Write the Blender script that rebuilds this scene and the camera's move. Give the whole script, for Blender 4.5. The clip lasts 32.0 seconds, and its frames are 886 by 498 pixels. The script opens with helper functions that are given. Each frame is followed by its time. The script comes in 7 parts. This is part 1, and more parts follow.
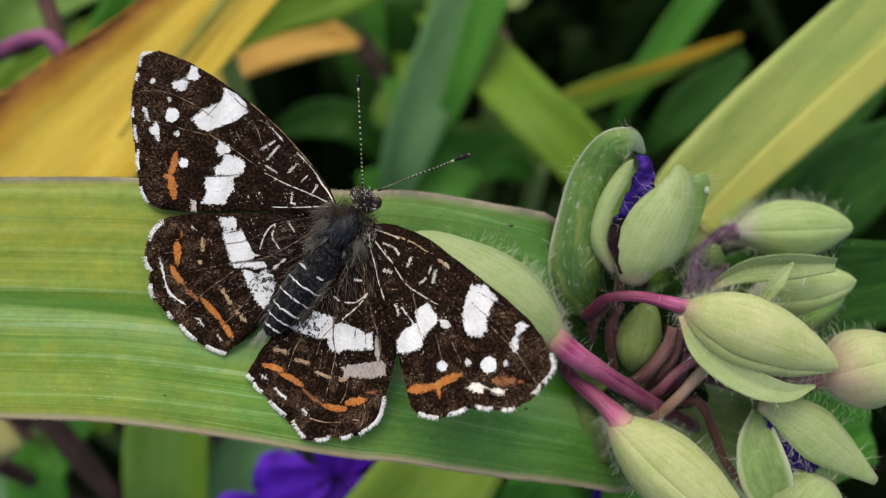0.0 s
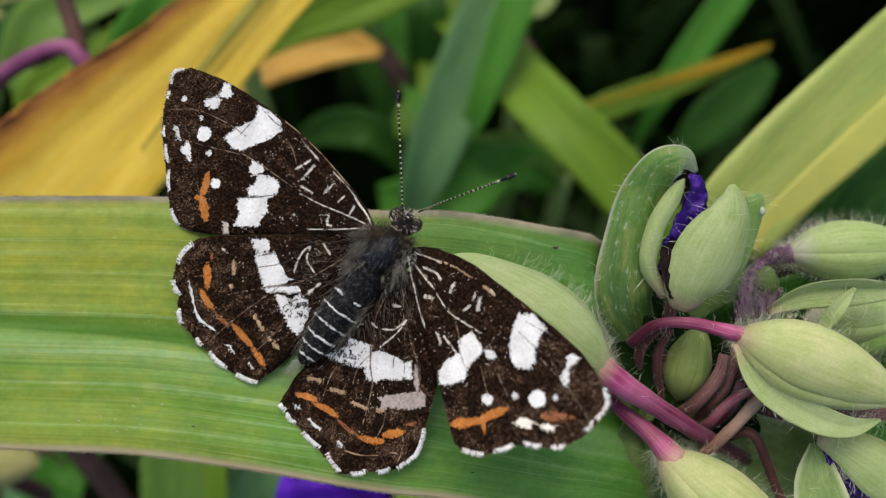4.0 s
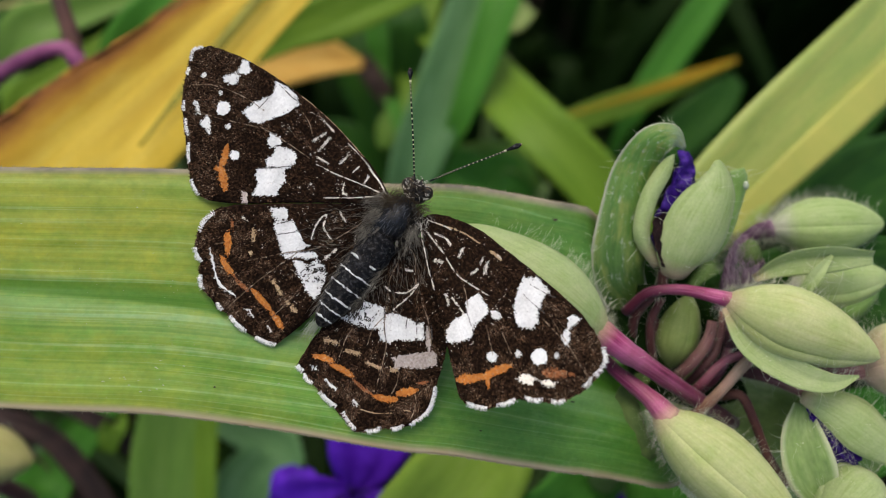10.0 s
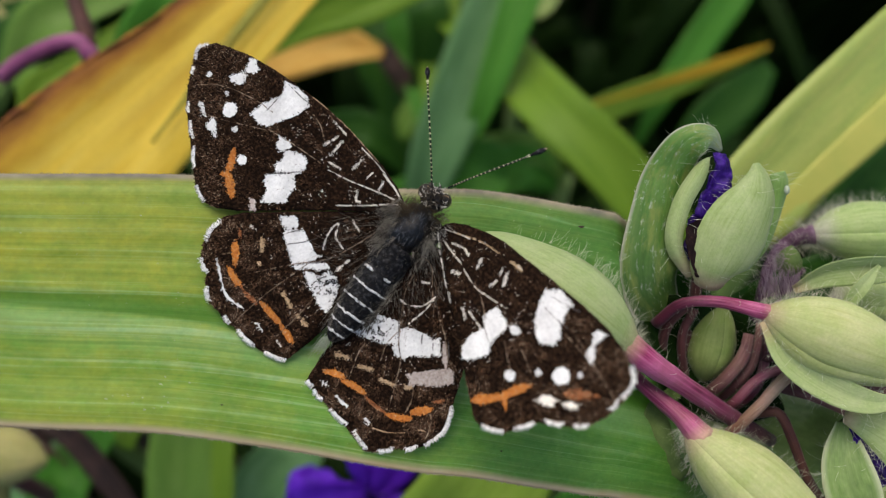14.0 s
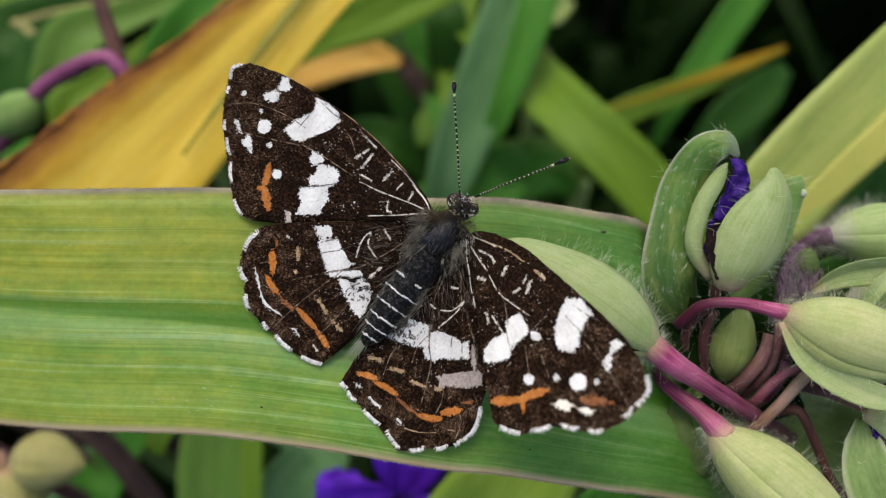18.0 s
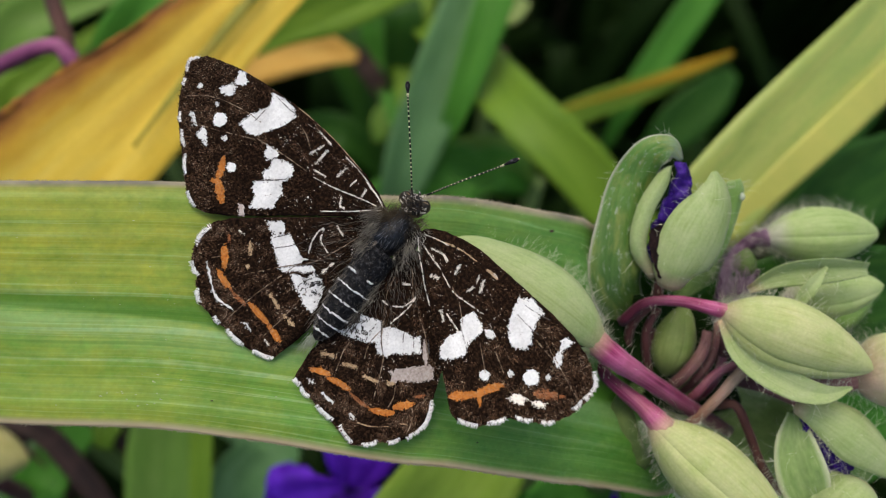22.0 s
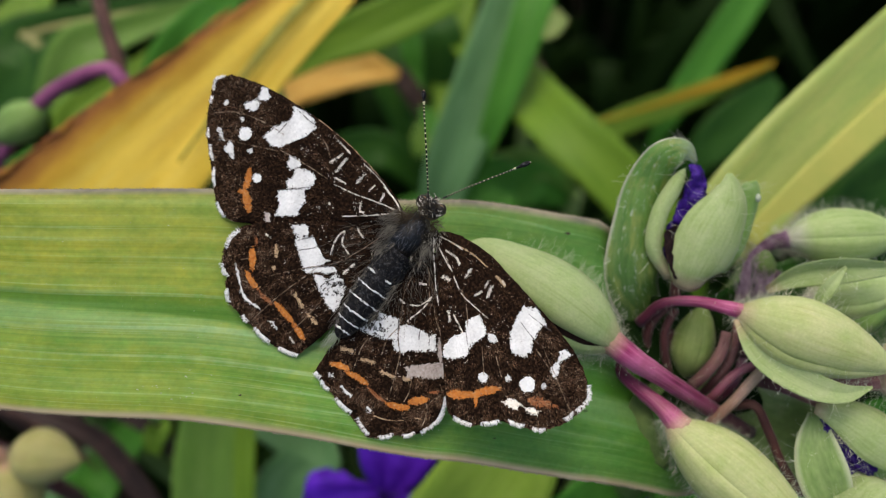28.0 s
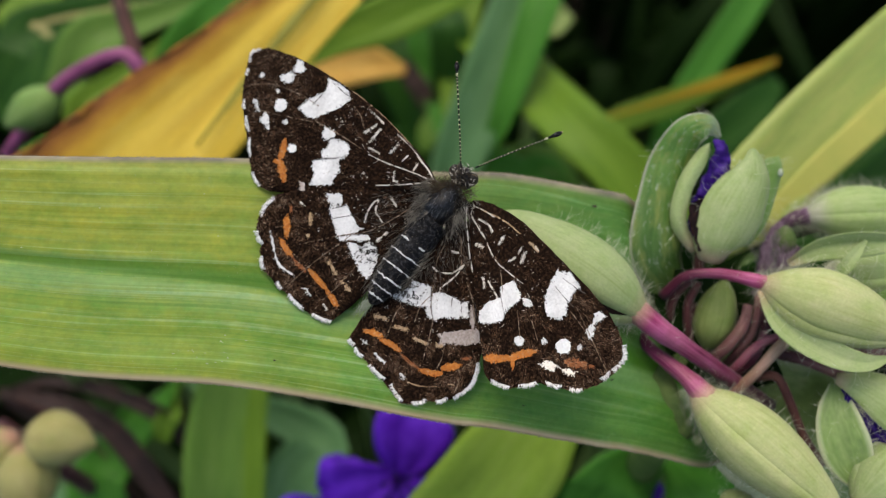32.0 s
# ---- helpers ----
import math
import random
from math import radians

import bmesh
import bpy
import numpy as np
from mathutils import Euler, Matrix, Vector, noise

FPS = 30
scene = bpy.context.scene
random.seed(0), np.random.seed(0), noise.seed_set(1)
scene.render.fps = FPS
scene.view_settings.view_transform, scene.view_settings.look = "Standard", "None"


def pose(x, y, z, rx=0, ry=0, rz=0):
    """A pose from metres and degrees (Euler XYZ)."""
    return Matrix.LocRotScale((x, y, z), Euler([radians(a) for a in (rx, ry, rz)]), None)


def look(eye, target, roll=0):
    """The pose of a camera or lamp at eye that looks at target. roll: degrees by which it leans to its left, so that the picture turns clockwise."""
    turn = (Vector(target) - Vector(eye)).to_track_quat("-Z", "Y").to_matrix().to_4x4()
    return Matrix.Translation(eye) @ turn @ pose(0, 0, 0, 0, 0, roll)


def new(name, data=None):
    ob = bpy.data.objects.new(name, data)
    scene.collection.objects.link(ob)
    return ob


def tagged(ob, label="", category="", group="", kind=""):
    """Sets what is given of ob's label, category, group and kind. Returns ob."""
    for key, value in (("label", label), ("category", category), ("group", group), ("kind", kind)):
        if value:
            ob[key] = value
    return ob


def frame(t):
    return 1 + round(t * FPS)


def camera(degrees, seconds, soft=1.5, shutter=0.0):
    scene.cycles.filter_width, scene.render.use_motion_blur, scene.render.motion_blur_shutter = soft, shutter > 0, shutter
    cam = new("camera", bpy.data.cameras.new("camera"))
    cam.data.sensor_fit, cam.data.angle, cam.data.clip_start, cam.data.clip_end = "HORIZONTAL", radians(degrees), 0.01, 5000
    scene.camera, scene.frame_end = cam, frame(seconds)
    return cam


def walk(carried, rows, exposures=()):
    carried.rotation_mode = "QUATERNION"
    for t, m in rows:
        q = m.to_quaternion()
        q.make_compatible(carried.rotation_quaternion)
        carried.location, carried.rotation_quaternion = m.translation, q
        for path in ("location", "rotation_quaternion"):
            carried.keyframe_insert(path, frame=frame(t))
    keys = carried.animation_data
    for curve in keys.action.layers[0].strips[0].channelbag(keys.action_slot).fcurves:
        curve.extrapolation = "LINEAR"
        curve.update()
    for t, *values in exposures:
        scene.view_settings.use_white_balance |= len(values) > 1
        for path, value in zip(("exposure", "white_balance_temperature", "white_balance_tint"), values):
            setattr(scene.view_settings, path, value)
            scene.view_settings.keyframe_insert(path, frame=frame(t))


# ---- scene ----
# One hand-held close-up: a butterfly basks on the broad leaf below a cluster of spiderwort buds.
# Lengths below are in millimetres in a tilted working space (x right, y up the slope, z towards the lens).

cam = camera(60.0, 32.0, soft=1.1)
cam.data.dof.use_dof = True
cam.data.dof.focus_distance = 0.0491
cam.data.dof.aperture_fstop = 25.0

PATH = [
    (0, 0.00179, -0.02481, 0.46738, 28.63, -2.03, -0.62),
    (0.5, 0.00044, -0.02490, 0.46632, 29.12, -2.80, -1.00),
    (1, -0.00216, -0.02491, 0.46444, 29.31, -3.30, -1.54),
    (1.5, -0.00257, -0.02454, 0.46434, 29.39, -3.43, -1.46),
    (2, -0.00474, -0.02437, 0.46364, 29.20, -4.20, -1.94),
    (2.5, -0.00417, -0.02143, 0.46409, 28.33, -3.92, -1.74),
    (3, -0.00419, -0.02190, 0.46352, 29.13, -3.43, -1.55),
    (3.5, 0.00013, -0.02220, 0.46442, 29.07, -1.28, -0.24),
    (5.5, -0.00097, -0.02484, 0.46728, 29.96, -1.52, 0.19),
    (6, -0.00044, -0.02541, 0.46648, 30.58, -1.12, 0.13),
    (6.5, 0.00125, -0.02497, 0.46730, 29.70, -0.11, 0.64),
    (7, 0.00260, -0.02509, 0.46796, 29.61, -1.08, 0.26),
    (7.5, -0.00145, -0.02529, 0.46886, 29.89, -2.72, -0.71),
    (8, -0.00199, -0.02509, 0.46750, 30.31, -2.31, -0.68),
    (8.5, -0.00281, -0.02639, 0.46605, 31.43, -2.97, -1.28),
    (9, -0.00076, -0.02519, 0.46662, 30.16, -1.72, -0.35),
    (9.5, -0.00144, -0.02610, 0.46572, 30.89, -2.96, -1.25),
    (10, -0.00268, -0.02723, 0.46602, 31.13, -3.20, -1.44),
    (10.5, -0.00102, -0.02608, 0.46646, 29.93, -1.93, -0.56),
    (11, -0.00326, -0.02664, 0.46568, 30.50, -2.70, -1.05),
    (11.5, -0.00188, -0.02494, 0.46717, 29.45, -2.36, -0.37),
    (12, -0.00092, -0.02653, 0.46514, 30.68, -2.18, -0.42),
    (12.5, -0.00301, -0.02604, 0.46619, 30.46, -3.43, -0.94),
    (13, -0.00542, -0.02609, 0.46452, 30.60, -4.07, -1.29),
    (13.5, -0.00272, -0.02456, 0.46432, 29.76, -2.44, -0.63),
    (15.5, -0.00204, -0.02422, 0.46594, 30.74, -1.30, -0.74),
    (16, -0.00373, -0.02426, 0.46658, 30.54, -1.84, -1.13),
    (16.5, -0.00265, -0.02575, 0.46364, 30.75, -1.46, -0.98),
    (17, -0.00233, -0.02364, 0.46618, 29.37, -1.36, -0.57),
    (17.5, -0.00506, -0.02437, 0.46686, 29.84, -1.95, -1.02),
    (18, -0.00316, -0.02521, 0.46614, 30.25, -0.44, -0.54),
    (18.5, -0.00131, -0.02596, 0.46625, 30.52, -0.02, 0.05),
    (19, 0.00000, -0.02685, 0.46650, 30.00, 0.00, 0.00),
    (19.5, 0.00065, -0.02646, 0.46672, 29.93, -0.81, -0.08),
    (20, -0.00121, -0.02760, 0.46634, 30.54, -2.02, -0.98),
    (20.5, -0.00149, -0.02792, 0.46668, 30.57, -1.91, -0.88),
    (21, 0.00142, -0.02646, 0.46751, 29.46, -1.01, -0.33),
    (21.5, -0.00104, -0.02690, 0.46717, 29.81, -2.72, -1.11),
    (22, -0.00294, -0.02560, 0.46699, 29.96, -3.67, -1.60),
    (22.5, -0.00778, -0.02684, 0.46557, 31.06, -5.06, -2.38),
    (23, -0.00544, -0.02586, 0.46488, 30.55, -2.88, -1.25),
    (23.5, -0.00336, -0.02607, 0.46572, 30.43, -1.82, -0.49),
    (24, -0.00075, -0.02707, 0.46636, 30.61, -0.79, -0.25),
    (24.5, -0.00322, -0.02743, 0.46551, 31.23, -2.31, -1.47),
    (25, -0.00508, -0.02605, 0.46677, 29.88, -2.79, -2.34),
    (25.5, -0.00431, -0.02505, 0.46838, 29.77, -1.49, -3.24),
    (27.5, -0.00371, -0.02624, 0.46935, 30.03, -0.77, -0.26),
    (28, -0.00069, -0.02761, 0.46817, 31.29, -0.17, 0.02),
    (28.5, -0.00198, -0.02913, 0.46782, 31.72, -0.65, -0.23),
    (29, -0.00382, -0.02731, 0.46971, 30.39, -1.50, -0.62),
    (29.5, -0.00308, -0.02958, 0.46697, 31.59, -1.31, -0.43),
    (30, -0.00414, -0.02904, 0.46835, 31.70, -1.35, -0.43),
    (30.5, -0.00139, -0.02918, 0.46686, 31.66, -0.75, -0.27),
    (31, -0.00034, -0.02927, 0.46830, 31.76, -0.29, 0.14),
    (31.5, -0.00270, -0.02966, 0.46902, 31.94, -0.63, 0.20),
    (32, -0.00332, -0.03029, 0.46759, 31.79, -0.81, 0.05),
]
walk(cam, [(t, pose(*row)) for t, *row in PATH], exposures=((0, 0.44, 7100, 8), (32, 0.44, 7100, 8)))

# ---- light: overcast daylight ----
world = bpy.data.worlds.new("sky")
scene.world = world
world.use_nodes = True
wn = world.node_tree
sky = wn.nodes.new("ShaderNodeTexSky")
sky.sky_type = "NISHITA"
sky.sun_disc = False
SUN_EL, SUN_ROT = radians(72), radians(-25)
sky.sun_elevation, sky.sun_rotation = SUN_EL, SUN_ROT
sky.air_density, sky.dust_density, sky.ozone_density = 1.0, 4.0, 1.0
wn.links.new(sky.outputs[0], wn.nodes["Background"].inputs[0])
wn.nodes["Background"].inputs[1].default_value = 0.17
sun_data = bpy.data.lights.new("sun", "SUN")
sun_data.energy, sun_data.angle, sun_data.color = 0.75, radians(40), (1.0, 0.96, 0.9)
sun = new("sun", sun_data)
sun.matrix_world = look((math.sin(SUN_ROT) * math.cos(SUN_EL) * 5, math.cos(SUN_ROT) * math.cos(SUN_EL) * 5, math.sin(SUN_EL) * 5), (0, 0, 0))

# ---- working space ----
HEIGHT, TILT = 0.42, 30.0
M = Matrix.Translation((0, 0, HEIGHT)) @ pose(0, 0, 0, TILT)
MM = 0.001
UP = Vector((0, math.sin(radians(TILT)), math.cos(radians(TILT))))
rng = random.Random(7)


def V(*p):
    return Vector(p)


def height_of(p):
    """Height of a working point above the ground, in millimetres."""
    return HEIGHT * 1000 + p[1] * UP[1] + p[2] * UP[2]


def down(p, by=None):
    """The point straight below p, by that much or on the ground."""
    p = Vector(p)
    return p - UP * (height_of(p) if by is None else by)


# ---- materials ----
def material(name, rough=0.6, spec=0.3, sheen=0.0):
    m = bpy.data.materials.new(name)
    m.use_nodes = True
    b = m.node_tree.nodes["Principled BSDF"]
    b.inputs["Roughness"].default_value = rough
    b.inputs["Specular IOR Level"].default_value = spec
    b.inputs["Sheen Weight"].default_value = sheen
    return m, m.node_tree, b


def node(nt, kind, **values):
    n = nt.nodes.new(kind)
    for key, value in values.items():
        if key == "op":
            n.operation = value
        elif key == "blend":
            n.blend_type = value
        else:
            n.inputs[key].default_value = value
    return n


def coords(nt, scale, space="Object"):
    tc = nt.nodes.new("ShaderNodeTexCoord")
    mp = nt.nodes.new("ShaderNodeMapping")
    mp.inputs["Scale"].default_value = scale
    nt.links.new(tc.outputs[space], mp.inputs["Vector"])
    return mp.outputs["Vector"]


def noise_of(nt, vec, scale=1.0, detail=3.0, rough=0.6):
    n = node(nt, "ShaderNodeTexNoise", Scale=scale, Detail=detail, Roughness=rough)
    nt.links.new(vec, n.inputs["Vector"])
    return n.outputs["Fac"]


def ramp(nt, fac, stops):
    r = nt.nodes.new("ShaderNodeValToRGB")
    while len(r.color_ramp.elements) < len(stops):
        r.color_ramp.elements.new(0.5)
    for e, (at, c) in zip(r.color_ramp.elements, stops):
        e.position = at
        e.color = (*c, 1) if len(c) == 3 else c
    nt.links.new(fac, r.inputs["Fac"])
    return r.outputs["Color"]


def mix(nt, fac, a, b, blend="MIX"):
    n = nt.nodes.new("ShaderNodeMix")
    n.data_type, n.blend_type = "RGBA", blend
    for k, v in ((0, fac), (6, a), (7, b)):
        if hasattr(v, "is_linked"):
            nt.links.new(v, n.inputs[k])
        else:
            n.inputs[k].default_value = v if k == 0 else (*v, 1)
    return n.outputs[2]


def grey(v):
    return (v, v, v)


def bump(nt, b, fac, strength=0.3, distance=0.0001):
    n = node(nt, "ShaderNodeBump", Strength=strength, Distance=distance)
    nt.links.new(fac, n.inputs["Height"])
    nt.links.new(n.outputs[0], b.inputs["Normal"])


def split_uv(nt):
    tc = nt.nodes.new("ShaderNodeTexCoord")
    s = nt.nodes.new("ShaderNodeSeparateXYZ")
    nt.links.new(tc.outputs["UV"], s.inputs[0])
    return s.outputs[0], s.outputs[1]


def see_through(nt, b, colour, share):
    """Lets part of the light through a thin leaf."""
    t = nt.nodes.new("ShaderNodeBsdfTranslucent")
    if hasattr(colour, "is_linked"):
        nt.links.new(colour, t.inputs["Color"])
    else:
        t.inputs["Color"].default_value = (*colour, 1)
    m = node(nt, "ShaderNodeMixShader", Fac=share)
    nt.links.new(b.outputs[0], m.inputs[1])
    nt.links.new(t.outputs[0], m.inputs[2])
    nt.links.new(m.outputs[0], nt.nodes["Material Output"].inputs["Surface"])


def leaf_material(name, dark, mid, light, ribs=55, along=(), rim=None, rough=0.42, patches=0.5, share=0.18, relief=0.3, base_shade=(), streak=None, spec=0.4, lanes=None, midrib_shading=None, burn=None, blotch=None):
    """Parallel-veined leaf: ribs run the length, colour drifts along it. along: stops of a tint over the length. Shade
    near the base can be painted in.
    """
    m, nt, b = material(name, rough, spec)
    fine = noise_of(nt, coords(nt, (5, ribs, 1), "UV"), 1.0, 4, 0.65)
    broad = noise_of(nt, coords(nt, (3, 7, 1), "UV"), 1.0, 2, 0.5)
    c = ramp(nt, fine, ((0.3, dark), (0.5, mid), (0.72, light)))
    c = mix(nt, ramp(nt, broad, ((0.35, grey(0)), (0.7, grey(patches)))), c, light)
    thin = noise_of(nt, coords(nt, (2.5, ribs * 4.2, 1), "UV"), 1.0, 2, 0.6)
    c = mix(nt, 0.22, c, ramp(nt, thin, ((0.32, grey(0.72)), (0.5, grey(1.0)), (0.66, grey(1.35)))), "MULTIPLY")
    u, v = split_uv(nt)
    if along:
        c = mix(nt, ramp(nt, u, [(at, grey(w)) for at, w, _ in along]), c, along[-1][2])
    # Shade of the bud cluster, multiplied into the colour towards the base.
    if base_shade:
        c = mix(nt, 1.0, c, ramp(nt, u, [(at, grey(w)) for at, w in base_shade]), "MULTIPLY")
    if streak:
        # Gloss of the veins, painted as pale lines and spots.
        lines = noise_of(nt, coords(nt, (4, 46, 1), "UV"), 1.0, 3, 0.6)
        c = mix(nt, ramp(nt, lines, ((0.56, grey(0)), (0.72, grey(0.55)))), c, streak)
        spots = noise_of(nt, coords(nt, grey(900.0)), 1.0, 4, 0.7)
        c = mix(nt, ramp(nt, spots, ((0.62, grey(0)), (0.75, grey(0.4)))), c, streak)
    if blotch:
        sallow = noise_of(nt, coords(nt, (7, 4, 11), "UV"), 1.0, 4, 0.62)
        c = mix(nt, ramp(nt, sallow, ((0.48, grey(0)), (0.64, grey(0.7)))), c, blotch[0])
        scurf = noise_of(nt, coords(nt, (24, 11, 6), "UV"), 1.0, 5, 0.72)
        c = mix(nt, ramp(nt, scurf, ((0.57, grey(0)), (0.68, grey(0.7)))), c, blotch[1])
    if burn:
        ragged = node(nt, "ShaderNodeMath", op="MULTIPLY_ADD")
        nt.links.new(noise_of(nt, coords(nt, (9, 5, 2), "UV"), 1.0, 4, 0.65), ragged.inputs[0])
        ragged.inputs[1].default_value = 0.3
        nt.links.new(v, ragged.inputs[2])
        c = mix(nt, ramp(nt, ragged.outputs[0], ((0.2, grey(0.9)), (0.47, grey(0)))), c, burn[0])
        c = mix(nt, ramp(nt, ragged.outputs[0], ((0.15, grey(0.95)), (0.33, grey(0)))), c, burn[1])
    if lanes:
        deep, sheen, cool, warm = lanes
        zone = noise_of(nt, coords(nt, (2.6, 3.4, 5), "UV"), 1.0, 4, 0.6)
        c = mix(nt, ramp(nt, zone, ((0.46, grey(0)), (0.66, grey(0.6)))), c, cool)
        c = mix(nt, ramp(nt, v, ((0.0, grey(0.6)), (0.09, grey(0)), (0.93, grey(0)), (1.0, grey(0.5)))), c, warm)
        wide = noise_of(nt, coords(nt, (1.6, 15, 1), "UV"), 1.0, 4, 0.62)
        c = mix(nt, ramp(nt, wide, ((0.3, grey(0.6)), (0.5, grey(0)))), c, deep)
        # Sheen painted as pale streaks, here and in the finer lines further down.
        other = noise_of(nt, coords(nt, (2.1, 24, 3), "UV"), 1.0, 5, 0.66)
        c = mix(nt, ramp(nt, other, ((0.5, grey(0)), (0.7, grey(0.35)))), c, sheen)
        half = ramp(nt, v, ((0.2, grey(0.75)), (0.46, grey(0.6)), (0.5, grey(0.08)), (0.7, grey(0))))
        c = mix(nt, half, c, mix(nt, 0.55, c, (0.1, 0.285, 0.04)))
        silver = noise_of(nt, coords(nt, (2.4, 30, 7), "UV"), 1.0, 5, 0.72)
        c = mix(nt, ramp(nt, silver, ((0.5, grey(0)), (0.57, grey(0.2)), (0.68, grey(0.45)))), c, (0.24, 0.4, 0.13))
        for seed, many, width, amount, colour in ((11, 13, 0.008, 0.6, (0.3, 0.46, 0.24)), (23, 19, 0.006, 0.45, (0.36, 0.48, 0.26)), (31, 15, 0.008, 0.6, (0.06, 0.17, 0.012)), (43, 26, 0.009, 0.4, (0.07, 0.19, 0.015))):
            vein = noise_of(nt, coords(nt, (0.7, many, seed), "UV"), 1.0, 2, 0.4)
            line = ramp(nt, vein, ((0.5 - width * 2, grey(0)), (0.5, grey(amount)), (0.5 + width, grey(0))))
            gap = noise_of(nt, coords(nt, (6, many * 1.5, seed + 2), "UV"), 1.0, 3, 0.6)
            c = mix(nt, mix(nt, 1.0, line, ramp(nt, gap, ((0.38, grey(0.15)), (0.6, grey(1)))), "MULTIPLY"), c, colour)
        tint = noise_of(nt, coords(nt, (700.0, 1100.0, 700.0)), 1.0, 4, 0.65)
        c = mix(nt, 0.7, c, ramp(nt, tint, ((0.34, (0.72, 0.98, 0.9)), (0.5, grey(1.0)), (0.66, (1.22, 1.04, 0.8)))), "MULTIPLY")
        # Darker green at the base end stands in for the cluster's shade.
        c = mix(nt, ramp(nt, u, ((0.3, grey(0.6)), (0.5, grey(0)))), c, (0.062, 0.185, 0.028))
        bloom = noise_of(nt, coords(nt, (420.0, 620.0, 420.0)), 1.0, 5, 0.72)
        c = mix(nt, ramp(nt, bloom, ((0.58, grey(0)), (0.72, grey(0.28)))), c, (0.2, 0.35, 0.14))
        yellowed = mix(nt, 1.0, ramp(nt, v, ((0.0, grey(0.5)), (0.14, grey(0.25)), (0.3, grey(0.06)), (0.48, grey(0.0)), (0.62, grey(0.32)), (0.9, grey(0.55)))), ramp(nt, u, ((0.5, grey(0)), (0.66, grey(1)))), "MULTIPLY")
        c = mix(nt, yellowed, c, mix(nt, 0.75, c, (0.34, 0.34, 0.03)))
        blot = noise_of(nt, coords(nt, (260.0, 420.0, 260.0)), 1.0, 4, 0.7)
        c = mix(nt, 0.8, c, ramp(nt, blot, ((0.3, (0.6, 0.74, 0.5)), (0.5, grey(1.0)), (0.7, (1.3, 1.18, 1.15)))), "MULTIPLY")
    if midrib_shading:
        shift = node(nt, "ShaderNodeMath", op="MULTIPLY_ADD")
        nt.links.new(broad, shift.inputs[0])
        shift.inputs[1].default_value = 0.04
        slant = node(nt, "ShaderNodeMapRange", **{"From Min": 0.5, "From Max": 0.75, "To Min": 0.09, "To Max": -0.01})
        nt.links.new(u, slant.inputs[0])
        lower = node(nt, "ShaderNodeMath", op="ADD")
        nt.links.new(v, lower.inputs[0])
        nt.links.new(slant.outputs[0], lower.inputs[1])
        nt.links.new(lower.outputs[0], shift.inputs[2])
        at, colour, below = midrib_shading
        # Slopes of the crease painted in: dark above the rib, pale sheen below.
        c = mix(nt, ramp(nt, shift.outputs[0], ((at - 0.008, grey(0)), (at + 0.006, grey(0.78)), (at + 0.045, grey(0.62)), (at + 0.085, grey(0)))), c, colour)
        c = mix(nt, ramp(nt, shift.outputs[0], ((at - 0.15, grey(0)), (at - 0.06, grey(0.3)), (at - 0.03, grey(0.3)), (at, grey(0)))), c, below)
    grain = noise_of(nt, coords(nt, grey(2600.0)), 1.0, 3, 0.7)
    c = mix(nt, 0.25, c, ramp(nt, grain, ((0.3, grey(0.62)), (0.7, grey(1.25)))), "MULTIPLY")
    if rim:
        edge = node(nt, "ShaderNodeMath", op="PINGPONG")
        nt.links.new(v, edge.inputs[0])
        edge.inputs[1].default_value = 0.5
        wob = node(nt, "ShaderNodeMath", op="MULTIPLY_ADD")
        nt.links.new(fine, wob.inputs[0])
        wob.inputs[1].default_value = -0.02
        nt.links.new(edge.outputs[0], wob.inputs[2])
        hem = mix(nt, ramp(nt, noise_of(nt, coords(nt, (14, 3, 4), "UV"), 1.0, 4, 0.7), ((0.4, grey(0)), (0.6, grey(0.8)))), ramp(nt, v, ((0.4, (0.34, 0.275, 0.16)), (0.6, rim[0]))), (0.38, 0.335, 0.22)) if lanes else rim[0]
        c = mix(nt, ramp(nt, wob.outputs[0], ((0.0, grey(1)), (rim[1], grey(0)))), c, hem)
    nt.links.new(c, b.inputs["Base Color"])
    bump(nt, b, fine, relief, 0.00012)
    see_through(nt, b, c, share)
    return m


def plain(name, stops, scale=3000.0, rough=0.6, spec=0.3, sheen=0.0, bumps=0.3, detail=4):
    m, nt, b = material(name, rough, spec, sheen)
    n = noise_of(nt, coords(nt, grey(scale)), 1.0, detail, 0.65)
    big = noise_of(nt, coords(nt, grey(scale * 0.12)), 1.0, 2, 0.5)
    c = ramp(nt, n, stops)
    c = mix(nt, 0.6, c, ramp(nt, big, ((0.3, grey(0.75)), (0.7, grey(1.2)))), "MULTIPLY")
    nt.links.new(c, b.inputs["Base Color"])
    if bumps:
        bump(nt, b, n, bumps, 0.00006)
    return m


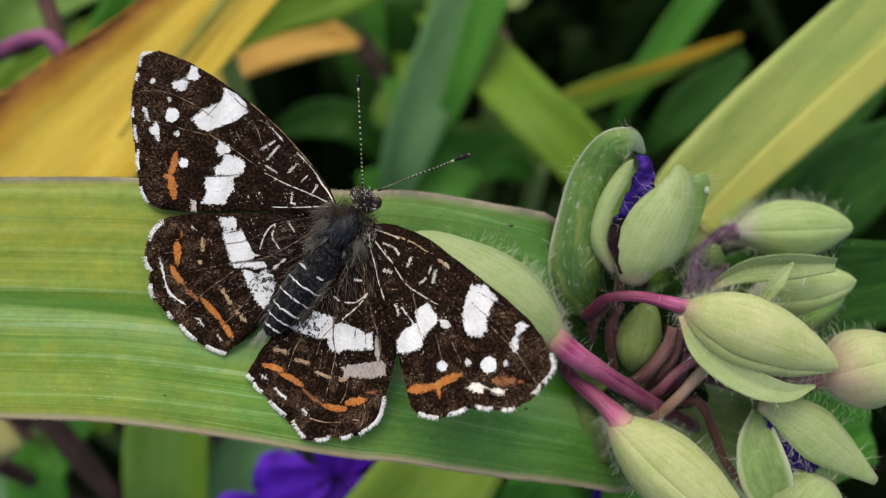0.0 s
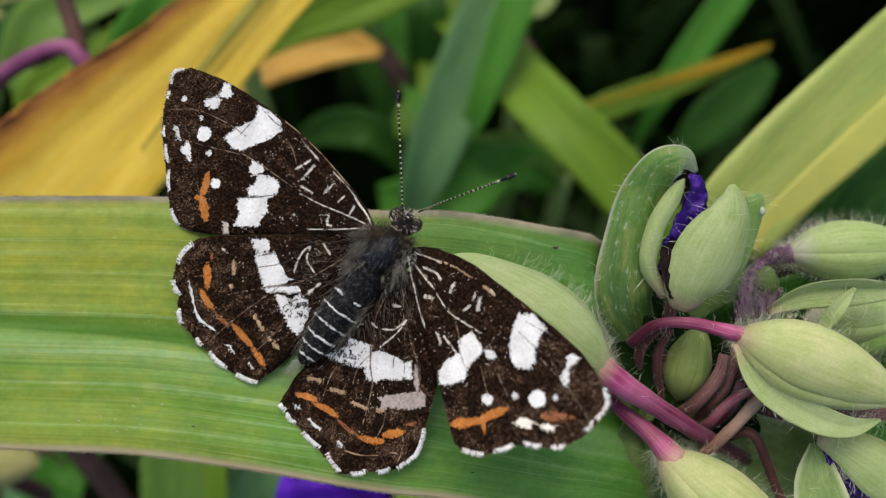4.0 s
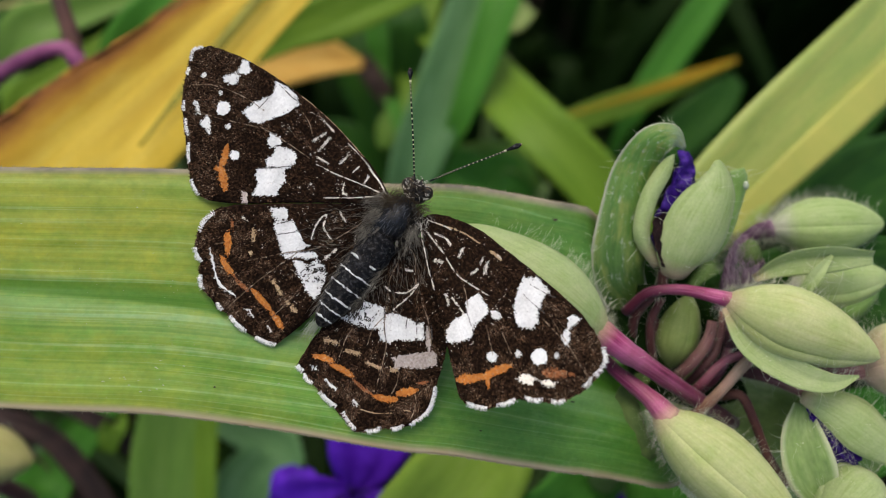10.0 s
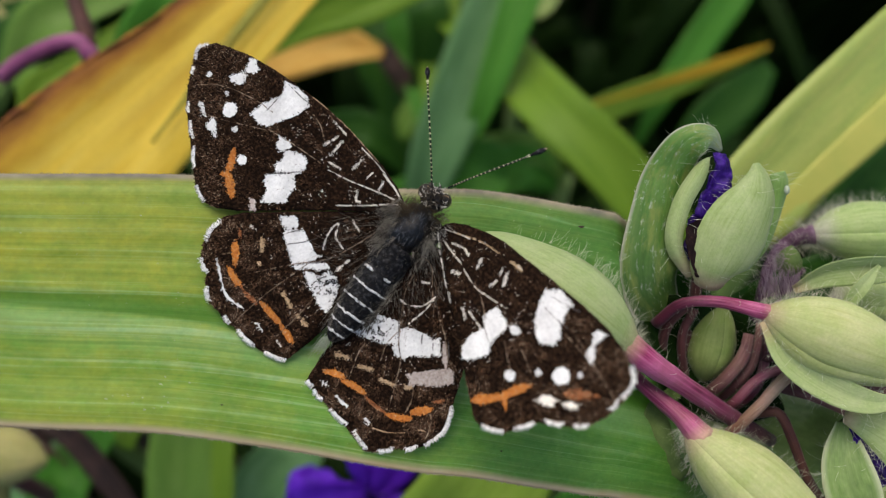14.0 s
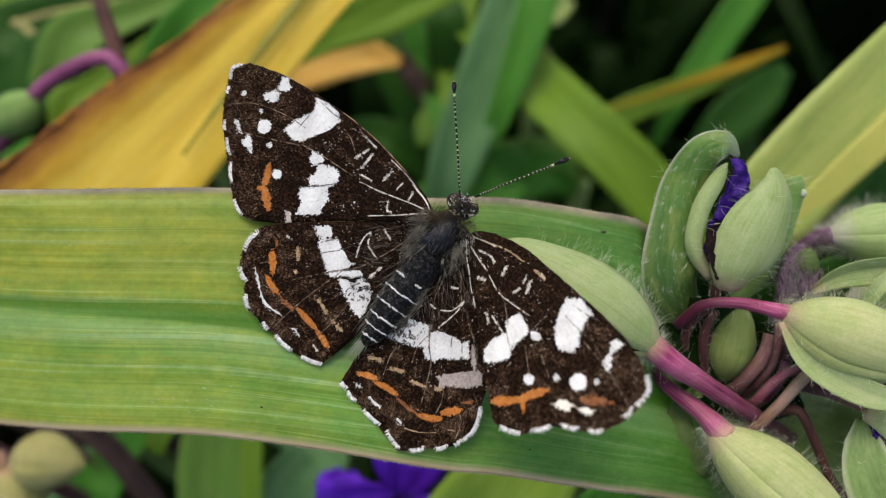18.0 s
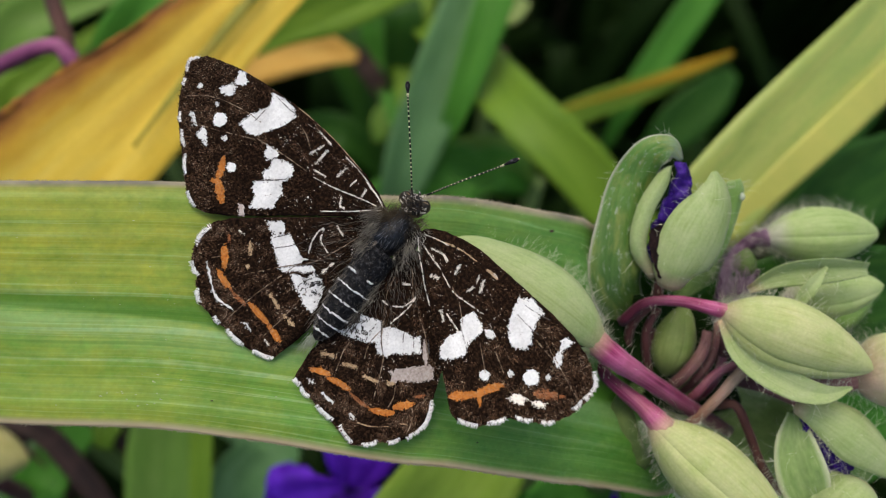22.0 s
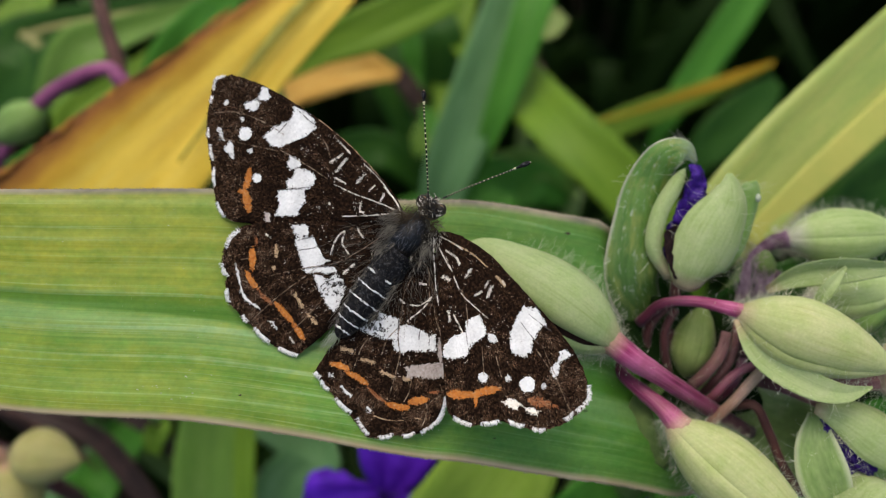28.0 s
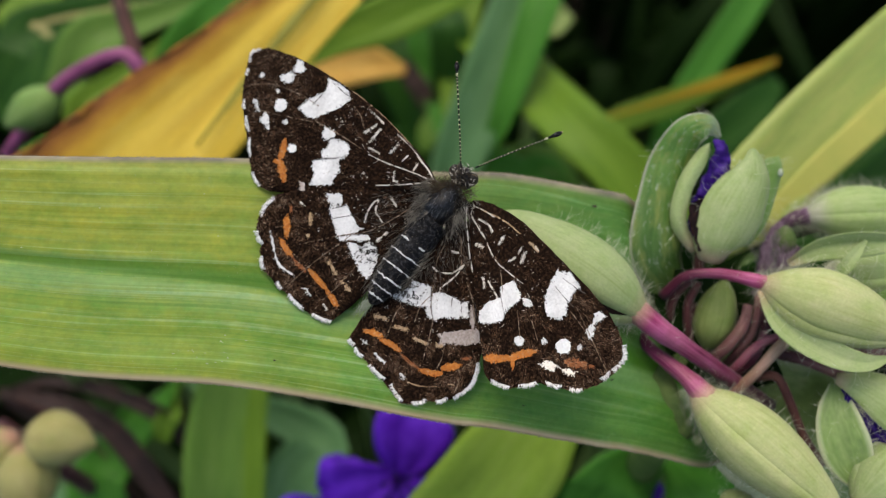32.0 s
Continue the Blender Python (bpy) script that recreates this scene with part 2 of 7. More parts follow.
def sepal_material(name, pale, green, veins, base=None, rough=0.6, relief=0.1, foot=None, blush=0.16):
    m, nt, b = material(name, rough, 0.25, 0.1)
    fine = noise_of(nt, coords(nt, (2.2, 17, 1), "UV"), 1.0, 3, 0.6)
    broad = noise_of(nt, coords(nt, grey(420.0)), 1.0, 2, 0.5)
    c = ramp(nt, fine, ((0.28, veins), (0.45, green), (0.68, pale)))
    c = mix(nt, ramp(nt, broad, ((0.35, grey(0)), (0.68, grey(0.7)))), c, pale)
    lines = noise_of(nt, coords(nt, (1.3, 44, 5), "UV"), 1.0, 3, 0.65)
    c = mix(nt, 0.5 if foot else 0.16, c, ramp(nt, lines, ((0.34, (0.66, 0.74, 0.55)), (0.5, grey(1.0)), (0.66, (1.14, 1.12, 1.2)))), "MULTIPLY")
    u, v = split_uv(nt)
    if base:
        c = mix(nt, ramp(nt, u, ((0.03, grey(0.9)), (0.19 if foot else blush, grey(0.0)))), c, base)
    if foot:
        # Shade among the crowded stalks, mixed into the colour of the inner end.
        c = mix(nt, ramp(nt, u, ((0.25, grey(0)), (0.8, grey(0.93)))), c, foot)
    mottle = noise_of(nt, coords(nt, (520.0, 520.0, 700.0)), 1.0, 5, 0.68)
    c = mix(nt, 1.0, c, ramp(nt, mottle, ((0.3, (0.8, 0.9, 0.7)), (0.5, (0.97, 1.0, 0.94)), (0.7, (1.1, 1.06, 1.12)))), "MULTIPLY")
    grain = noise_of(nt, coords(nt, grey(5200.0)), 1.0, 3, 0.7)
    c = mix(nt, 0.4, c, ramp(nt, grain, ((0.3, grey(0.75)), (0.7, grey(1.18)))), "MULTIPLY")
    nt.links.new(c, b.inputs["Base Color"])
    bump(nt, b, fine, relief, 0.0001)
    see_through(nt, b, c, 0.15)
    return m


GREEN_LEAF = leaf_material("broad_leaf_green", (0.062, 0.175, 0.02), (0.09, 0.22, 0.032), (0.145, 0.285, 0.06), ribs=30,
                           along=((0.3, 0.0, None), (0.42, 0.12, None), (0.55, 0.36, None), (0.64, 0.62, None), (0.75, 0.68, (0.3, 0.33, 0.03))),
                           rim=((0.17, 0.155, 0.12), 0.024), patches=0.25, relief=0.1, rough=0.48, spec=0.25, base_shade=((0.1, 0.6), (0.25, 0.75), (0.38, 0.85), (0.5, 1.0)), streak=(0.3, 0.42, 0.16),
                           lanes=((0.085, 0.215, 0.02), (0.27, 0.4, 0.14), (0.13, 0.3, 0.06), (0.27, 0.25, 0.05)), midrib_shading=(0.49, (0.05, 0.165, 0.01), (0.21, 0.36, 0.15)))
CURL_LEAF = leaf_material("bract_green", (0.055, 0.165, 0.018), (0.09, 0.225, 0.032), (0.16, 0.29, 0.065), ribs=5, along=((0.74, 0.0, None), (0.9, 0.5, None), (1.0, 0.8, (0.36, 0.37, 0.33))), rim=((0.36, 0.38, 0.29), 0.045), patches=0.55, base_shade=((0.1, 0.5), (0.5, 1.0)), blotch=((0.22, 0.27, 0.06), (0.44, 0.48, 0.4)))
YELLOW_LEAF = leaf_material("withering_leaf", (0.52, 0.3, 0.028), (0.68, 0.47, 0.055), (0.72, 0.55, 0.105), ribs=7, patches=0.6, rough=0.6, share=0.1, spec=0.12, burn=((0.46, 0.19, 0.025), (0.16, 0.06, 0.022)))
ORANGE_LEAF = leaf_material("dry_orange_leaf", (0.5, 0.25, 0.05), (0.66, 0.37, 0.08), (0.72, 0.48, 0.14), ribs=8, rough=0.6, share=0.1, spec=0.1)
BROWN_RIM = plain("withered_edge", ((0.3, (0.1, 0.03, 0.012)), (0.5, (0.26, 0.1, 0.02)), (0.7, (0.5, 0.25, 0.03))), 350.0, 0.8)
LIME_LEAF = leaf_material("lime_leaf", (0.07, 0.155, 0.012), (0.11, 0.215, 0.018), (0.16, 0.27, 0.032), ribs=12, patches=0.6, spec=0.12)
LOWER_LEAF = leaf_material("lower_leaf_light_green", (0.24, 0.38, 0.045), (0.33, 0.5, 0.06), (0.39, 0.54, 0.09), ribs=5, patches=0.6, spec=0.2, share=0.45)
GOLD_LEAF = leaf_material("gold_edged_leaf", (0.2, 0.31, 0.06), (0.3, 0.39, 0.085), (0.38, 0.41, 0.1), ribs=9, patches=0.5)
MID_LEAF = leaf_material("blade_green", (0.028, 0.115, 0.012), (0.045, 0.18, 0.02), (0.085, 0.25, 0.033), ribs=12, patches=0.4, spec=0.1)
OLIVE_LEAF = leaf_material("blade_olive_green", (0.07, 0.16, 0.02), (0.1, 0.21, 0.03), (0.15, 0.26, 0.055), ribs=7, patches=0.5, spec=0.15)
BLUE_LEAF = leaf_material("blade_bluish_green", (0.06, 0.15, 0.05), (0.09, 0.21, 0.075), (0.15, 0.29, 0.125), ribs=6, patches=0.5, spec=0.15)
# Two darker copies of the blade green, with deep shade put into the colour.
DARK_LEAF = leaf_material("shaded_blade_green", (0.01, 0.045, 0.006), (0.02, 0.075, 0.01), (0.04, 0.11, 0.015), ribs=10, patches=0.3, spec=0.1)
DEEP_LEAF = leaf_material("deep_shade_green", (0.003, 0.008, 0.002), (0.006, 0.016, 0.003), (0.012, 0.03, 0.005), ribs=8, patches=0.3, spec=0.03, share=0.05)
TIP_LEAF = leaf_material("dried_tip_yellow", (0.3, 0.17, 0.012), (0.38, 0.23, 0.015), (0.42, 0.28, 0.03), ribs=6, spec=0.08)
SEPAL = sepal_material("sepal_pale_green", (0.36, 0.435, 0.21), (0.3, 0.38, 0.155), (0.225, 0.305, 0.1), (0.44, 0.34, 0.22))
SEPAL_YELLOW = sepal_material("sepal_yellow_green", (0.475, 0.51, 0.245), (0.42, 0.46, 0.185), (0.335, 0.37, 0.125), (0.48, 0.36, 0.25), blush=0.13)
SEPAL_BLUSH = sepal_material("sepal_yellow_with_pink_base", (0.475, 0.5, 0.25), (0.43, 0.45, 0.2), (0.36, 0.36, 0.15), (0.52, 0.33, 0.3), blush=0.45)
SEPAL_DULL = sepal_material("sepal_dull_green", (0.25, 0.31, 0.1), (0.2, 0.27, 0.075), (0.15, 0.21, 0.055))
SEPAL_GREEN = sepal_material("sepal_fresh_green", (0.25, 0.38, 0.12), (0.17, 0.31, 0.07), (0.11, 0.22, 0.045))
SEPAL_FAR = sepal_material("sepal_dull_yellow", (0.4, 0.37, 0.15), (0.34, 0.3, 0.11), (0.24, 0.22, 0.07), (0.5, 0.25, 0.2))
SEPAL_SOFT = sepal_material("sepal_soft_green", (0.37, 0.46, 0.2), (0.31, 0.41, 0.15), (0.24, 0.33, 0.1), (0.45, 0.4, 0.4), blush=0.22)
SPREAD_SEPAL = leaf_material("sepal_spread_green", (0.12, 0.22, 0.05), (0.19, 0.31, 0.08), (0.28, 0.38, 0.14), ribs=8, rim=((0.5, 0.55, 0.34), 0.13), patches=0.5, relief=0.1)
# Bud core green, with the shadow between sepals put into the colour.
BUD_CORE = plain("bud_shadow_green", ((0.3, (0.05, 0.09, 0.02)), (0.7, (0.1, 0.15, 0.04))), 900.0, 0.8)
PETAL = plain("petal_violet", ((0.3, (0.008, 0.002, 0.045)), (0.5, (0.022, 0.004, 0.12)), (0.72, (0.07, 0.022, 0.26))), 1900.0, 0.5, 0.15, 0.0)
PETAL_DEEP = plain("petal_deep_violet", ((0.3, (0.035, 0.003, 0.2)), (0.5, (0.075, 0.006, 0.36)), (0.72, (0.11, 0.02, 0.48))), 260.0, 0.6, 0.2, 0.0)
PEDICEL = sepal_material("pedicel_magenta", (0.56, 0.16, 0.31), (0.3, 0.025, 0.12), (0.09, 0.006, 0.035), (0.52, 0.35, 0.24), 0.42, 0.4, (0.045, 0.004, 0.014))
PEDICEL_MAROON = sepal_material("pedicel_maroon", (0.12, 0.04, 0.04), (0.055, 0.014, 0.016), (0.025, 0.006, 0.008), None, 0.55, 0.3)
PEDICEL_PALE = sepal_material("pedicel_rosy_brown", (0.4, 0.22, 0.2), (0.24, 0.09, 0.1), (0.09, 0.03, 0.04), None, 0.5, 0.35, (0.05, 0.012, 0.018))
PEDICEL_TAN = sepal_material("pedicel_tan", (0.46, 0.33, 0.25), (0.33, 0.2, 0.15), (0.16, 0.08, 0.065), None, 0.5, 0.3, (0.16, 0.06, 0.05))
PEDICEL_ROSE = sepal_material("pedicel_rose", (0.46, 0.2, 0.27), (0.3, 0.08, 0.14), (0.12, 0.02, 0.05), None, 0.45, 0.3, (0.1, 0.015, 0.03))
PEDICEL_DARK = sepal_material("pedicel_dark_brown", (0.11, 0.045, 0.035), (0.06, 0.02, 0.018), (0.03, 0.01, 0.01))
STEM_GREEN = plain("stem_green", ((0.3, (0.07, 0.13, 0.03)), (0.7, (0.14, 0.21, 0.06))), 400.0)
STEM_PURPLE = plain("stem_purple", ((0.3, (0.15, 0.03, 0.1)), (0.7, (0.31, 0.09, 0.2))), 300.0, 0.5)
STEM_DUSKY = plain("stem_dusky_mauve", ((0.3, (0.045, 0.018, 0.036)), (0.5, (0.1, 0.048, 0.085)), (0.7, (0.24, 0.17, 0.21))), 1100.0, 0.7)
LILAC_HAIR = plain("plant_hair_lilac", ((0.3, (0.16, 0.1, 0.15)), (0.7, (0.42, 0.33, 0.4))), 900.0, 0.6, 0.2, bumps=0)
FLECK = plain("pale_fleck", ((0.3, (0.3, 0.36, 0.2)), (0.7, (0.46, 0.5, 0.36))), 900.0, 0.7, 0.1, bumps=0)
STEM_BROWN = plain("stem_brown", ((0.3, (0.016, 0.009, 0.007)), (0.5, (0.03, 0.015, 0.011)), (0.7, (0.065, 0.032, 0.024))), 300.0)
LEAF_HAIR = plain("plant_hair", ((0.3, (0.6, 0.62, 0.45)), (0.7, (0.75, 0.76, 0.6))), 900.0, 0.5, 0.4, bumps=0)
WING_DARK = plain("wing_black_brown", ((0.3, (0.003, 0.0019, 0.0013)), (0.5, (0.0095, 0.005, 0.0032)), (0.7, (0.04, 0.021, 0.0125))), 5000.0, 0.85, 0.03, 0.0, 0.3)
SCALE_WHITE = plain("scale_white", ((0.25, (0.53, 0.535, 0.535)), (0.5, (0.67, 0.675, 0.67)), (0.75, (0.77, 0.775, 0.765))), 6500.0, 0.8, 0.1, 0.0, 0.08)
SCALE_GREY = plain("scale_pinkish_grey", ((0.25, (0.22, 0.17, 0.15)), (0.5, (0.4, 0.34, 0.31)), (0.75, (0.55, 0.5, 0.47))), 6500.0, 0.8, 0.2)
SCALE_CREAM = plain("scale_cream", ((0.25, (0.5, 0.45, 0.38)), (0.5, (0.76, 0.71, 0.63)), (0.75, (0.86, 0.83, 0.77))), 7000.0, 0.8, 0.2)
SCALE_TAN = plain("scale_tan", ((0.25, (0.26, 0.16, 0.08)), (0.5, (0.46, 0.32, 0.19)), (0.75, (0.6, 0.46, 0.32))), 7000.0, 0.8, 0.2)
SCALE_ORANGE = plain("scale_orange", ((0.25, (0.24, 0.07, 0.014)), (0.5, (0.46, 0.155, 0.026)), (0.75, (0.6, 0.26, 0.06))), 7000.0, 0.8, 0.2)
SCALE_DULL = plain("scale_dull_orange", ((0.25, (0.1, 0.035, 0.014)), (0.5, (0.24, 0.085, 0.03)), (0.75, (0.38, 0.15, 0.06))), 7000.0, 0.8, 0.2)
SCALE_LIME = plain("scale_pale_yellow_green", ((0.3, (0.46, 0.48, 0.24)), (0.7, (0.68, 0.69, 0.42))), 3000.0, 0.7, 0.2, bumps=0)
FRINGE_WHITE = plain("fringe_white", ((0.3, (0.78, 0.78, 0.76)), (0.7, (0.92, 0.92, 0.9))), 3000.0, 0.8, 0.1, bumps=0)
VEIN_PALE = plain("vein_pale_brown", ((0.3, (0.05, 0.032, 0.02)), (0.5, (0.15, 0.105, 0.07)), (0.7, (0.42, 0.34, 0.26))), 2600.0, 0.7, 0.1, bumps=0)
VEIN_DARK = plain("vein_dark_brown", ((0.3, (0.02, 0.017, 0.016)), (0.7, (0.12, 0.11, 0.105))), 4000.0, 0.7, 0.1, bumps=0)
BLUE_HAIR = plain("thorax_hair_blue_grey", ((0.3, (0.01, 0.012, 0.016)), (0.7, (0.17, 0.185, 0.21))), 2500.0, 0.35, 0.5, bumps=0)
DUST_BROWN = plain("scale_dust_brown", ((0.3, (0.01, 0.0055, 0.0034)), (0.5, (0.036, 0.019, 0.0105)), (0.7, (0.095, 0.05, 0.028))), 3000.0, 0.8, 0.05, bumps=0)
DUST_WARM = plain("scale_dust_warm", ((0.3, (0.028, 0.015, 0.009)), (0.7, (0.16, 0.095, 0.058))), 3000.0, 0.8, 0.05, bumps=0)
DUST_PALE = plain("scale_dust_pale", ((0.3, (0.12, 0.08, 0.05)), (0.7, (0.42, 0.34, 0.25))), 3000.0, 0.8, bumps=0)
BODY_DARK = plain("body_blue_black", ((0.35, (0.002, 0.002, 0.0023)), (0.52, (0.006, 0.006, 0.0075)), (0.72, (0.07, 0.07, 0.074))), 4200.0, 0.65, 0.12, 0.0, 0.8)
THORAX = plain("thorax_blue_black", ((0.35, (0.002, 0.0026, 0.0038)), (0.55, (0.006, 0.0078, 0.012)), (0.75, (0.036, 0.043, 0.055))), 3400.0, 0.4, 0.3, 0.0, 1.0)
TAWNY_HAIR = plain("body_hair_tawny", ((0.3, (0.018, 0.012, 0.007)), (0.7, (0.12, 0.09, 0.056))), 1200.0, 0.7, 0.1, bumps=0)
SEPAL_TUFT = plain("tail_hair_greenish", ((0.3, (0.2, 0.24, 0.15)), (0.7, (0.42, 0.48, 0.36))), 1200.0, 0.7, 0.1, bumps=0)
PALE_HAIR = plain("body_hair_pale", ((0.3, (0.05, 0.045, 0.037)), (0.7, (0.3, 0.275, 0.23))), 1200.0, 0.7, 0.1, bumps=0)
BODY_HAIR = plain("body_hair_grey_brown", ((0.3, (0.002, 0.0018, 0.0016)), (0.5, (0.009, 0.0075, 0.006)), (0.7, (0.11, 0.093, 0.075))), 2600.0, 0.7, 0.1, bumps=0)
EYE = plain("eye_dark", ((0.3, (0.006, 0.005, 0.004)), (0.7, (0.022, 0.017, 0.012))), 9000.0, 0.3, 0.25)
# Brown of a small speck, and of a bud core darkened for its gap.
HOLLOW = plain("gap_and_speck_brown", ((0.3, (0.012, 0.006, 0.005)), (0.5, (0.025, 0.012, 0.01)), (0.7, (0.05, 0.024, 0.02))), 500.0, 0.8, 0.1)
POCKET_DARK = plain("pocket_black_brown", ((0.3, (0.006, 0.003, 0.004)), (0.55, (0.014, 0.007, 0.007)), (0.75, (0.07, 0.035, 0.03))), 1800.0, 0.8, 0.1)
SOIL = plain("soil", ((0.3, (0.006, 0.005, 0.004)), (0.5, (0.012, 0.01, 0.008)), (0.7, (0.025, 0.02, 0.015))), 120.0, 0.95, 0.1)

# ---- builders ----
ORIGIN = {}


def thing(name, base, label, category, group=""):
    ob = new(name)
    ob.empty_display_size = 0.01
    ob.matrix_world = M @ Matrix.Translation(Vector(base) * MM)
    ORIGIN[ob] = Vector(base)
    return tagged(ob, label, category, group)


def part(name, mesh, material_, parent, label="", kind="", own=False):
    """Links (verts, faces[, uvs]) as one mesh under a thing or a part. own: the numbers are in the parent's own space."""
    verts, faces, *uv = mesh
    origin = Vector() if own else ORIGIN.get(parent, Vector())
    data = bpy.data.meshes.new(name)
    data.from_pydata([((Vector(v) - origin) * MM)[:] for v in verts], [], faces)
    if uv:
        layer = data.uv_layers.new(name="UVMap")
        for loop in data.loops:
            layer.data[loop.index].uv = uv[0][loop.vertex_index]
    for poly in data.polygons:
        poly.use_smooth = True
    data.materials.append(material_)
    data.update()
    ob = new(name, data)
    if parent:
        ob.parent = parent
    ORIGIN[ob] = origin
    return tagged(ob, label, kind=kind)


def joined(meshes):
    verts, faces, uvs = [], [], []
    for v, f, *uv in meshes:
        at = len(verts)
        verts += v
        faces += [tuple(i + at for i in face) for face in f]
        uvs += uv[0] if uv else [(0, 0)] * len(v)
    return verts, faces, uvs


def spline(points, n):
    """n + 1 points on a smooth curve through the given ones (also for plain tuples of any length)."""
    p = [np.array(q, float) for q in points]
    if len(p) == 2:
        return [p[0] + (p[1] - p[0]) * i / n for i in range(n + 1)]
    p = [2 * p[0] - p[1], *p, 2 * p[-1] - p[-2]]
    out = []
    for i in range(n + 1):
        s = i / n * (len(p) - 3)
        k = min(int(s), len(p) - 4)
        t = s - k
        a, b, c, d = p[k : k + 4]
        out.append(0.5 * (2 * b + (c - a) * t + (2 * a - 5 * b + 4 * c - d) * t * t + (3 * b - a - 3 * c + d) * t ** 3))
    return out


def tube(points, radii, sides=10, n=16, rough=0.0, cap=True):
    """A tapered stalk along a curve, uneven by rough."""
    path = [Vector(p) for p in spline(points, n)]
    rad = [float(r[0]) for r in spline([(r,) for r in radii], n)]
    verts, faces, uvs = [], [], []
    side = None
    for i, p in enumerate(path):
        d = (path[min(i + 1, n)] - path[max(i - 1, 0)]).normalized()
        side = (side or d.orthogonal())
        side = (side - d * side.dot(d)).normalized()
        other = d.cross(side)
        for k in range(sides):
            a = 2 * math.pi * k / sides
            r = rad[i] * (1 + rough * noise.noise(p * 0.9 + Vector((math.cos(a), math.sin(a), 0)) * 1.3))
            verts.append(p + (side * math.cos(a) + other * math.sin(a)) * r)
            uvs.append((i / n, k / sides))
    for i in range(n):
        for k in range(sides):
            k2 = (k + 1) % sides
            faces.append((i * sides + k, i * sides + k2, (i + 1) * sides + k2, (i + 1) * sides + k))
    if cap:
        faces += [tuple(range(sides))[::-1], tuple(n * sides + k for k in range(sides))]
    return verts, faces, uvs


def blade(points, widths, face=(0, 0, 1), n=28, across=8, fold=0.15, thick=0.25, wave=0.0):
    """A long leaf: centre line, half widths, the way its upper side faces, a fold along the middle."""
    path = [Vector(p) for p in spline(points, n)]
    wid = [max(float(w[0]), 0.02) for w in spline([(w,) for w in widths], n)]
    verts, faces, uvs = [], [], []
    for layer in (0, 1):
        for i, p in enumerate(path):
            d = (path[min(i + 1, n)] - path[max(i - 1, 0)]).normalized()
            up = Vector(face)
            up = (up - d * up.dot(d)).normalized()
            side = d.cross(up)
            for k in range(across + 1):
                s = 2 * k / across - 1
                lift = fold * (abs(s) if fold > 0 else 1.15 * s * s) * wid[i] + wave * math.sin(s * 9 + i * 0.13) * 0.5 + wave * noise.noise(p * 0.11 + side * s)
                taper = 1 - 0.85 * s * s
                verts.append(p + side * s * wid[i] + up * (lift - layer * thick * taper))
                uvs.append((i / n, k / across))
    m = across + 1
    half = (n + 1) * m
    for i in range(n):
        for k in range(across):
            a, b, c, e = i * m + k, i * m + k + 1, (i + 1) * m + k + 1, (i + 1) * m + k
            faces += [(a, b, c, e), (half + e, half + c, half + b, half + a)]
        for k in (0, across):
            a, b = i * m + k, (i + 1) * m + k
            faces.append((a, b, half + b, half + a) if k == 0 else (half + a, half + b, b, a))
    for i in (0, n):
        for k in range(across):
            a, b = i * m + k, i * m + k + 1
            faces.append((half + a, half + b, b, a) if i == 0 else (a, b, half + b, half + a))
    return verts, faces, uvs


def hairs(roots, length=1.0, thick=0.035, bend=0.4, jitter=0.5, sides=3):
    """Fine tapered curving hairs; roots: pairs of a place and a direction."""
    verts, faces = [], []
    for p, d in roots:
        p, d = Vector(p), (Vector(d).normalized() + Vector([rng.gauss(0, jitter) for _ in range(3)]) * 0.5).normalized()
        side = Matrix.Rotation(rng.random() * 6.28, 3, d) @ d.orthogonal().normalized()
        other = d.cross(side)
        ln = length * rng.uniform(0.45, 1.3)
        sag = bend * ln * rng.uniform(0.2, 0.9)
        at = len(verts)
        for s, r in ((0.0, 1.0), (0.35, 0.85), (0.7, 0.6)):
            q = p + d * ln * s + side * sag * s * s
            for a in (0, 2.094, 4.189):
                verts.append(q + (side * math.cos(a) + other * math.sin(a)) * r * thick)
        verts.append(p + d * ln * 0.95 + side * sag)
        for k in range(3):
            k2 = (k + 1) % 3
            for i in (0, 3):
                faces.append((at + i + k, at + i + k2, at + i + 3 + k2, at + i + 3 + k))
            faces.append((at + 6 + k, at + 6 + k2, at + 9))
    return verts, faces

# ---- the ground ----
def ground_sheet():
    verts, faces = [], []
    rings = (0.0, 0.3, 0.6, 1.2, 3, 8, 30, 120)
    n = 48
    for r in rings:
        for k in range(n):
            a = 2 * math.pi * k / n
            x, y = r * math.cos(a), r * math.sin(a)
            verts.append((x * 1000, y * 1000, 12 * noise.noise((x * 3, y * 3, 0)) - 12))
    for i in range(len(rings) - 1):
        for k in range(n):
            k2 = (k + 1) % n
            faces.append((i * n + k, i * n + k2, (i + 1) * n + k2, (i + 1) * n + k))
    ob = part("ground", (verts, faces), SOIL, None)
    return tagged(ob, "dark bare garden soil under the plants", "ground", kind="structure")


ground_sheet()


# ---- the plant with the buds ----
spiderwort = thing("spiderwort", down((19.5, -8.5, -4)), "flowering spiderwort stem with hairy pale green buds", "plant")
stem_top = V(19.5, -8.5, -4)
part("stem", tube([down(stem_top), down(stem_top, 260) + V(6, 0, 0), down(stem_top, 120) + V(3, 0, 0), stem_top], (2.6, 2.4, 2.2, 1.7), 12, 24, 0.05), STEM_GREEN, spiderwort, "upright green plant stem")

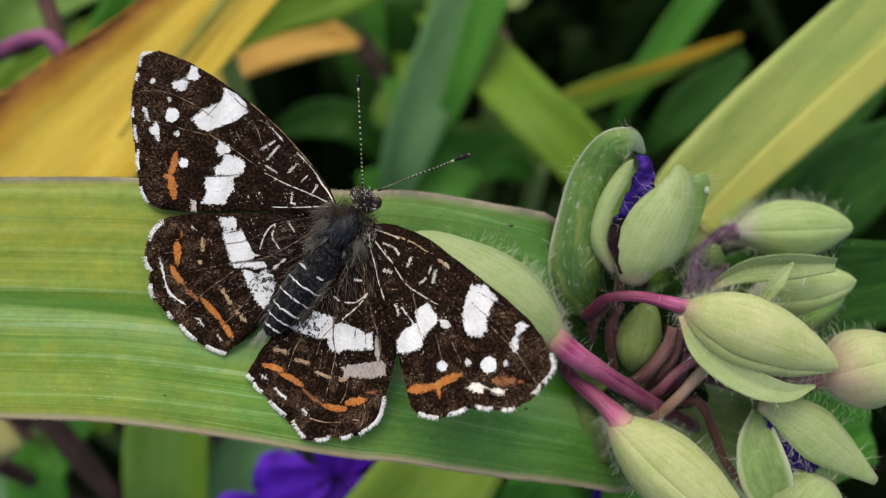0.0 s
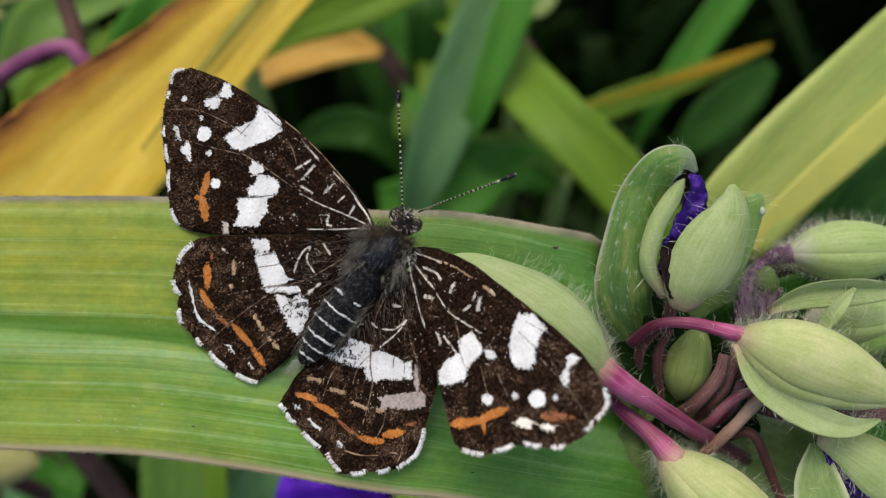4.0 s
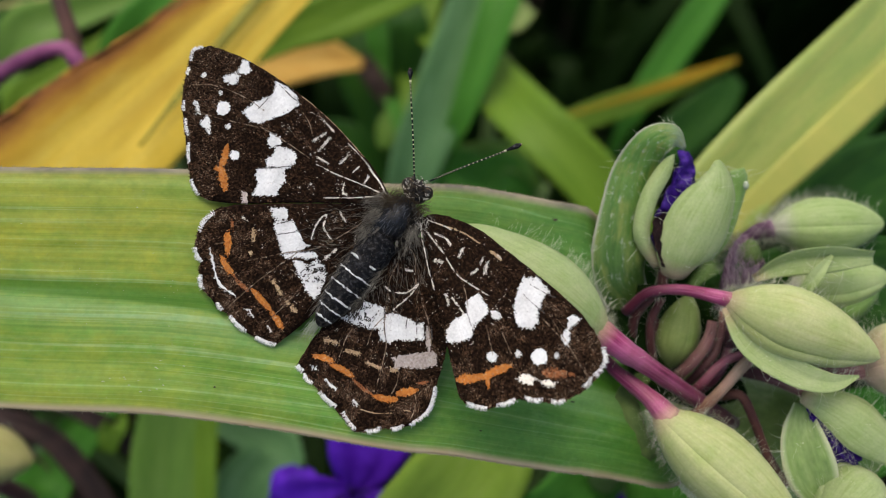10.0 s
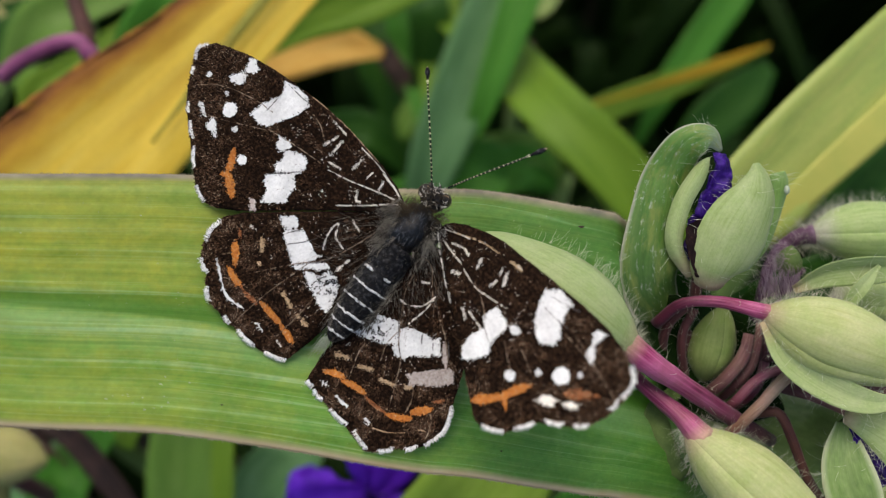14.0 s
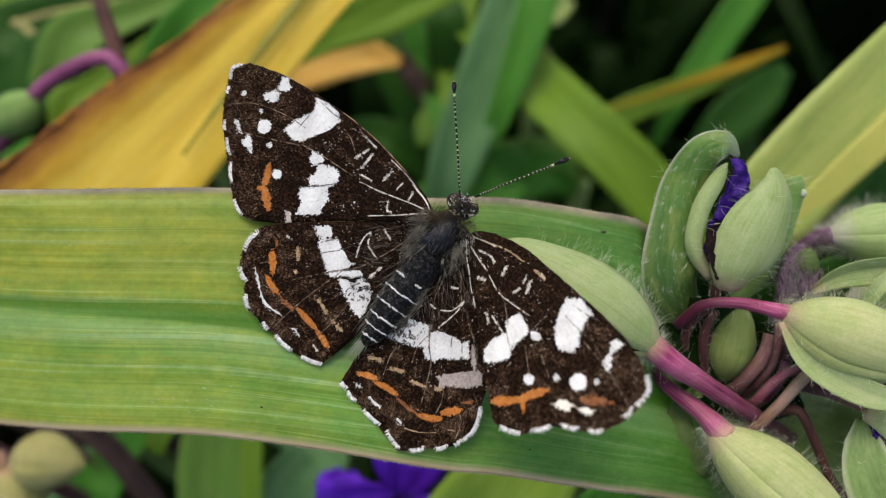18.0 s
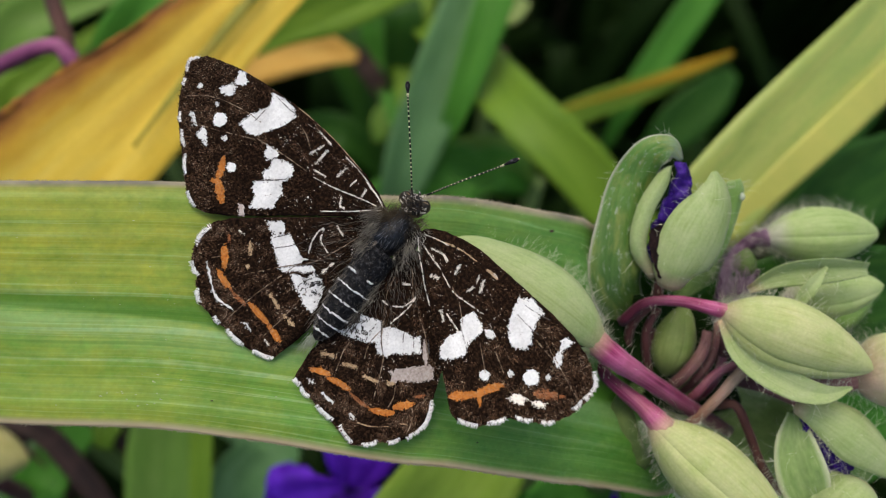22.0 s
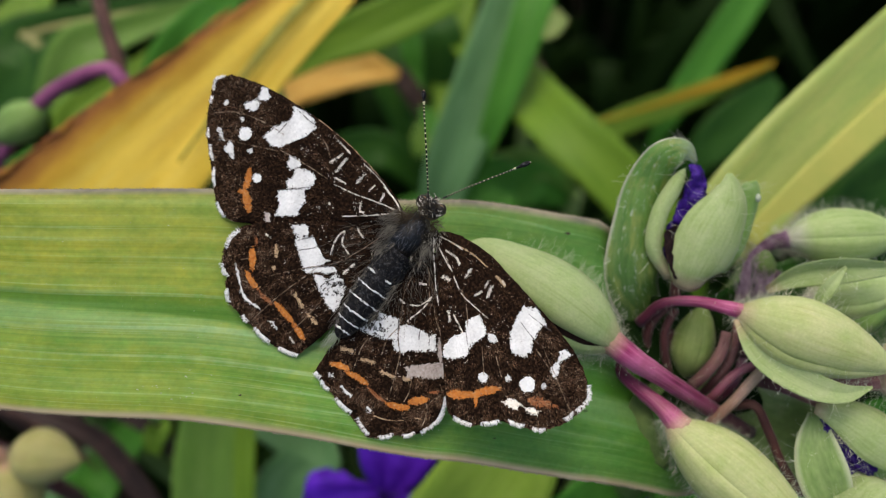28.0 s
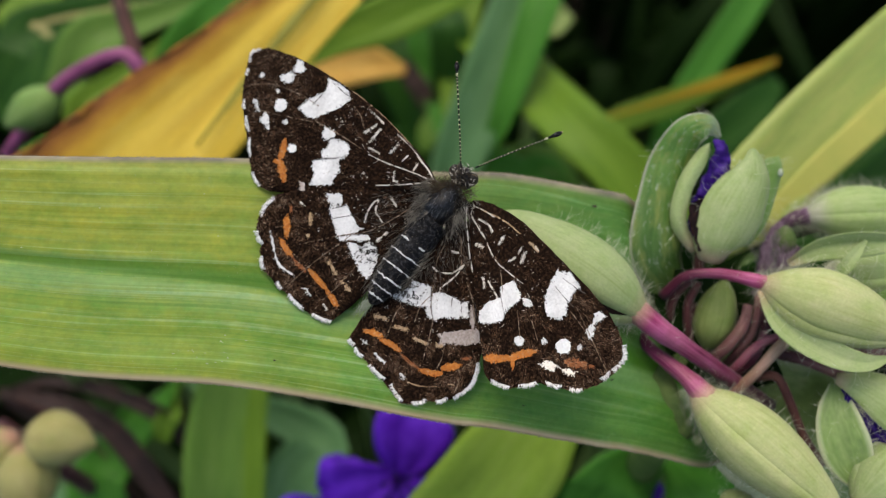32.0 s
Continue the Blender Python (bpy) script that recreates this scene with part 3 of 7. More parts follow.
broad = blade([(21.8, -11.6, -6.0), (18.2, -9.8, -2.8), (14.0, -7.7, -0.6), (9.2, -6.2, 0.7), (2, -4.6, 1.5), (-3, -4.0, 2.15), (-10, -3.0, 2.9), (-17.2, -2.25, 3.65), (-28, -1.9, 4.95), (-42, -0.6, 6.0), (-58, 1.2, 6.0), (-72, 3.0, 3.0)],
              (3.5, 6.4, 8.3, 9.2, 9.0, 8.6, 8.2, 7.85, 7.3, 5.9, 3.4, 0.3), (0.13, 0.15, 1), 90, 110, 0.05, 0.35)
verts, faces, uvs = broad
for i, v in enumerate(verts):
    s = uvs[i][1]
    wob = 0.012 * noise.noise((v[0] * 0.25, s * 3, 0))
    ribs = 0.006 * math.sin((s + wob) * 230) + 0.012 * math.sin((s + wob) * 83 + 1.0)
    u = uvs[i][0]
    crease = -0.13 * math.exp(-(((s + wob) - 0.485 + 0.4 * (0.73 - max(u, 0.5))) / 0.045) ** 2)
    edge = -0.22 * max(0.0, abs(s - 0.5) - 0.42) / 0.08
    dip = -0.8 * max(0.0, v[0] - 11) * min(max(0.0, (v[1] + 12.5) / 6), 1.2)
    rise = np.interp(u, (0.1, 0.18, 0.25, 0.31, 0.44, 0.56), (0, 0.5, 0.95, 0.6, 0.5, 0)) * max(0.0, s - 0.6) / 0.4
    rise += np.interp(u, (0.05, 0.08, 0.115, 0.17, 0.22, 0.28, 0.34, 0.42), (-1.7, -1.2, -0.55, 0.1, 0.6, 0.75, 0.4, 0)) * max(0.0, 0.35 - s) / 0.35
    verts[i] = v + V(0, rise, 0) + Vector((0.13, 0.15, 1)) * (dip + ribs + crease + edge - 0.15 + 0.16 * noise.noise((v[0] * 0.12, v[1] * 0.2, 3)))
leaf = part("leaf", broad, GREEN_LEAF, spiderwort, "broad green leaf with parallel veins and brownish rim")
rim = []
half = 91 * 111
for i in range(88):
    for k, sgn in ((0, 1), (110, -1)):
        a, b = verts[i * 111 + k], verts[(i + 1) * 111 + k]
        inner = verts[i * 111 + (6 if k == 0 else 104)]
        for _ in range(16):
            t = rng.random()
            rim.append((a.lerp(b, t), (a - inner).normalized() + Vector((0, 0, 0.4))))
part("edge_hair", hairs(rim, 0.12, 0.018, 0.4, 0.9), plain("edge_hair_brown", ((0.3, (0.2, 0.17, 0.11)), (0.7, (0.4, 0.36, 0.26))), 900.0, 0.7, bumps=0), leaf, kind="stuff")


def speck(centre, size, parent, mat, name="speck"):
    """A flat uneven fleck lying on the leaf."""
    c = Vector(centre)
    n = 11
    vs = [c + V(0, 0, 0.012)] + [c + V(math.cos(6.283 * k / n) * size * rng.uniform(0.5, 1.2), math.sin(6.283 * k / n) * size * rng.uniform(0.15, 0.5), -0.01) for k in range(n)]
    return part(name, (vs, [(0, 1 + k, 1 + (k + 1) % n) for k in range(n)]), mat, parent)


def on_leaf(x, y):
    """The point of the broad leaf's upper side nearest above x, y."""
    best = min(verts[:half], key=lambda v: (v[0] - x) ** 2 + (v[1] - y) ** 2)
    return Vector((x, y, best[2] + 0.05))


for x, y, r in ((-18.5, 0.7, 0.18), (8.5, 2.6, 0.28), (-25, 2.0, 0.15), (-21, -6.0, 0.14), (3, -11.6, 0.12), (9.5, -10.0, 0.15), (-14, -8.4, 0.12), (-33, 3.0, 0.15)):
    speck(on_leaf(x, y), r, leaf, STEM_BROWN)
for _ in range(30):
    x, y = rng.uniform(-34, 8), rng.uniform(-9.5, 4)
    if x > -17 and -8 < y < 4:
        continue
    speck(on_leaf(x, y), rng.uniform(0.04, 0.12), leaf, FLECK, "pale_fleck")
for x, y in ((-19.0, -7.8), (-20.3, -8.2), (-16.8, -7.0), (-18, -8.0)):
    for _ in range(5):
        speck(on_leaf(x + rng.gauss(0, 0.6), y + rng.gauss(0, 0.3)), rng.uniform(0.05, 0.13), leaf, FLECK, "pale_fleck")


# Sparkle of the leaf surface, laid on as tiny pale quads.
glints = []
for _ in range(260):
    c = on_leaf(rng.uniform(-36, 15), rng.uniform(-11, 4.5))
    w, h = rng.uniform(0.015, 0.04), rng.uniform(0.01, 0.03)
    glints.append(([c + V(-w, 0, -0.03), c + V(0, -h, -0.03), c + V(w, 0, -0.02), c + V(0, h, -0.02)], [(0, 1, 2, 3)]))
part("dust", joined(glints), FLECK, leaf, "fine pale dust on the leaf", "stuff")


def swelling(s, r):
    x = min(s, 1.0) ** 0.8
    return r * max(math.sin(math.pi * x), 0.0) ** (1.05 if x < 0.5 else 0.72)


def bud(plant, base, tip, r, mat, turn=0.0, hair=260, label="", parted=None, core_mat=None, blunt=False):
    """A closed bud: three overlapping sepals round a core, hairy. parted: a sepal that stands off its neighbour, and by what angle."""
    base, tip = Vector(base), Vector(tip)
    d = (tip - base).normalized()
    ln = (tip - base).length
    side = d.cross(V(0, 0, 1)).normalized()
    up = side.cross(d)

    def at(s, az, k=1.0, lift=0.0):
        full = swelling(s * 0.9, r) * math.sqrt(max(0.0, 1 - s ** 9)) if blunt else swelling(s, r)
        rad = full * k * math.sqrt(min(1.0, 0.02 + s / 0.05)) + lift * min(1.0, s * 20)
        return base + d * ln * s + (side * math.cos(az) + up * math.sin(az)) * rad

    n, m = 16, 14
    core = ([at(i / n, 2 * math.pi * k / m, 0.86) for i in range(n + 1) for k in range(m)],
            [(i * m + k, i * m + (k + 1) % m, (i + 1) * m + (k + 1) % m, (i + 1) * m + k) for i in range(n) for k in range(m)])
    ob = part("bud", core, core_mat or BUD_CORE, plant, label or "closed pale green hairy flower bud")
    for j in range(3):
        vs, uv = [], []
        c0, q = turn + j * 2.0944, 14
        n = 26
        for i in range(n + 1):
            for k in range(q + 1):
                w = 2 * k / q - 1
                az = c0 + w * 1.16
                if parted and j == parted[0]:
                    az += parted[1] * (1 - w) / 2 * min(1.0, max(0.0, (i / n - 0.05) / 0.12))
                low = 0.9 if k in (0, q) else 1.0
                vs.append(at(0.004 + 0.996 * i / n, az, (1.03 + 0.05 * w) * low, 0.05 * noise.noise((i * 0.3, az * 3, ln))))
                uv.append((i / n, k / q + j))
        fs = [(i * (q + 1) + k, i * (q + 1) + k + 1, (i + 1) * (q + 1) + k + 1, (i + 1) * (q + 1) + k) for i in range(n) for k in range(q)]
        part("sepal", (vs, fs, uv), mat, ob)
    roots = []
    while len(roots) < int(hair * 1.9):
        s, az = rng.random() ** 1.7 * 0.95, rng.random() * 6.2832
        p = at(s, az, 1.04)
        if (p - (base + d * ln * s)).normalized()[2] > 0.45 + 0.4 * rng.random() ** 4 - s * 0.3:
            continue
        roots.append((p, (p - (base + d * ln * s)).normalized() - d * rng.uniform(0.0, 0.5) + d * 0.25))
    part("hair", hairs(roots, 1.05 if r > 2.1 else 0.6, 0.0075, 0.9, 0.55), LEAF_HAIR, ob, kind="stuff")
    return ob


def stalk(plant, points, radii, mat, hair=40, label="", name="pedicel"):
    ob = part(name, tube(points, radii, 12, 18, 0.12), mat, plant, label)
    path = [Vector(p) for p in spline(points, 30)]
    roots = []
    for _ in range(hair):
        i = rng.randrange(30)
        d = (path[i + 1] - path[i]).normalized()
        o = Matrix.Rotation(rng.random() * 6.28, 3, d) @ d.orthogonal().normalized()
        roots.append((path[i].lerp(path[i + 1], rng.random()) + o * radii[0] * 0.85, o))
    if hair:
        part("hair", hairs(roots, 1.0, 0.0075, 0.9, 0.6), LEAF_HAIR, ob, kind="stuff")
    return ob


def crumpled(mesh, by, grain):
    """The same sheet, wrinkled."""
    verts, faces, uvs = mesh
    return [v + noise.noise_vector(Vector(v) * grain) * by + noise.noise_vector(Vector(v) * grain * 2.7 + V(9, 4, 1)) * by * 0.4 for v in verts], faces, uvs


def sepal_leaf(parent, points, widths, face, mat, fold=0.5, name="sepal", label="", hair=60, thick=0.22, n=22, wave=0.0):
    mesh = blade(points, widths, face, n, 12, fold, thick, 0.0 if name == "petal" else wave)
    if name == "petal":
        mesh = crumpled(mesh, wave, 1.1)
    ob = part(name, mesh, mat, parent, label)
    if hair:
        roots = []
        for _ in range(hair):
            i, k = rng.randrange(2, n), rng.choice((0, 0, 12, 12, rng.randrange(13)))
            v = mesh[0][i * 13 + k]
            c = mesh[0][i * 13 + 6]
            roots.append((v, (v - c) * 0.6 + Vector(face) * 0.6))
        part("hair", hairs(roots, 1.2, 0.009, 0.9, 0.6), LEAF_HAIR, parent if parent.type == "MESH" else ob, kind="stuff")
    return ob


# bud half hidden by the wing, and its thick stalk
# The dark core colour stands in for shade behind the parted sepal.
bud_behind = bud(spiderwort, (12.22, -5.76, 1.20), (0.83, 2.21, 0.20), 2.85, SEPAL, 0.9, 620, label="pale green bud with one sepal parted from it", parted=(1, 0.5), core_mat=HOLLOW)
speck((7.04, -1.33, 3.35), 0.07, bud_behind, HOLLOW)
stalk(spiderwort, [(10.69, -4.65, 1.50), (12.58, -6.13, 1.30), (15.54, -8.01, 0.40), (19.64, -10.59, -1.40), (23.28, -12.66, -4.20)], (0.95, 0.85, 0.66, 0.58, 0.5), PEDICEL, 60, "thick magenta flower stalk")
# lower yellow-green bud
bud(spiderwort, (15.17, -10.60, 0.60), (25.36, -19.52, 3.20), 2.5, SEPAL_YELLOW, 0.25, 380, label="closed yellow-green hairy bud")
stalk(spiderwort, [(16.41, -11.31, 0.90), (14.95, -9.77, 0.40), (12.68, -7.79, -0.80), (12.46, -6.58, -2.50)], (1.0, 0.64, 0.46, 0.4), PEDICEL, 30, "magenta flower stalk")
# bud pointing away from the cluster, one sepal loose below it
bud_out = bud(spiderwort, (20.06, -2.84, 0.90), (30.6, -6.88, 2.55), 2.5, SEPAL_YELLOW, 1.75, 360, label="pale yellow-green bud with a loose sepal")
sepal_leaf(bud_out, [(20.41, -3.44, 1.20), (21.62, -5.90, 2.00), (24.21, -7.76, 2.80), (26.73, -8.47, 3.00), (28.90, -8.06, 2.80)], (0.5, 1.0, 1.0, 0.65, 0.08), (-0.1, 0.2, 1.0), SEPAL, 0.3, hair=60)
stalk(spiderwort, [(21.38, -3.14, 1.00), (19.67, -2.76, 0.90), (17.57, -2.32, 0.20), (15.43, -2.56, -0.60), (14.11, -4.06, -2.00)], (0.68, 0.5, 0.4, 0.38, 0.38), PEDICEL, 60, "arched magenta flower stalk")
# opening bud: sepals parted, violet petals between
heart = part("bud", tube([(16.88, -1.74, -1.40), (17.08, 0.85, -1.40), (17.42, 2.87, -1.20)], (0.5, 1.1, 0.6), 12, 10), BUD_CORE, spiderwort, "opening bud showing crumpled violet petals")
sepal_leaf(heart, [(17.4, -1.63, -0.30), (17.8, -0.1, 0.90), (18.9, 2.35, 1.40), (20.05, 4.5, 1.00), (20.3, 5.9, 0.60), (20.15, 6.95, 0.30)], (1.05, 2.2, 2.45, 1.85, 1.15, 0.25), (0.2, 0.0, 1), SEPAL, -0.4, hair=60)
sepal_leaf(heart, [(16.01, -0.68, -0.40), (14.6, 1.42, 0.30), (14.95, 3.96, 0.50), (16.05, 5.99, 0.50), (16.6, 6.87, 0.40), (16.91, 7.27, 0.30)], (0.35, 0.58, 0.62, 0.58, 0.35, 0.08), (-0.35, 0.0, 1), SEPAL, -0.55, hair=14)
sepal_leaf(heart, [(20.2, -0.2, -1.80), (21.3, 1.66, -1.20), (21.9, 4.05, -0.60), (22.1, 5.66, -0.30), (22.0, 6.4, -0.20)], (0.5, 0.8, 0.85, 0.95, 0.6), (0.3, 0.1, 1), SEPAL_GREEN, -0.4, hair=20)
for pts, w in (([(16.21, 0.04, -1.20), (16.60, 2.23, -0.50), (17.66, 4.80, -0.20), (17.84, 6.51, 0.10), (17.84, 7.62, 0.10)], (0.4, 0.95, 1.0, 0.75, 0.2)), ([(16.12, 0.44, -0.90), (16.46, 2.03, -0.30), (17.16, 3.99, 0.00), (17.62, 5.94, 0.30), (17.48, 7.42, 0.35)], (0.3, 0.75, 0.85, 0.65, 0.2)), ([(16.60, 0.84, -0.50), (17.30, 3.61, -0.20), (18.30, 5.99, -0.20)], (0.3, 0.7, 0.5))):
    sepal_leaf(heart, pts, w, (0.2, 0, 1), PETAL, 0.15, "petal", "crumpled violet petal", 0, 0.12, 40, 0.36)
# Dark sheet added in place of the shaded pocket between the sepals.
part("dark_pocket", crumpled(blade([(16.35, -0.7, 0.10), (16.1, 0.4, 0.45), (15.9, 1.6, 0.60), (16.05, 2.5, 0.60), (16.4, 3.1, 0.50)], (0.2, 0.4, 0.75, 0.65, 0.1), (0.1, 0, 1), 30, 12, 0.2, 0.12), 0.2, 1.7), POCKET_DARK, heart, "dark withered petal end")
bead = [V(*(22.30, 5.18, 0.00)) + V(math.sin(a) * math.cos(b) * 0.2, math.sin(a) * math.sin(b) * 0.34, math.cos(a) * 0.2) for a in np.linspace(0.01, 3.13, 7) for b in np.linspace(0, 6.2832, 9)[:-1]]
part("withered_crumb", (bead, [(i * 8 + k, i * 8 + (k + 1) % 8, i * 8 + 8 + (k + 1) % 8, i * 8 + 8 + k) for i in range(6) for k in range(8)]), SEPAL_TUFT, heart, "pale dried crumb at the sepal's edge")
# bract that curls over behind the opening bud
curl = blade([(15.28, -4.13, -3.00), (13.51, -0.76, -0.60), (13.97, 3.63, -0.50), (14.55, 6.20, -0.30), (15.40, 8.05, 0.60), (16.80, 8.51, 0.90), (17.84, 7.74, 0.10)], (1.6, 2.2, 1.95, 1.7, 1.25, 0.8, 0.15), (0.15, 0.0, 1), 34, 16, -0.2, 0.3)
bract = part("bract", curl, CURL_LEAF, spiderwort, "green bract curling over at its pale tip")
part("hair", hairs([(curl[0][rng.randrange(4, 30) * 17 + rng.choice((0, 16))], (rng.uniform(-1, 1), 0.3, 0.6)) for _ in range(90)], 0.8, 0.009, 0.9, 0.6), LEAF_HAIR, bract, kind="stuff")
# buds at the far side
bud(spiderwort, (25.79, 2.33, -4.37), (35.17, 2.75, -3.95), 2.15, SEPAL_SOFT, 0.4, 520, label="soft pale green bud with purple base", parted=(2, 0.35), blunt=True)
stalk(spiderwort, [(26.43, 2.33, -4.37), (25.11, 1.93, -4.78), (23.77, 0.42, -5.20), (23.06, -2.64, -5.62)], (0.8, 0.55, 0.42, 0.4), STEM_DUSKY, 260, "dusky purple flower stalk")
stalk(spiderwort, [(25.18, -0.02, -3.95), (24.20, -1.72, -4.16), (23.69, -4.34, -4.99)], (0.53, 0.36, -1.66), STEM_DUSKY, 160, "dusky purple flower stalk")
sepal_leaf(spiderwort, [(23.24, -1.49, -0.90), (25.24, -0.36, -0.20), (28.10, 0.04, 0.40), (31.20, 0.12, 0.80)], (0.3, 0.9, 1.0, 0.5), (0, -0.35, 1), SEPAL, 0.5, "sepal", "open pale green sepal", 40)
bud(spiderwort, (27.01, -2.55, -3.33), (34.69, -1.27, -2.50), 2.0, SEPAL_SOFT, 2.2, 380)
bud(spiderwort, (29.06, -4.46, -3.64), (34.00, -2.10, -2.70), 1.6, SEPAL_GREEN, 1.2, 240)
sepal_leaf(spiderwort, [(26.24, -2.64, 0.20), (27.03, -1.21, 0.80), (28.25, 0.20, 0.70)], (0.4, 0.5, 0.12), (-0.2, 0.1, 1), SEPAL, 0.3, "sepal", "open pale green sepal", 20)
knot = bud(spiderwort, (23.71, -0.79, -3.00), (23.96, 1.49, -2.60), 0.9, BUD_CORE, 0.3, 40, label="tiny dark green bud between dusky stalks")
part("hair", hairs([(V(*(22.64, -1.91, -1.60)) + V(rng.uniform(-1.3, 1.3), rng.gauss(0, 0.25), rng.gauss(0, 0.3)), (rng.uniform(-0.3, 0.2), 1, 0.3)) for _ in range(120)], 2.0, 0.02, 0.4, 0.3), LILAC_HAIR, knot, "lilac hair between the stalks", "stuff")
part("hair", hairs([(V(*(22.68, 0.66, -2.20)) + V(rng.gauss(0, 0.5), rng.gauss(0, 0.7), rng.gauss(0, 0.3)), (rng.uniform(-1, 0.3), rng.uniform(-1, 0.6), 0.4)) for _ in range(120)], 1.1, 0.016, 0.5, 0.5), LILAC_HAIR, knot, "lilac hair between the stalks", "stuff")
# bud that leaves the cluster sideways
bud(spiderwort, (30.30, -8.20, 0.40), (37.06, -6.10, 1.60), 2.7, SEPAL_BLUSH, 0.8, 220, label="yellow-green bud on a pink stalk")
stalk(spiderwort, [(31.51, -7.78, 0.60), (29.78, -8.23, 0.20), (27.63, -8.02, -1.00), (24.85, -8.57, -2.00)], (0.8, 0.5, 0.5, 0.5), PEDICEL_PALE, 20, "pink flower stalk")
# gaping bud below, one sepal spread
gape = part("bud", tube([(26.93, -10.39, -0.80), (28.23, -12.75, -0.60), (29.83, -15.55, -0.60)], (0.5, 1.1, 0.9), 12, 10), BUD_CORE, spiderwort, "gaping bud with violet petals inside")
sepal_leaf(gape, [(26.33, -10.40, 0.00), (25.97, -12.79, 0.90), (26.52, -15.42, 1.20), (27.99, -18.14, 0.60)], (0.5, 1.5, 1.65, 0.3), (-0.35, 0.1, 1), SPREAD_SEPAL, 0.22, "sepal", "spread green sepal with a pale rim", 70)
sepal_leaf(gape, [(25.94, -9.78, 0.80), (28.1, -10.4, 1.60), (30.6, -12.0, 1.90), (34.3, -15.1, 1.20)], (0.4, 1.5, 1.9, 0.35), (0.2, 0.25, 1), SEPAL, -0.35, hair=80)
for pts, w in (([(26.46, -10.69, 0.60), (28.0, -13.0, 0.80), (29.4, -14.9, 0.70)], (0.2, 0.75, 0.6)), ([(26.6, -11.0, 0.70), (28.1, -12.6, 1.00), (29.9, -14.4, 0.80)], (0.2, 0.5, 0.5))):
    sepal_leaf(gape, pts, w, (0.1, 0, 1), PETAL, 0.3, "petal", "violet petal", 0, 0.12, 22, 0.3)
bud(spiderwort, (31.51, -15.40, 0.60), (26.60, -18.69, 1.80), 2.4, SEPAL, 1.0, 160)
bud(spiderwort, (20.57, -18.86, -1.50), (18.16, -20.90, -1.00), 1.4, SEPAL_YELLOW, 0.2, 60)
# round young bud and the crowded stalks in the middle
bud(spiderwort, (18.10, -8.45, -4.00), (19.20, -2.21, -3.00), 1.65, SEPAL_DULL, 0.3, 220, label="small rounded green bud deep in the cluster")
for pts, rad, mat in (
    ([(18.6, -12.4, -2.6), (19.26, -11.05, -0.9), (20.67, -9.61, -0.6), (21.96, -8.21, -0.6), (23.1, -7.1, -0.7)], (0.3, 0.38, 0.38, 0.4, 0.42), PEDICEL_TAN),
    ([(18.9, -10.6, -3.2), (19.51, -9.42, -1.6), (20.58, -8.2, -1.4), (21.56, -7.47, -1.4), (22.7, -7.1, -1.5)], (0.3, 0.34, 0.34, 0.34, 0.32), PEDICEL_ROSE),
    ([(17.6, -9.6, -3.4), (18.42, -8.51, -2.2), (19.66, -7.03, -1.8), (20.32, -5.93, -1.8), (20.65, -4.7, -1.9)], (0.36, 0.44, 0.46, 0.42, 0.36), PEDICEL_PALE),
    ([(19.3, -9.6, -3.6), (20.06, -8.24, -2.4), (20.97, -6.91, -2.2), (21.39, -5.55, -2.2), (21.6, -4.0, -2.3)], (0.3, 0.32, 0.32, 0.3, 0.28), PEDICEL_PALE),
    ([(20.4, -10.2, -3.8), (21.12, -9.04, -2.8), (21.79, -7.88, -2.6), (22.21, -6.21, -2.6), (22.47, -4.5, -2.7)], (0.32, 0.36, 0.36, 0.34, 0.32), PEDICEL_ROSE),
    ([(15.6, -7.4, -4.00), (14.9, -5.6, -2.90), (15.1, -3.9, -2.00), (16.1, -2.75, -1.30)], (0.34, 0.36, 0.36, 0.3), PEDICEL_MAROON),
    ([(16.9, -8.2, -3.80), (16.3, -6.3, -2.90), (16.2, -4.6, -2.40), (16.9, -3.0, -2.00)], (0.3, 0.32, 0.32, 0.28), PEDICEL_MAROON),
    ([(21.09, -10.18, -1.80), (22.39, -10.03, -1.00), (23.32, -12.00, -0.80), (24.41, -14.46, -1.00), (26.01, -16.59, -1.40)], (0.36, 0.36, 0.33, 0.33, 0.3), PEDICEL_DARK),
    ([(22.47, -8.19, -2.20), (25.08, -8.92, -1.60), (27.73, -10.07, -1.20)], (0.5, 0.45, 0.4), PEDICEL_PALE),
    ([(16.46, -7.63, -4.20), (16.92, -5.44, -3.60), (16.65, -3.32, -3.40)], (0.5, 0.45, 0.4), PEDICEL_DARK),
    ([(22.06, -6.54, -2.20), (22.11, -4.86, -1.80), (22.23, -3.62, -1.60)], (0.5, 0.45, 0.4), PEDICEL_PALE),
    ([(16.74, -2.40, -1.60), (16.59, -1.57, -1.00), (16.63, -0.84, -0.60)], (0.4, 0.4, 0.5), PEDICEL_DARK),
):
    stalk(spiderwort, pts[::-1], rad[::-1], mat, 22)
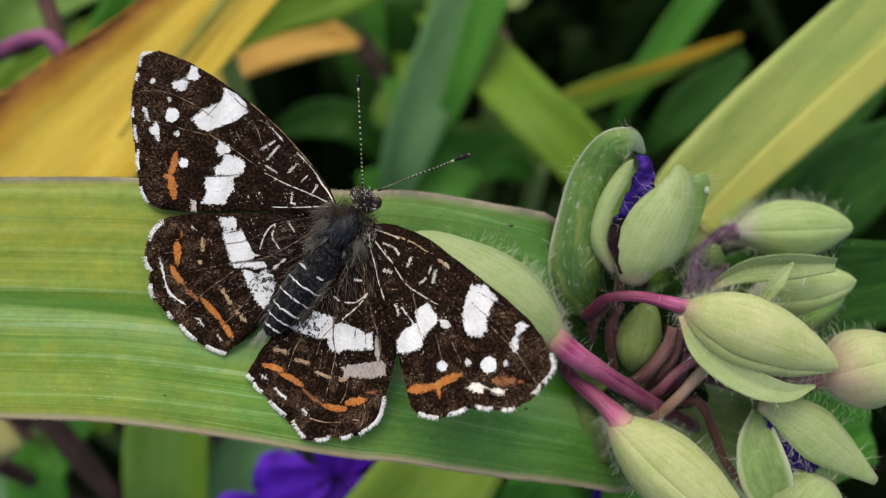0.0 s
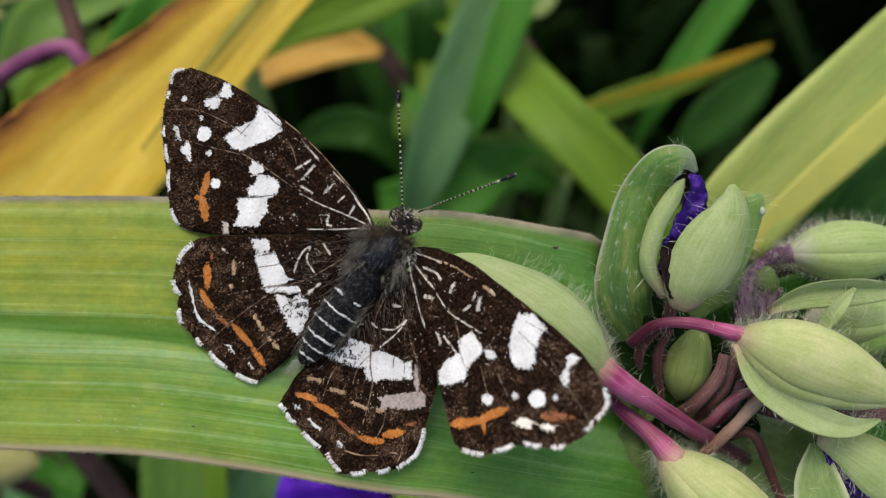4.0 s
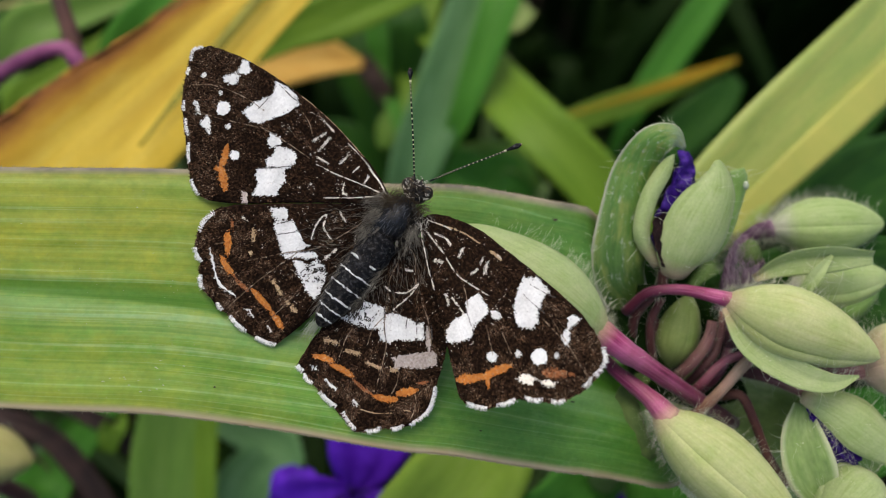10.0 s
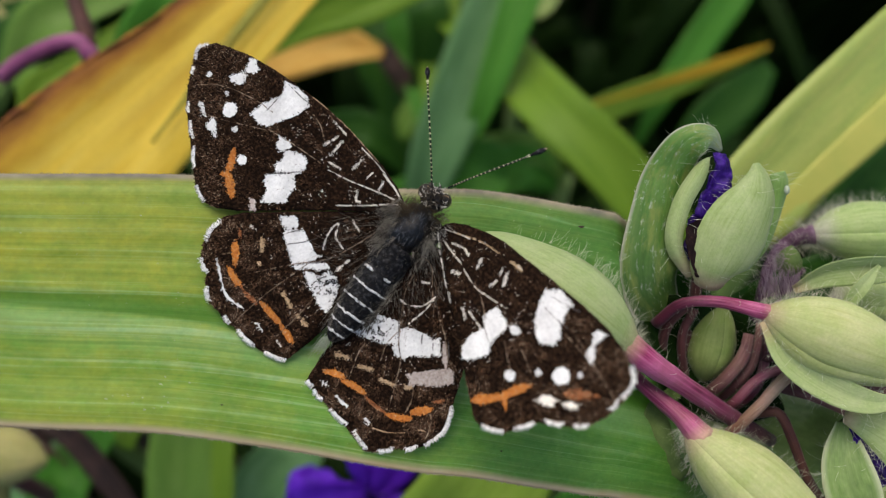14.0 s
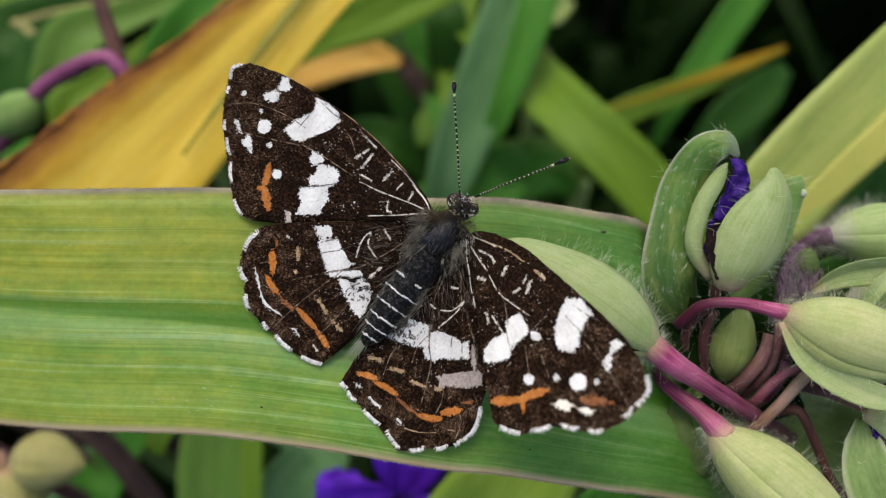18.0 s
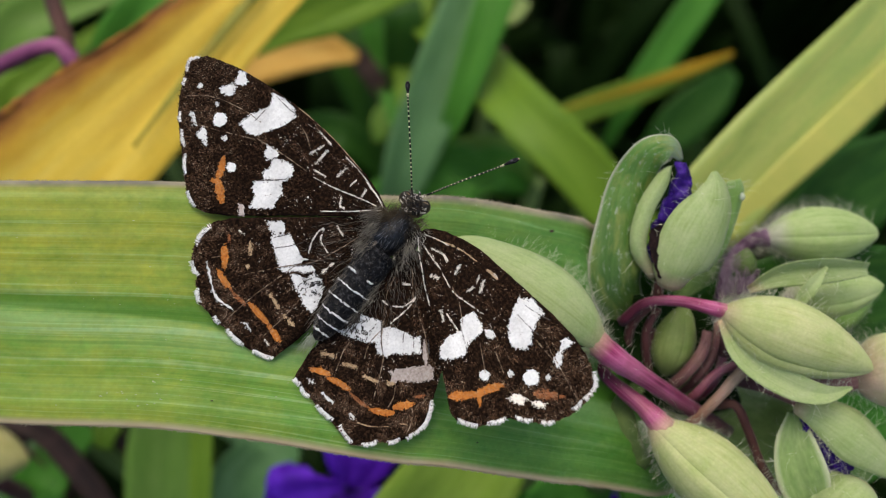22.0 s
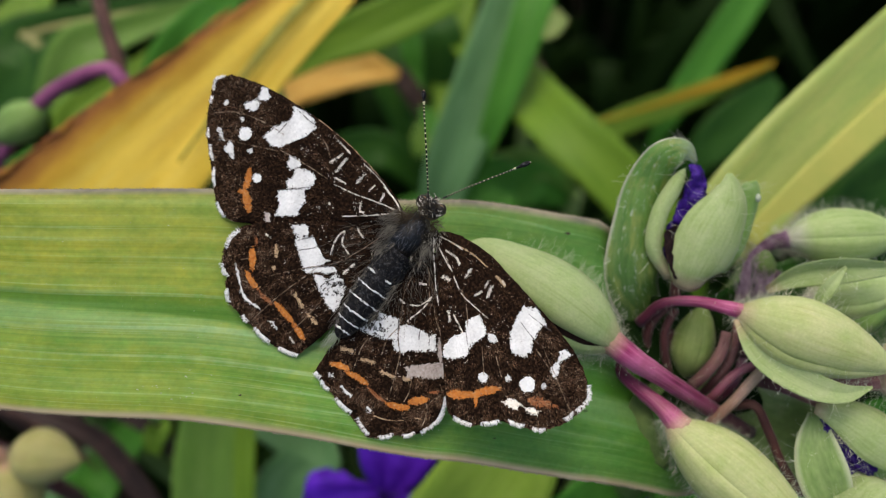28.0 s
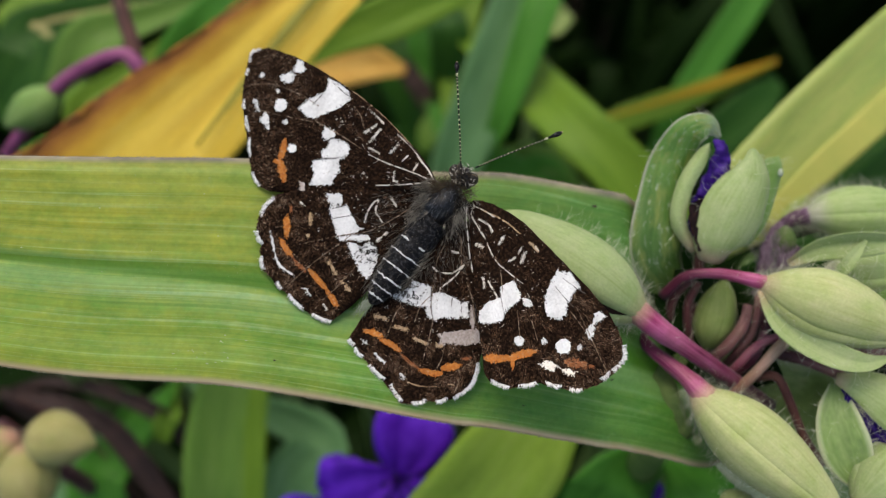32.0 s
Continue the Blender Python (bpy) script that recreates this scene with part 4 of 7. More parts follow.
# bracts under the cluster, and two dark pieces that stand in for shade
for pts, w, mat, lab in (
    ([(17.41, -6.99, -6.00), (22.30, -12.92, -5.00), (27.26, -15.38, -4.50), (34.99, -18.42, -6.00)], (2.0, 5.5, 6.0, 3.0), SPREAD_SEPAL, "dull green bract under the buds"),
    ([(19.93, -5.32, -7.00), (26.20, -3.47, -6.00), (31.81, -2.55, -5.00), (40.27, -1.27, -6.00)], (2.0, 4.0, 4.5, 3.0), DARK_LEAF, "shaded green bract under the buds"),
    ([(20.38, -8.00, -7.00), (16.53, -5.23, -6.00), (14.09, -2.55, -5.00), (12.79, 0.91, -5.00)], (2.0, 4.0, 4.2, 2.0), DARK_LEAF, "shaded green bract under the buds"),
    # Strip put where the pocket between leaf and bud is dark.
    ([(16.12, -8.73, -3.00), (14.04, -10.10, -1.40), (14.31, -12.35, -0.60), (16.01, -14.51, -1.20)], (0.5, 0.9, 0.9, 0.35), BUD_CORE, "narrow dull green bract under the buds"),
    # Dark sheet added so that the hollow under the stalks looks shaded.
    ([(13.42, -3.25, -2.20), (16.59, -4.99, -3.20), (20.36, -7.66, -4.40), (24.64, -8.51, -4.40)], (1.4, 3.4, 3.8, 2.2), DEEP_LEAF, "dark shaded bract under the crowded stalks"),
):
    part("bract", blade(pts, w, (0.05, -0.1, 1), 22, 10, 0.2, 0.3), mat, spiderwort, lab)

# ---- plants behind ----
def shoot(label, leaves, foot, category="plant", stem_mat=STEM_GREEN, name="garden_plant", thick=1.6, group=""):
    """A plant behind: a stem from the ground to foot, and leaves that start from it."""
    foot = Vector(foot)
    ob = thing(name, down(foot), label, category, group)
    part("stem", tube([down(foot), down(foot, height_of(foot) * 0.5) + V(3, 0, 0), foot], (thick * 1.3, thick * 1.15, thick), 9, 14), stem_mat, ob)
    for pts, w, face, mat, fold in leaves:
        part("leaf", blade([foot, *pts], (0.6, *w), face, 26, 10, fold, 0.3, 0.25), mat, ob)
    return ob


withered = shoot("withering yellow leaf with a brown dried edge", [], (-58.23, -5.45, -40.00), name="withered_plant")
yel = blade([(-58.23, -5.45, -40.00), (-50.2, 0.5, -37.00), (-39.6, 9.5, -35.00), (-29.4, 18.9, -34.50), (-20.1, 28.2, -35.00), (-11.7, 37.2, -37.00), (-2.50, 49.00, -42.00)], (4, 9.2, 8.4, 6.5, 4.6, 3.3, 1.0), (0.1, -0.1, 1), 34, 16, 0.1, 0.35, 0.3)
ylw = part("leaf", yel, YELLOW_LEAF, withered, "yellow withering leaf")
part("dry_edge", tube([(-52.83, 10.24, -33.80), (-48.47, 13.18, -33.60), (-44.54, 16.06, -33.20), (-41.26, 18.64, -33.30), (-37.41, 21.00, -33.00), (-31.67, 24.96, -33.00), (-25.57, 30.42, -34.00)], (0.4, 0.25, 0.4, 0.2, 0.35, 0.2, 0.2), 10, 40, 0.9), BROWN_RIM, ylw, "brown shrivelled leaf edge")
part("stripe", blade([(-31.2, 12.2, -33.40), (-25.2, 20.4, -33.30), (-19.8, 27.6, -33.60), (-15.8, 32.8, -34.60), (-11.8, 38.2, -35.80)], (0.15, 0.5, 0.6, 0.5, 0.3), (0.1, -0.1, 1), 18, 4, -0.2, 0.1), plain("leaf_fold_olive", ((0.3, (0.3, 0.24, 0.03)), (0.5, (0.24, 0.23, 0.03)), (0.7, (0.42, 0.38, 0.06))), 220.0), ylw, "olive fold along the leaf")

shoot("dry orange leaf shrivelled to a brown tip", [([(-34.41, 36.63, -100.00), (-25.68, 40.4, -102.00), (-17.2, 41.3, -103.00), (-9.6, 39.98, -103.00)], (5.4, 5.3, 3.7, 1.0), (0, -0.2, 1), ORANGE_LEAF, 0.2)], (-47.99, 22.75, -100.00), name="withered_plant")
shoot("brown withered stalk in the border", [([(-9.75, 40.18, -104.00), (-5.69, 36.12, -104.00), (-1.64, 31.09, -105.00)], (2.0, 1.4, 1.0), (0, 0, 1), STEM_BROWN, 0.3)], (0.71, 24.81, -106.00), name="withered_plant", stem_mat=STEM_BROWN, thick=1.2)
shoot("tall bluish green leaf blade", [([(-0.2, 15.31, -84.00), (5.6, 31.08, -83.00), (11.0, 45.07, -83.00), (16.0, 61.83, -86.00)], (4.4, 5.2, 5.2, 3.6), (0.2, 0, 1), BLUE_LEAF, 0.25)], (-4.18, 2.25, -92.00))
shoot("broad yellow-green leaf blade", [([(39.73, 2.96, -76.00), (29.24, 14.67, -74.00), (20.63, 23.50, -76.00), (14.50, 33.02, -86.00), (5.14, 47.03, -98.00)], (4.5, 5.0, 5.0, 5.2, 5.0), (0, -0.1, 1), LIME_LEAF, 0.15)], (46.24, -8.01, -84.00))
shoot("narrow leaf blade with a golden tip", [([(25.58, 24.79, -100.00), (37.78, 30.25, -99.00), (52.06, 35.30, -98.00), (65.69, 40.89, -98.00)], (2.2, 2.7, 2.2, 0.6), (0, -0.2, 1), LIME_LEAF, 0.15)], (17.17, 20.70, -106.00))
part("golden_tip", blade([(28.50, 28.39, -97.50), (43.95, 33.18, -97.00), (55.97, 37.27, -96.50), (65.92, 41.17, -97.00)], (0.2, 0.5, 1.1, 0.4), (0, -0.2, 1), 16, 6, 0.12, 0.2), TIP_LEAF, scene.objects["garden_plant.002"], "dried golden leaf tip")
shoot("green leaf blade in the shade", [([(50.74, 35.12, -116.00), (59.13, 47.33, -115.00), (69.48, 62.61, -116.00), (81.35, 81.99, -120.00)], (2.8, 3.9, 3.8, 2.0), (0.2, 0, 1), MID_LEAF, 0.2)], (46.58, 23.68, -124.00))
shoot("long yellow-green leaf with a golden edge", [([(27.6, 4.2, -20.00), (32.7, 9.9, -19.50), (39.4, 16.1, -20.00), (50.7, 25.6, -24.00)], (4.0, 4.5, 4.7, 4.7), (-0.1, -0.1, 1), GOLD_LEAF, 0.12)], (23.80, -1.66, -24.00))
part("golden_edge", blade([(29.15, 2.46, -19.40), (34.83, 8.02, -18.95), (41.43, 13.83, -19.40), (52.17, 22.46, -23.00)], (1.0, 1.5, 1.7, 1.8), (-0.1, -0.1, 1), 20, 6, 0.0, 0.1), plain("leaf_gold", ((0.3, (0.33, 0.365, 0.075)), (0.7, (0.4, 0.39, 0.085))), 300.0), scene.objects["garden_plant.004"], "golden stripe along the leaf edge")
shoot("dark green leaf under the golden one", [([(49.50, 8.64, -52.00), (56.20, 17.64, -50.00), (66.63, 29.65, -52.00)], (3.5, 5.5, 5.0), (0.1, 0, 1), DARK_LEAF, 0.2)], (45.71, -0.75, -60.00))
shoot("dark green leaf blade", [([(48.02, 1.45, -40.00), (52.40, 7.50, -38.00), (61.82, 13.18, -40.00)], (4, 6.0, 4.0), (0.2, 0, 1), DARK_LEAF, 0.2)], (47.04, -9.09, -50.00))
shoot("fresh green leaf blade", [([(33.06, -3.65, -9.00), (35.71, -2.91, -8.00), (43.21, -2.72, -9.00)], (2, 2.6, 2.6), (0, 0, 1), MID_LEAF, 0.15)], (32.20, -5.93, -14.00))
shoot("light green leaf blade", [([(-19.08, 33.74, -62.00), (-10.56, 37.15, -62.00), (1.41, 44.16, -66.00)], (2.6, 3.6, 3.0), (0, -0.2, 1), LIME_LEAF, 0.2)], (-28.14, 29.66, -68.00))
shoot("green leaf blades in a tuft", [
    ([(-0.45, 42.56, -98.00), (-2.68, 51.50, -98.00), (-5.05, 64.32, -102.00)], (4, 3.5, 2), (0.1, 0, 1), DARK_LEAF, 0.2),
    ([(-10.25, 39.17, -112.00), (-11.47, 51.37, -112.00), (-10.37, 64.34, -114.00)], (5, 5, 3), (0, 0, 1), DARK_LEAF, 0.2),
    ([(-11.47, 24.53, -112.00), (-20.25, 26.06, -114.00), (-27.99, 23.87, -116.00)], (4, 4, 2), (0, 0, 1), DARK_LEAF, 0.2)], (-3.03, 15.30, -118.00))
shoot("green leaf blades in a tuft", [
    ([(10.30, 16.20, -92.00), (5.93, 11.75, -90.00), (-9.01, 9.76, -92.00)], (5, 6, 3), (0, 0, 1), MID_LEAF, 0.2),
    ([(19.40, 16.65, -96.00), (12.70, 15.44, -95.00), (8.32, 12.15, -95.00)], (4, 4.5, 3), (0, 0, 1), MID_LEAF, 0.2)], (26.24, 12.89, -104.00))
shoot("green leaf blades beside the bluish one", [
    ([(7.6, 23.0, -82.50), (12.2, 35.5, -80.00), (16.4, 48.0, -80.00), (20.0, 58.0, -84.00)], (2.0, 3.0, 3.4, 2.6), (-0.3, 0, 1), MID_LEAF, 0.25),
    ([(-0.84, 34.37, -101.00), (0.27, 42.34, -100.00), (1.94, 50.33, -100.00), (4.76, 59.48, -101.00)], (1.5, 3.0, 3.8, 2.5), (0.1, 0, 1), LIME_LEAF, 0.2),
    ([(-4.34, 36.0, -105.00), (-5.54, 45.75, -104.00), (-5.91, 53.92, -104.00), (-4.43, 62.12, -105.00)], (2.0, 3.6, 3.8, 2.5), (-0.1, 0, 1), MID_LEAF, 0.2)], (2.5, 12.0, -94.00))
shoot("small olive seed head among shaded leaves", [([(-3.97, 29.9, -104.00), (-4.89, 26.51, -103.50), (-5.80, 23.0, -104.00)], (0.8, 2.2, 0.8), (0, 0, 1), OLIVE_LEAF, 0.3)], (-3.0, 18.0, -108.00), name="seed_head")
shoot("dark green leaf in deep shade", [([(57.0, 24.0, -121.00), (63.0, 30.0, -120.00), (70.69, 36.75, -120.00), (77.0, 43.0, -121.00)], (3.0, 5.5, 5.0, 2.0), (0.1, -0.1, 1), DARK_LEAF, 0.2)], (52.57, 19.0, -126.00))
shoot("olive leaf in the shade of the border", [([(22.0, 19.0, -97.00), (17.44, 20.29, -96.00), (9.70, 18.04, -96.00), (3.09, 13.59, -97.00)], (2.0, 3.5, 4.0, 3.0), (0, 0.1, 1), OLIVE_LEAF, 0.2)], (27.0, 15.0, -102.00))
# stalks and leaves at the yellow leaf
magenta = shoot("purple arching flower stalk", [], (-63.36, 14.09, -52.00), stem_mat=STEM_PURPLE, name="flower_stalk", thick=1.0)
part("stalk", tube([(-63.36, 14.09, -52.00), (-54.25, 21.36, -46.00), (-47.99, 24.28, -43.00), (-43.27, 25.30, -42.00), (-41.51, 23.33, -42.00)], (0.9, 1.0, 1.0, 0.95, 0.9), 10, 20, 0.08), STEM_PURPLE, magenta, "arching magenta stalk")
part("stalk", tube([(-41.33, 24.44, -41.50), (-40.83, 22.48, -41.50), (-40.54, 20.94, -41.50)], (0.8, 0.8, 0.7), 10, 8), STEM_PURPLE, magenta, "arching magenta stalk")
part("stalk", tube([(-42.2, 24.2, -43.50), (-43.35, 27.95, -44.00), (-44.95, 32.26, -44.50), (-46.8, 38.0, -46.00)], (1.0, 1.05, 1.0, 0.9), 10, 14), PEDICEL_DARK, magenta, "upright dull brown stalk")
bud(magenta, (-53.15, 21.36, -46.00), (-61.10, 16.76, -47.00), 2.6, SEPAL_GREEN, 0.4, 0, label="grey-green bud at the stalk")
shoot("green leaves in the shade of the border", [
    ([(-37.5, 40.0, -66.00), (-42.5, 31.5, -64.00), (-48.0, 25.0, -66.00)], (3.0, 4.2, 1.2), (0.3, 0, 1), MID_LEAF, 0.3),
    ([(-74.8, 42.5, -80.00), (-73.6, 36.8, -80.00), (-73.8, 31.5, -80.00)], (2.0, 3.4, 1.2), (0, 0, 1), SEPAL_FAR, 0.3),
    ([(-58.0, 30.0, -74.00), (-62.0, 25.0, -72.00), (-64.0, 19.0, -73.00)], (1.5, 3.0, 1.0), (0.2, 0, 1), LIME_LEAF, 0.3),
    ([(-56.64, 40.83, -78.00), (-63.42, 36.39, -76.00), (-70.21, 27.25, -78.00)], (3, 4.5, 2.0), (0, 0, 1), OLIVE_LEAF, 0.3),
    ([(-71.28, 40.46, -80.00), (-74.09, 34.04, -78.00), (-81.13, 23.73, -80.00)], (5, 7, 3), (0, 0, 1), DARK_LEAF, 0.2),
    ([(-62.39, 17.68, -72.00), (-67.02, 14.90, -72.00), (-75.60, 13.26, -74.00)], (4, 5, 3), (0, 0, 1), MID_LEAF, 0.2)], (-36.37, 50.06, -82.00))
shoot("pale green seed heads in the border", [
    ([(-78.73, 49.84, -90.00), (-79.72, 43.93, -88.00), (-80.76, 38.71, -88.00)], (4, 6, 3), (0, 0, 1), LIME_LEAF, 0.3),
    ([(-85.08, 33.97, -90.00), (-80.76, 31.41, -88.00), (-78.68, 26.19, -88.00)], (4, 5, 3), (0, 0, 1), LIME_LEAF, 0.3)], (-75.40, 61.84, -96.00))
shoot("pale green seed head in the border", [([(18.6, 49.2, -106.00), (21.4, 50.2, -104.00), (25.0, 53.6, -106.00)], (2.0, 2.8, 1.6), (0, 0, 1), SEPAL_DULL, 0.3), ([(19.17, 43.58, -108.00), (18.58, 39.41, -108.00), (20.01, 36.28, -110.00)], (2, 2, 1), (0, 0, 1), PEDICEL_PALE, 0.2)], (18.24, 32.62, -116.00), name="seed_head")

# lower border
low = shoot("hanging yellow-green buds on a pink stalk", [], (-56.85, -22.01, -40.00), stem_mat=PEDICEL_PALE, name="flower_stalk", thick=1.2)
bud(low, (-52.36, -22.31, -37.00), (-43.33, -23.05, -36.00), 3.2, SEPAL_FAR, 0.5, 60, label="dull yellow bud with a pink base")
bud(low, (-53.28, -23.57, -38.00), (-50.13, -32.30, -36.00), 3.4, SEPAL_FAR, 1.5, 60, label="dull yellow bud with a pink base")
bud(low, (-54.20, -22.46, -39.00), (-60.30, -28.91, -40.00), 3.2, SEPAL_FAR, 1.0, 40, label="dull yellow bud with a pink base")
shoot("brown withered leaf hanging down", [([(-60.62, -22.10, -60.00), (-52.25, -25.45, -60.00), (-47.20, -32.29, -62.00), (-42.82, -39.78, -64.00)], (1.2, 1.7, 1.9, 1.4), (0, 0, 1), STEM_BROWN, 0.4),
    ([(-62.0, -19.5, -63.00), (-51.0, -21.5, -62.00), (-42.0, -27.0, -63.00), (-37.5, -36.0, -66.00)], (0.8, 1.2, 1.3, 0.9), (0.2, 0, 1), STEM_BROWN, 0.4),
    ([(-64.0, -25.0, -66.00), (-57.0, -29.5, -65.00), (-51.0, -37.0, -66.00)], (0.6, 0.9, 0.6), (0, 0, 1), PEDICEL_DARK, 0.3)], (-70.87, -21.95, -66.00), stem_mat=STEM_BROWN, name="withered_plant", thick=1.0)
shoot("upright green leaf blade", [([(-32.15, -13.31, -60.00), (-34.19, -24.81, -59.00), (-35.08, -36.76, -60.00), (-35.61, -49.27, -66.00)], (3.5, 5.2, 5.0, 3), (0.1, 0, 1), OLIVE_LEAF, 0.3), ([(-29.12, -16.37, -58.00), (-29.40, -26.12, -57.50), (-29.53, -37.75, -58.00)], (1.2, 1.6, 1.6), (0, 0, 1), LIME_LEAF, 0.1)], (-32.97, -6.96, -66.00))
shoot("green leaves low in the border", [
    ([(-53.24, -31.64, -66.00), (-54.95, -36.32, -64.00), (-52.36, -45.75, -66.00)], (3.5, 4.5, 3), (0, 0, 1), MID_LEAF, 0.2),
    ([(-65.16, -37.86, -72.00), (-65.95, -39.99, -70.00), (-66.86, -47.28, -70.00)], (3, 4, 3), (0, 0, 1), BLUE_LEAF, 0.2),
    ([(-22.59, -29.53, -72.00), (-25.87, -36.34, -70.00), (-28.14, -48.04, -72.00)], (4, 5, 3), (0, 0, 1), BLUE_LEAF, 0.2),
    ([(-52.91, -28.56, -76.00), (-54.92, -26.24, -74.00), (-59.62, -24.36, -74.00)], (3, 4, 3), (0, 0, 1), MID_LEAF, 0.2),
    ([(-42.94, -23.77, -62.00), (-43.84, -25.68, -61.00), (-44.47, -28.46, -62.00)], (1.5, 1.8, 1.0), (0, 0, 1), LIME_LEAF, 0.2)], (-49.08, -22.21, -84.00))
shoot("broad yellow-green leaf below the butterfly leaf", [([(7.32, -20.60, -28.73), (1.96, -26.99, -28.73), (-3.13, -33.89, -31.07), (-12.07, -46.38, -36.92)], (5.4, 6.1, 6.1, 4.7), (0.05, 0.05, 1), LOWER_LEAF, 0.2)], (14.41, -13.03, -31.07))
shoot("green leaves behind the bud cluster", [
    ([(18.86, -25.21, -30.00), (17.01, -28.29, -30.00), (12.66, -35.45, -34.00)], (4, 6.5, 4), (0, 0, 1), MID_LEAF, 0.2),
    ([(24.95, -25.12, -24.00), (26.66, -27.98, -24.00), (31.04, -33.63, -28.00)], (4, 6, 4), (0, 0, 1), MID_LEAF, 0.2),
    ([(33.0, -18.0, -15.00), (37.5, -15.8, -13.00), (43.0, -15.0, -14.00)], (2.0, 4.2, 3.4), (0, 0, 1), MID_LEAF, 0.2)], (24.28, -23.18, -34.00))


def open_flower(centre, size, label, face):
    """A three-petalled violet flower on its stalk."""
    c = Vector(centre)
    ob = thing("spiderwort_flower", down(c - V(0, 0, 2)), label, "flower", "violet flowers")
    part("stem", tube([down(c), down(c, 100) + V(2, 0, 0), c - V(0, 0, 1)], (1.4, 1.2, 0.9), 8, 10), STEM_GREEN, ob)
    f = Vector(face).normalized()
    side = f.orthogonal().normalized()
    for k in range(3):
        d = Matrix.Rotation(k * 2.0944 + 0.5, 3, f) @ side
        part("petal", blade([c, c + d * size * 0.4 + f * size * 0.12, c + d * size * 0.8 + f * size * 0.1, c + d * size - f * size * 0.1], (size * 0.12, size * 0.42, size * 0.5, size * 0.2), f, 16, 10, 0.1, 0.2, size * 0.05), PETAL_DEEP, ob)
    for k in range(6):
        d = Matrix.Rotation(k * 1.047, 3, f) @ side
        part("stamen", tube([c, c + d * size * 0.12 + f * size * 0.2, c + d * size * 0.2 + f * size * 0.3], (0.15, 0.15, 0.35), 6, 6), PETAL, ob)
    return ob


open_flower((-7.56, -27.35, -38.00), 9.6, "open violet spiderwort flower behind the leaf", (0.1, -0.2, 1))
open_flower((19.44, -26.41, -34.00), 4.5, "violet flower half hidden by leaves", (0.1, 0.3, 1))
open_flower((-16.45, -33.70, -46.00), 7, "violet flower low in the border", (0.2, 0.1, 1))


# Added blades, many out of view, that keep skylight off the low gaps.
def undergrowth():
    meshes = []
    inv = M.inverted()
    r2 = random.Random(3)
    made = 0
    while made < 1500:
        x, y = r2.uniform(-0.5, 0.5), r2.uniform(-0.35, 0.75)
        h = r2.uniform(0.08, 0.34)
        a = r2.uniform(0, 6.283)
        reach = r2.uniform(0.02, 0.1)
        pts = [Vector((x, y, -0.004)), Vector((x + reach * 0.25 * math.cos(a), y + reach * 0.25 * math.sin(a), h * 0.6)),
               Vector((x + reach * 0.7 * math.cos(a), y + reach * 0.7 * math.sin(a), h)), Vector((x + reach * 1.4 * math.cos(a), y + reach * 1.4 * math.sin(a), h * 0.9))]
        local = [inv @ p * 1000 for p in pts]
        if max(p[2] for p in local) > -118:
            continue
        w = r2.uniform(4, 8)
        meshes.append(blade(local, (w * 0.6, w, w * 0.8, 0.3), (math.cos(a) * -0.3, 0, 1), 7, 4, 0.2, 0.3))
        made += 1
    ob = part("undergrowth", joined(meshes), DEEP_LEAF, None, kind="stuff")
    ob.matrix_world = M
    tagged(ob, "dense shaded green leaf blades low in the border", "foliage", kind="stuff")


undergrowth()

# ---- the butterfly ----
import collections
from mathutils.geometry import delaunay_2d_cdt

BODY = Vector((-3.4, 1.6, 3.6))
butterfly = thing("butterfly", BODY, "dark brown butterfly with white bands and orange marks", "butterfly", "")


def ball(centre, axis, long_r, r, n=14, m=18, rough=0.0, flat=1.0):
    c, d = Vector(centre), Vector(axis).normalized()
    side = d.cross(V(0, 0, 1)).normalized()
    up = side.cross(d)
    vs, fs = [], []
    for i in range(n + 1):
        t = math.pi * i / n
        for k in range(m):
            a = 2 * math.pi * k / m
            w = 1 + rough * noise.noise((i * 0.5, math.cos(a) * 1.5, math.sin(a) * 1.5))
            vs.append(c - d * math.cos(t) * long_r + (side * math.cos(a) + up * math.sin(a) * flat) * r * max(math.sin(t), 0.001) * w)
    for i in range(n):
        for k in range(m):
            k2 = (k + 1) % m
            fs.append((i * m + k, i * m + k2, (i + 1) * m + k2, (i + 1) * m + k))
    return vs, fs


AXIS = Vector((0.665, 0.745, 0.04)).normalized()
thorax_c, head_c = V(*(-2.85, 2.23, 4.10)), V(*(-1.46, 4.00, 4.30))
thorax = part("thorax", ball(thorax_c, AXIS, 1.8, 1.2, rough=0.15), THORAX, butterfly, "blue-black thorax with fine hair")
# Hairs whose pale blue-grey paints the glints on the thorax.
part("glint_hair", hairs([(thorax_c + AXIS * rng.uniform(-0.9, 1.0) + V(rng.gauss(0, 0.35), rng.gauss(0, 0.3), 1.12), -AXIS + V(rng.gauss(0, 0.2), 0, 0.12)) for _ in range(70)], 0.5, 0.014, 0.3, 0.45), BLUE_HAIR, thorax, "glossy blue-grey hair", "stuff")
head = part("head", ball(head_c, AXIS, 0.75, 0.85, 10, 14), BODY_DARK, butterfly)
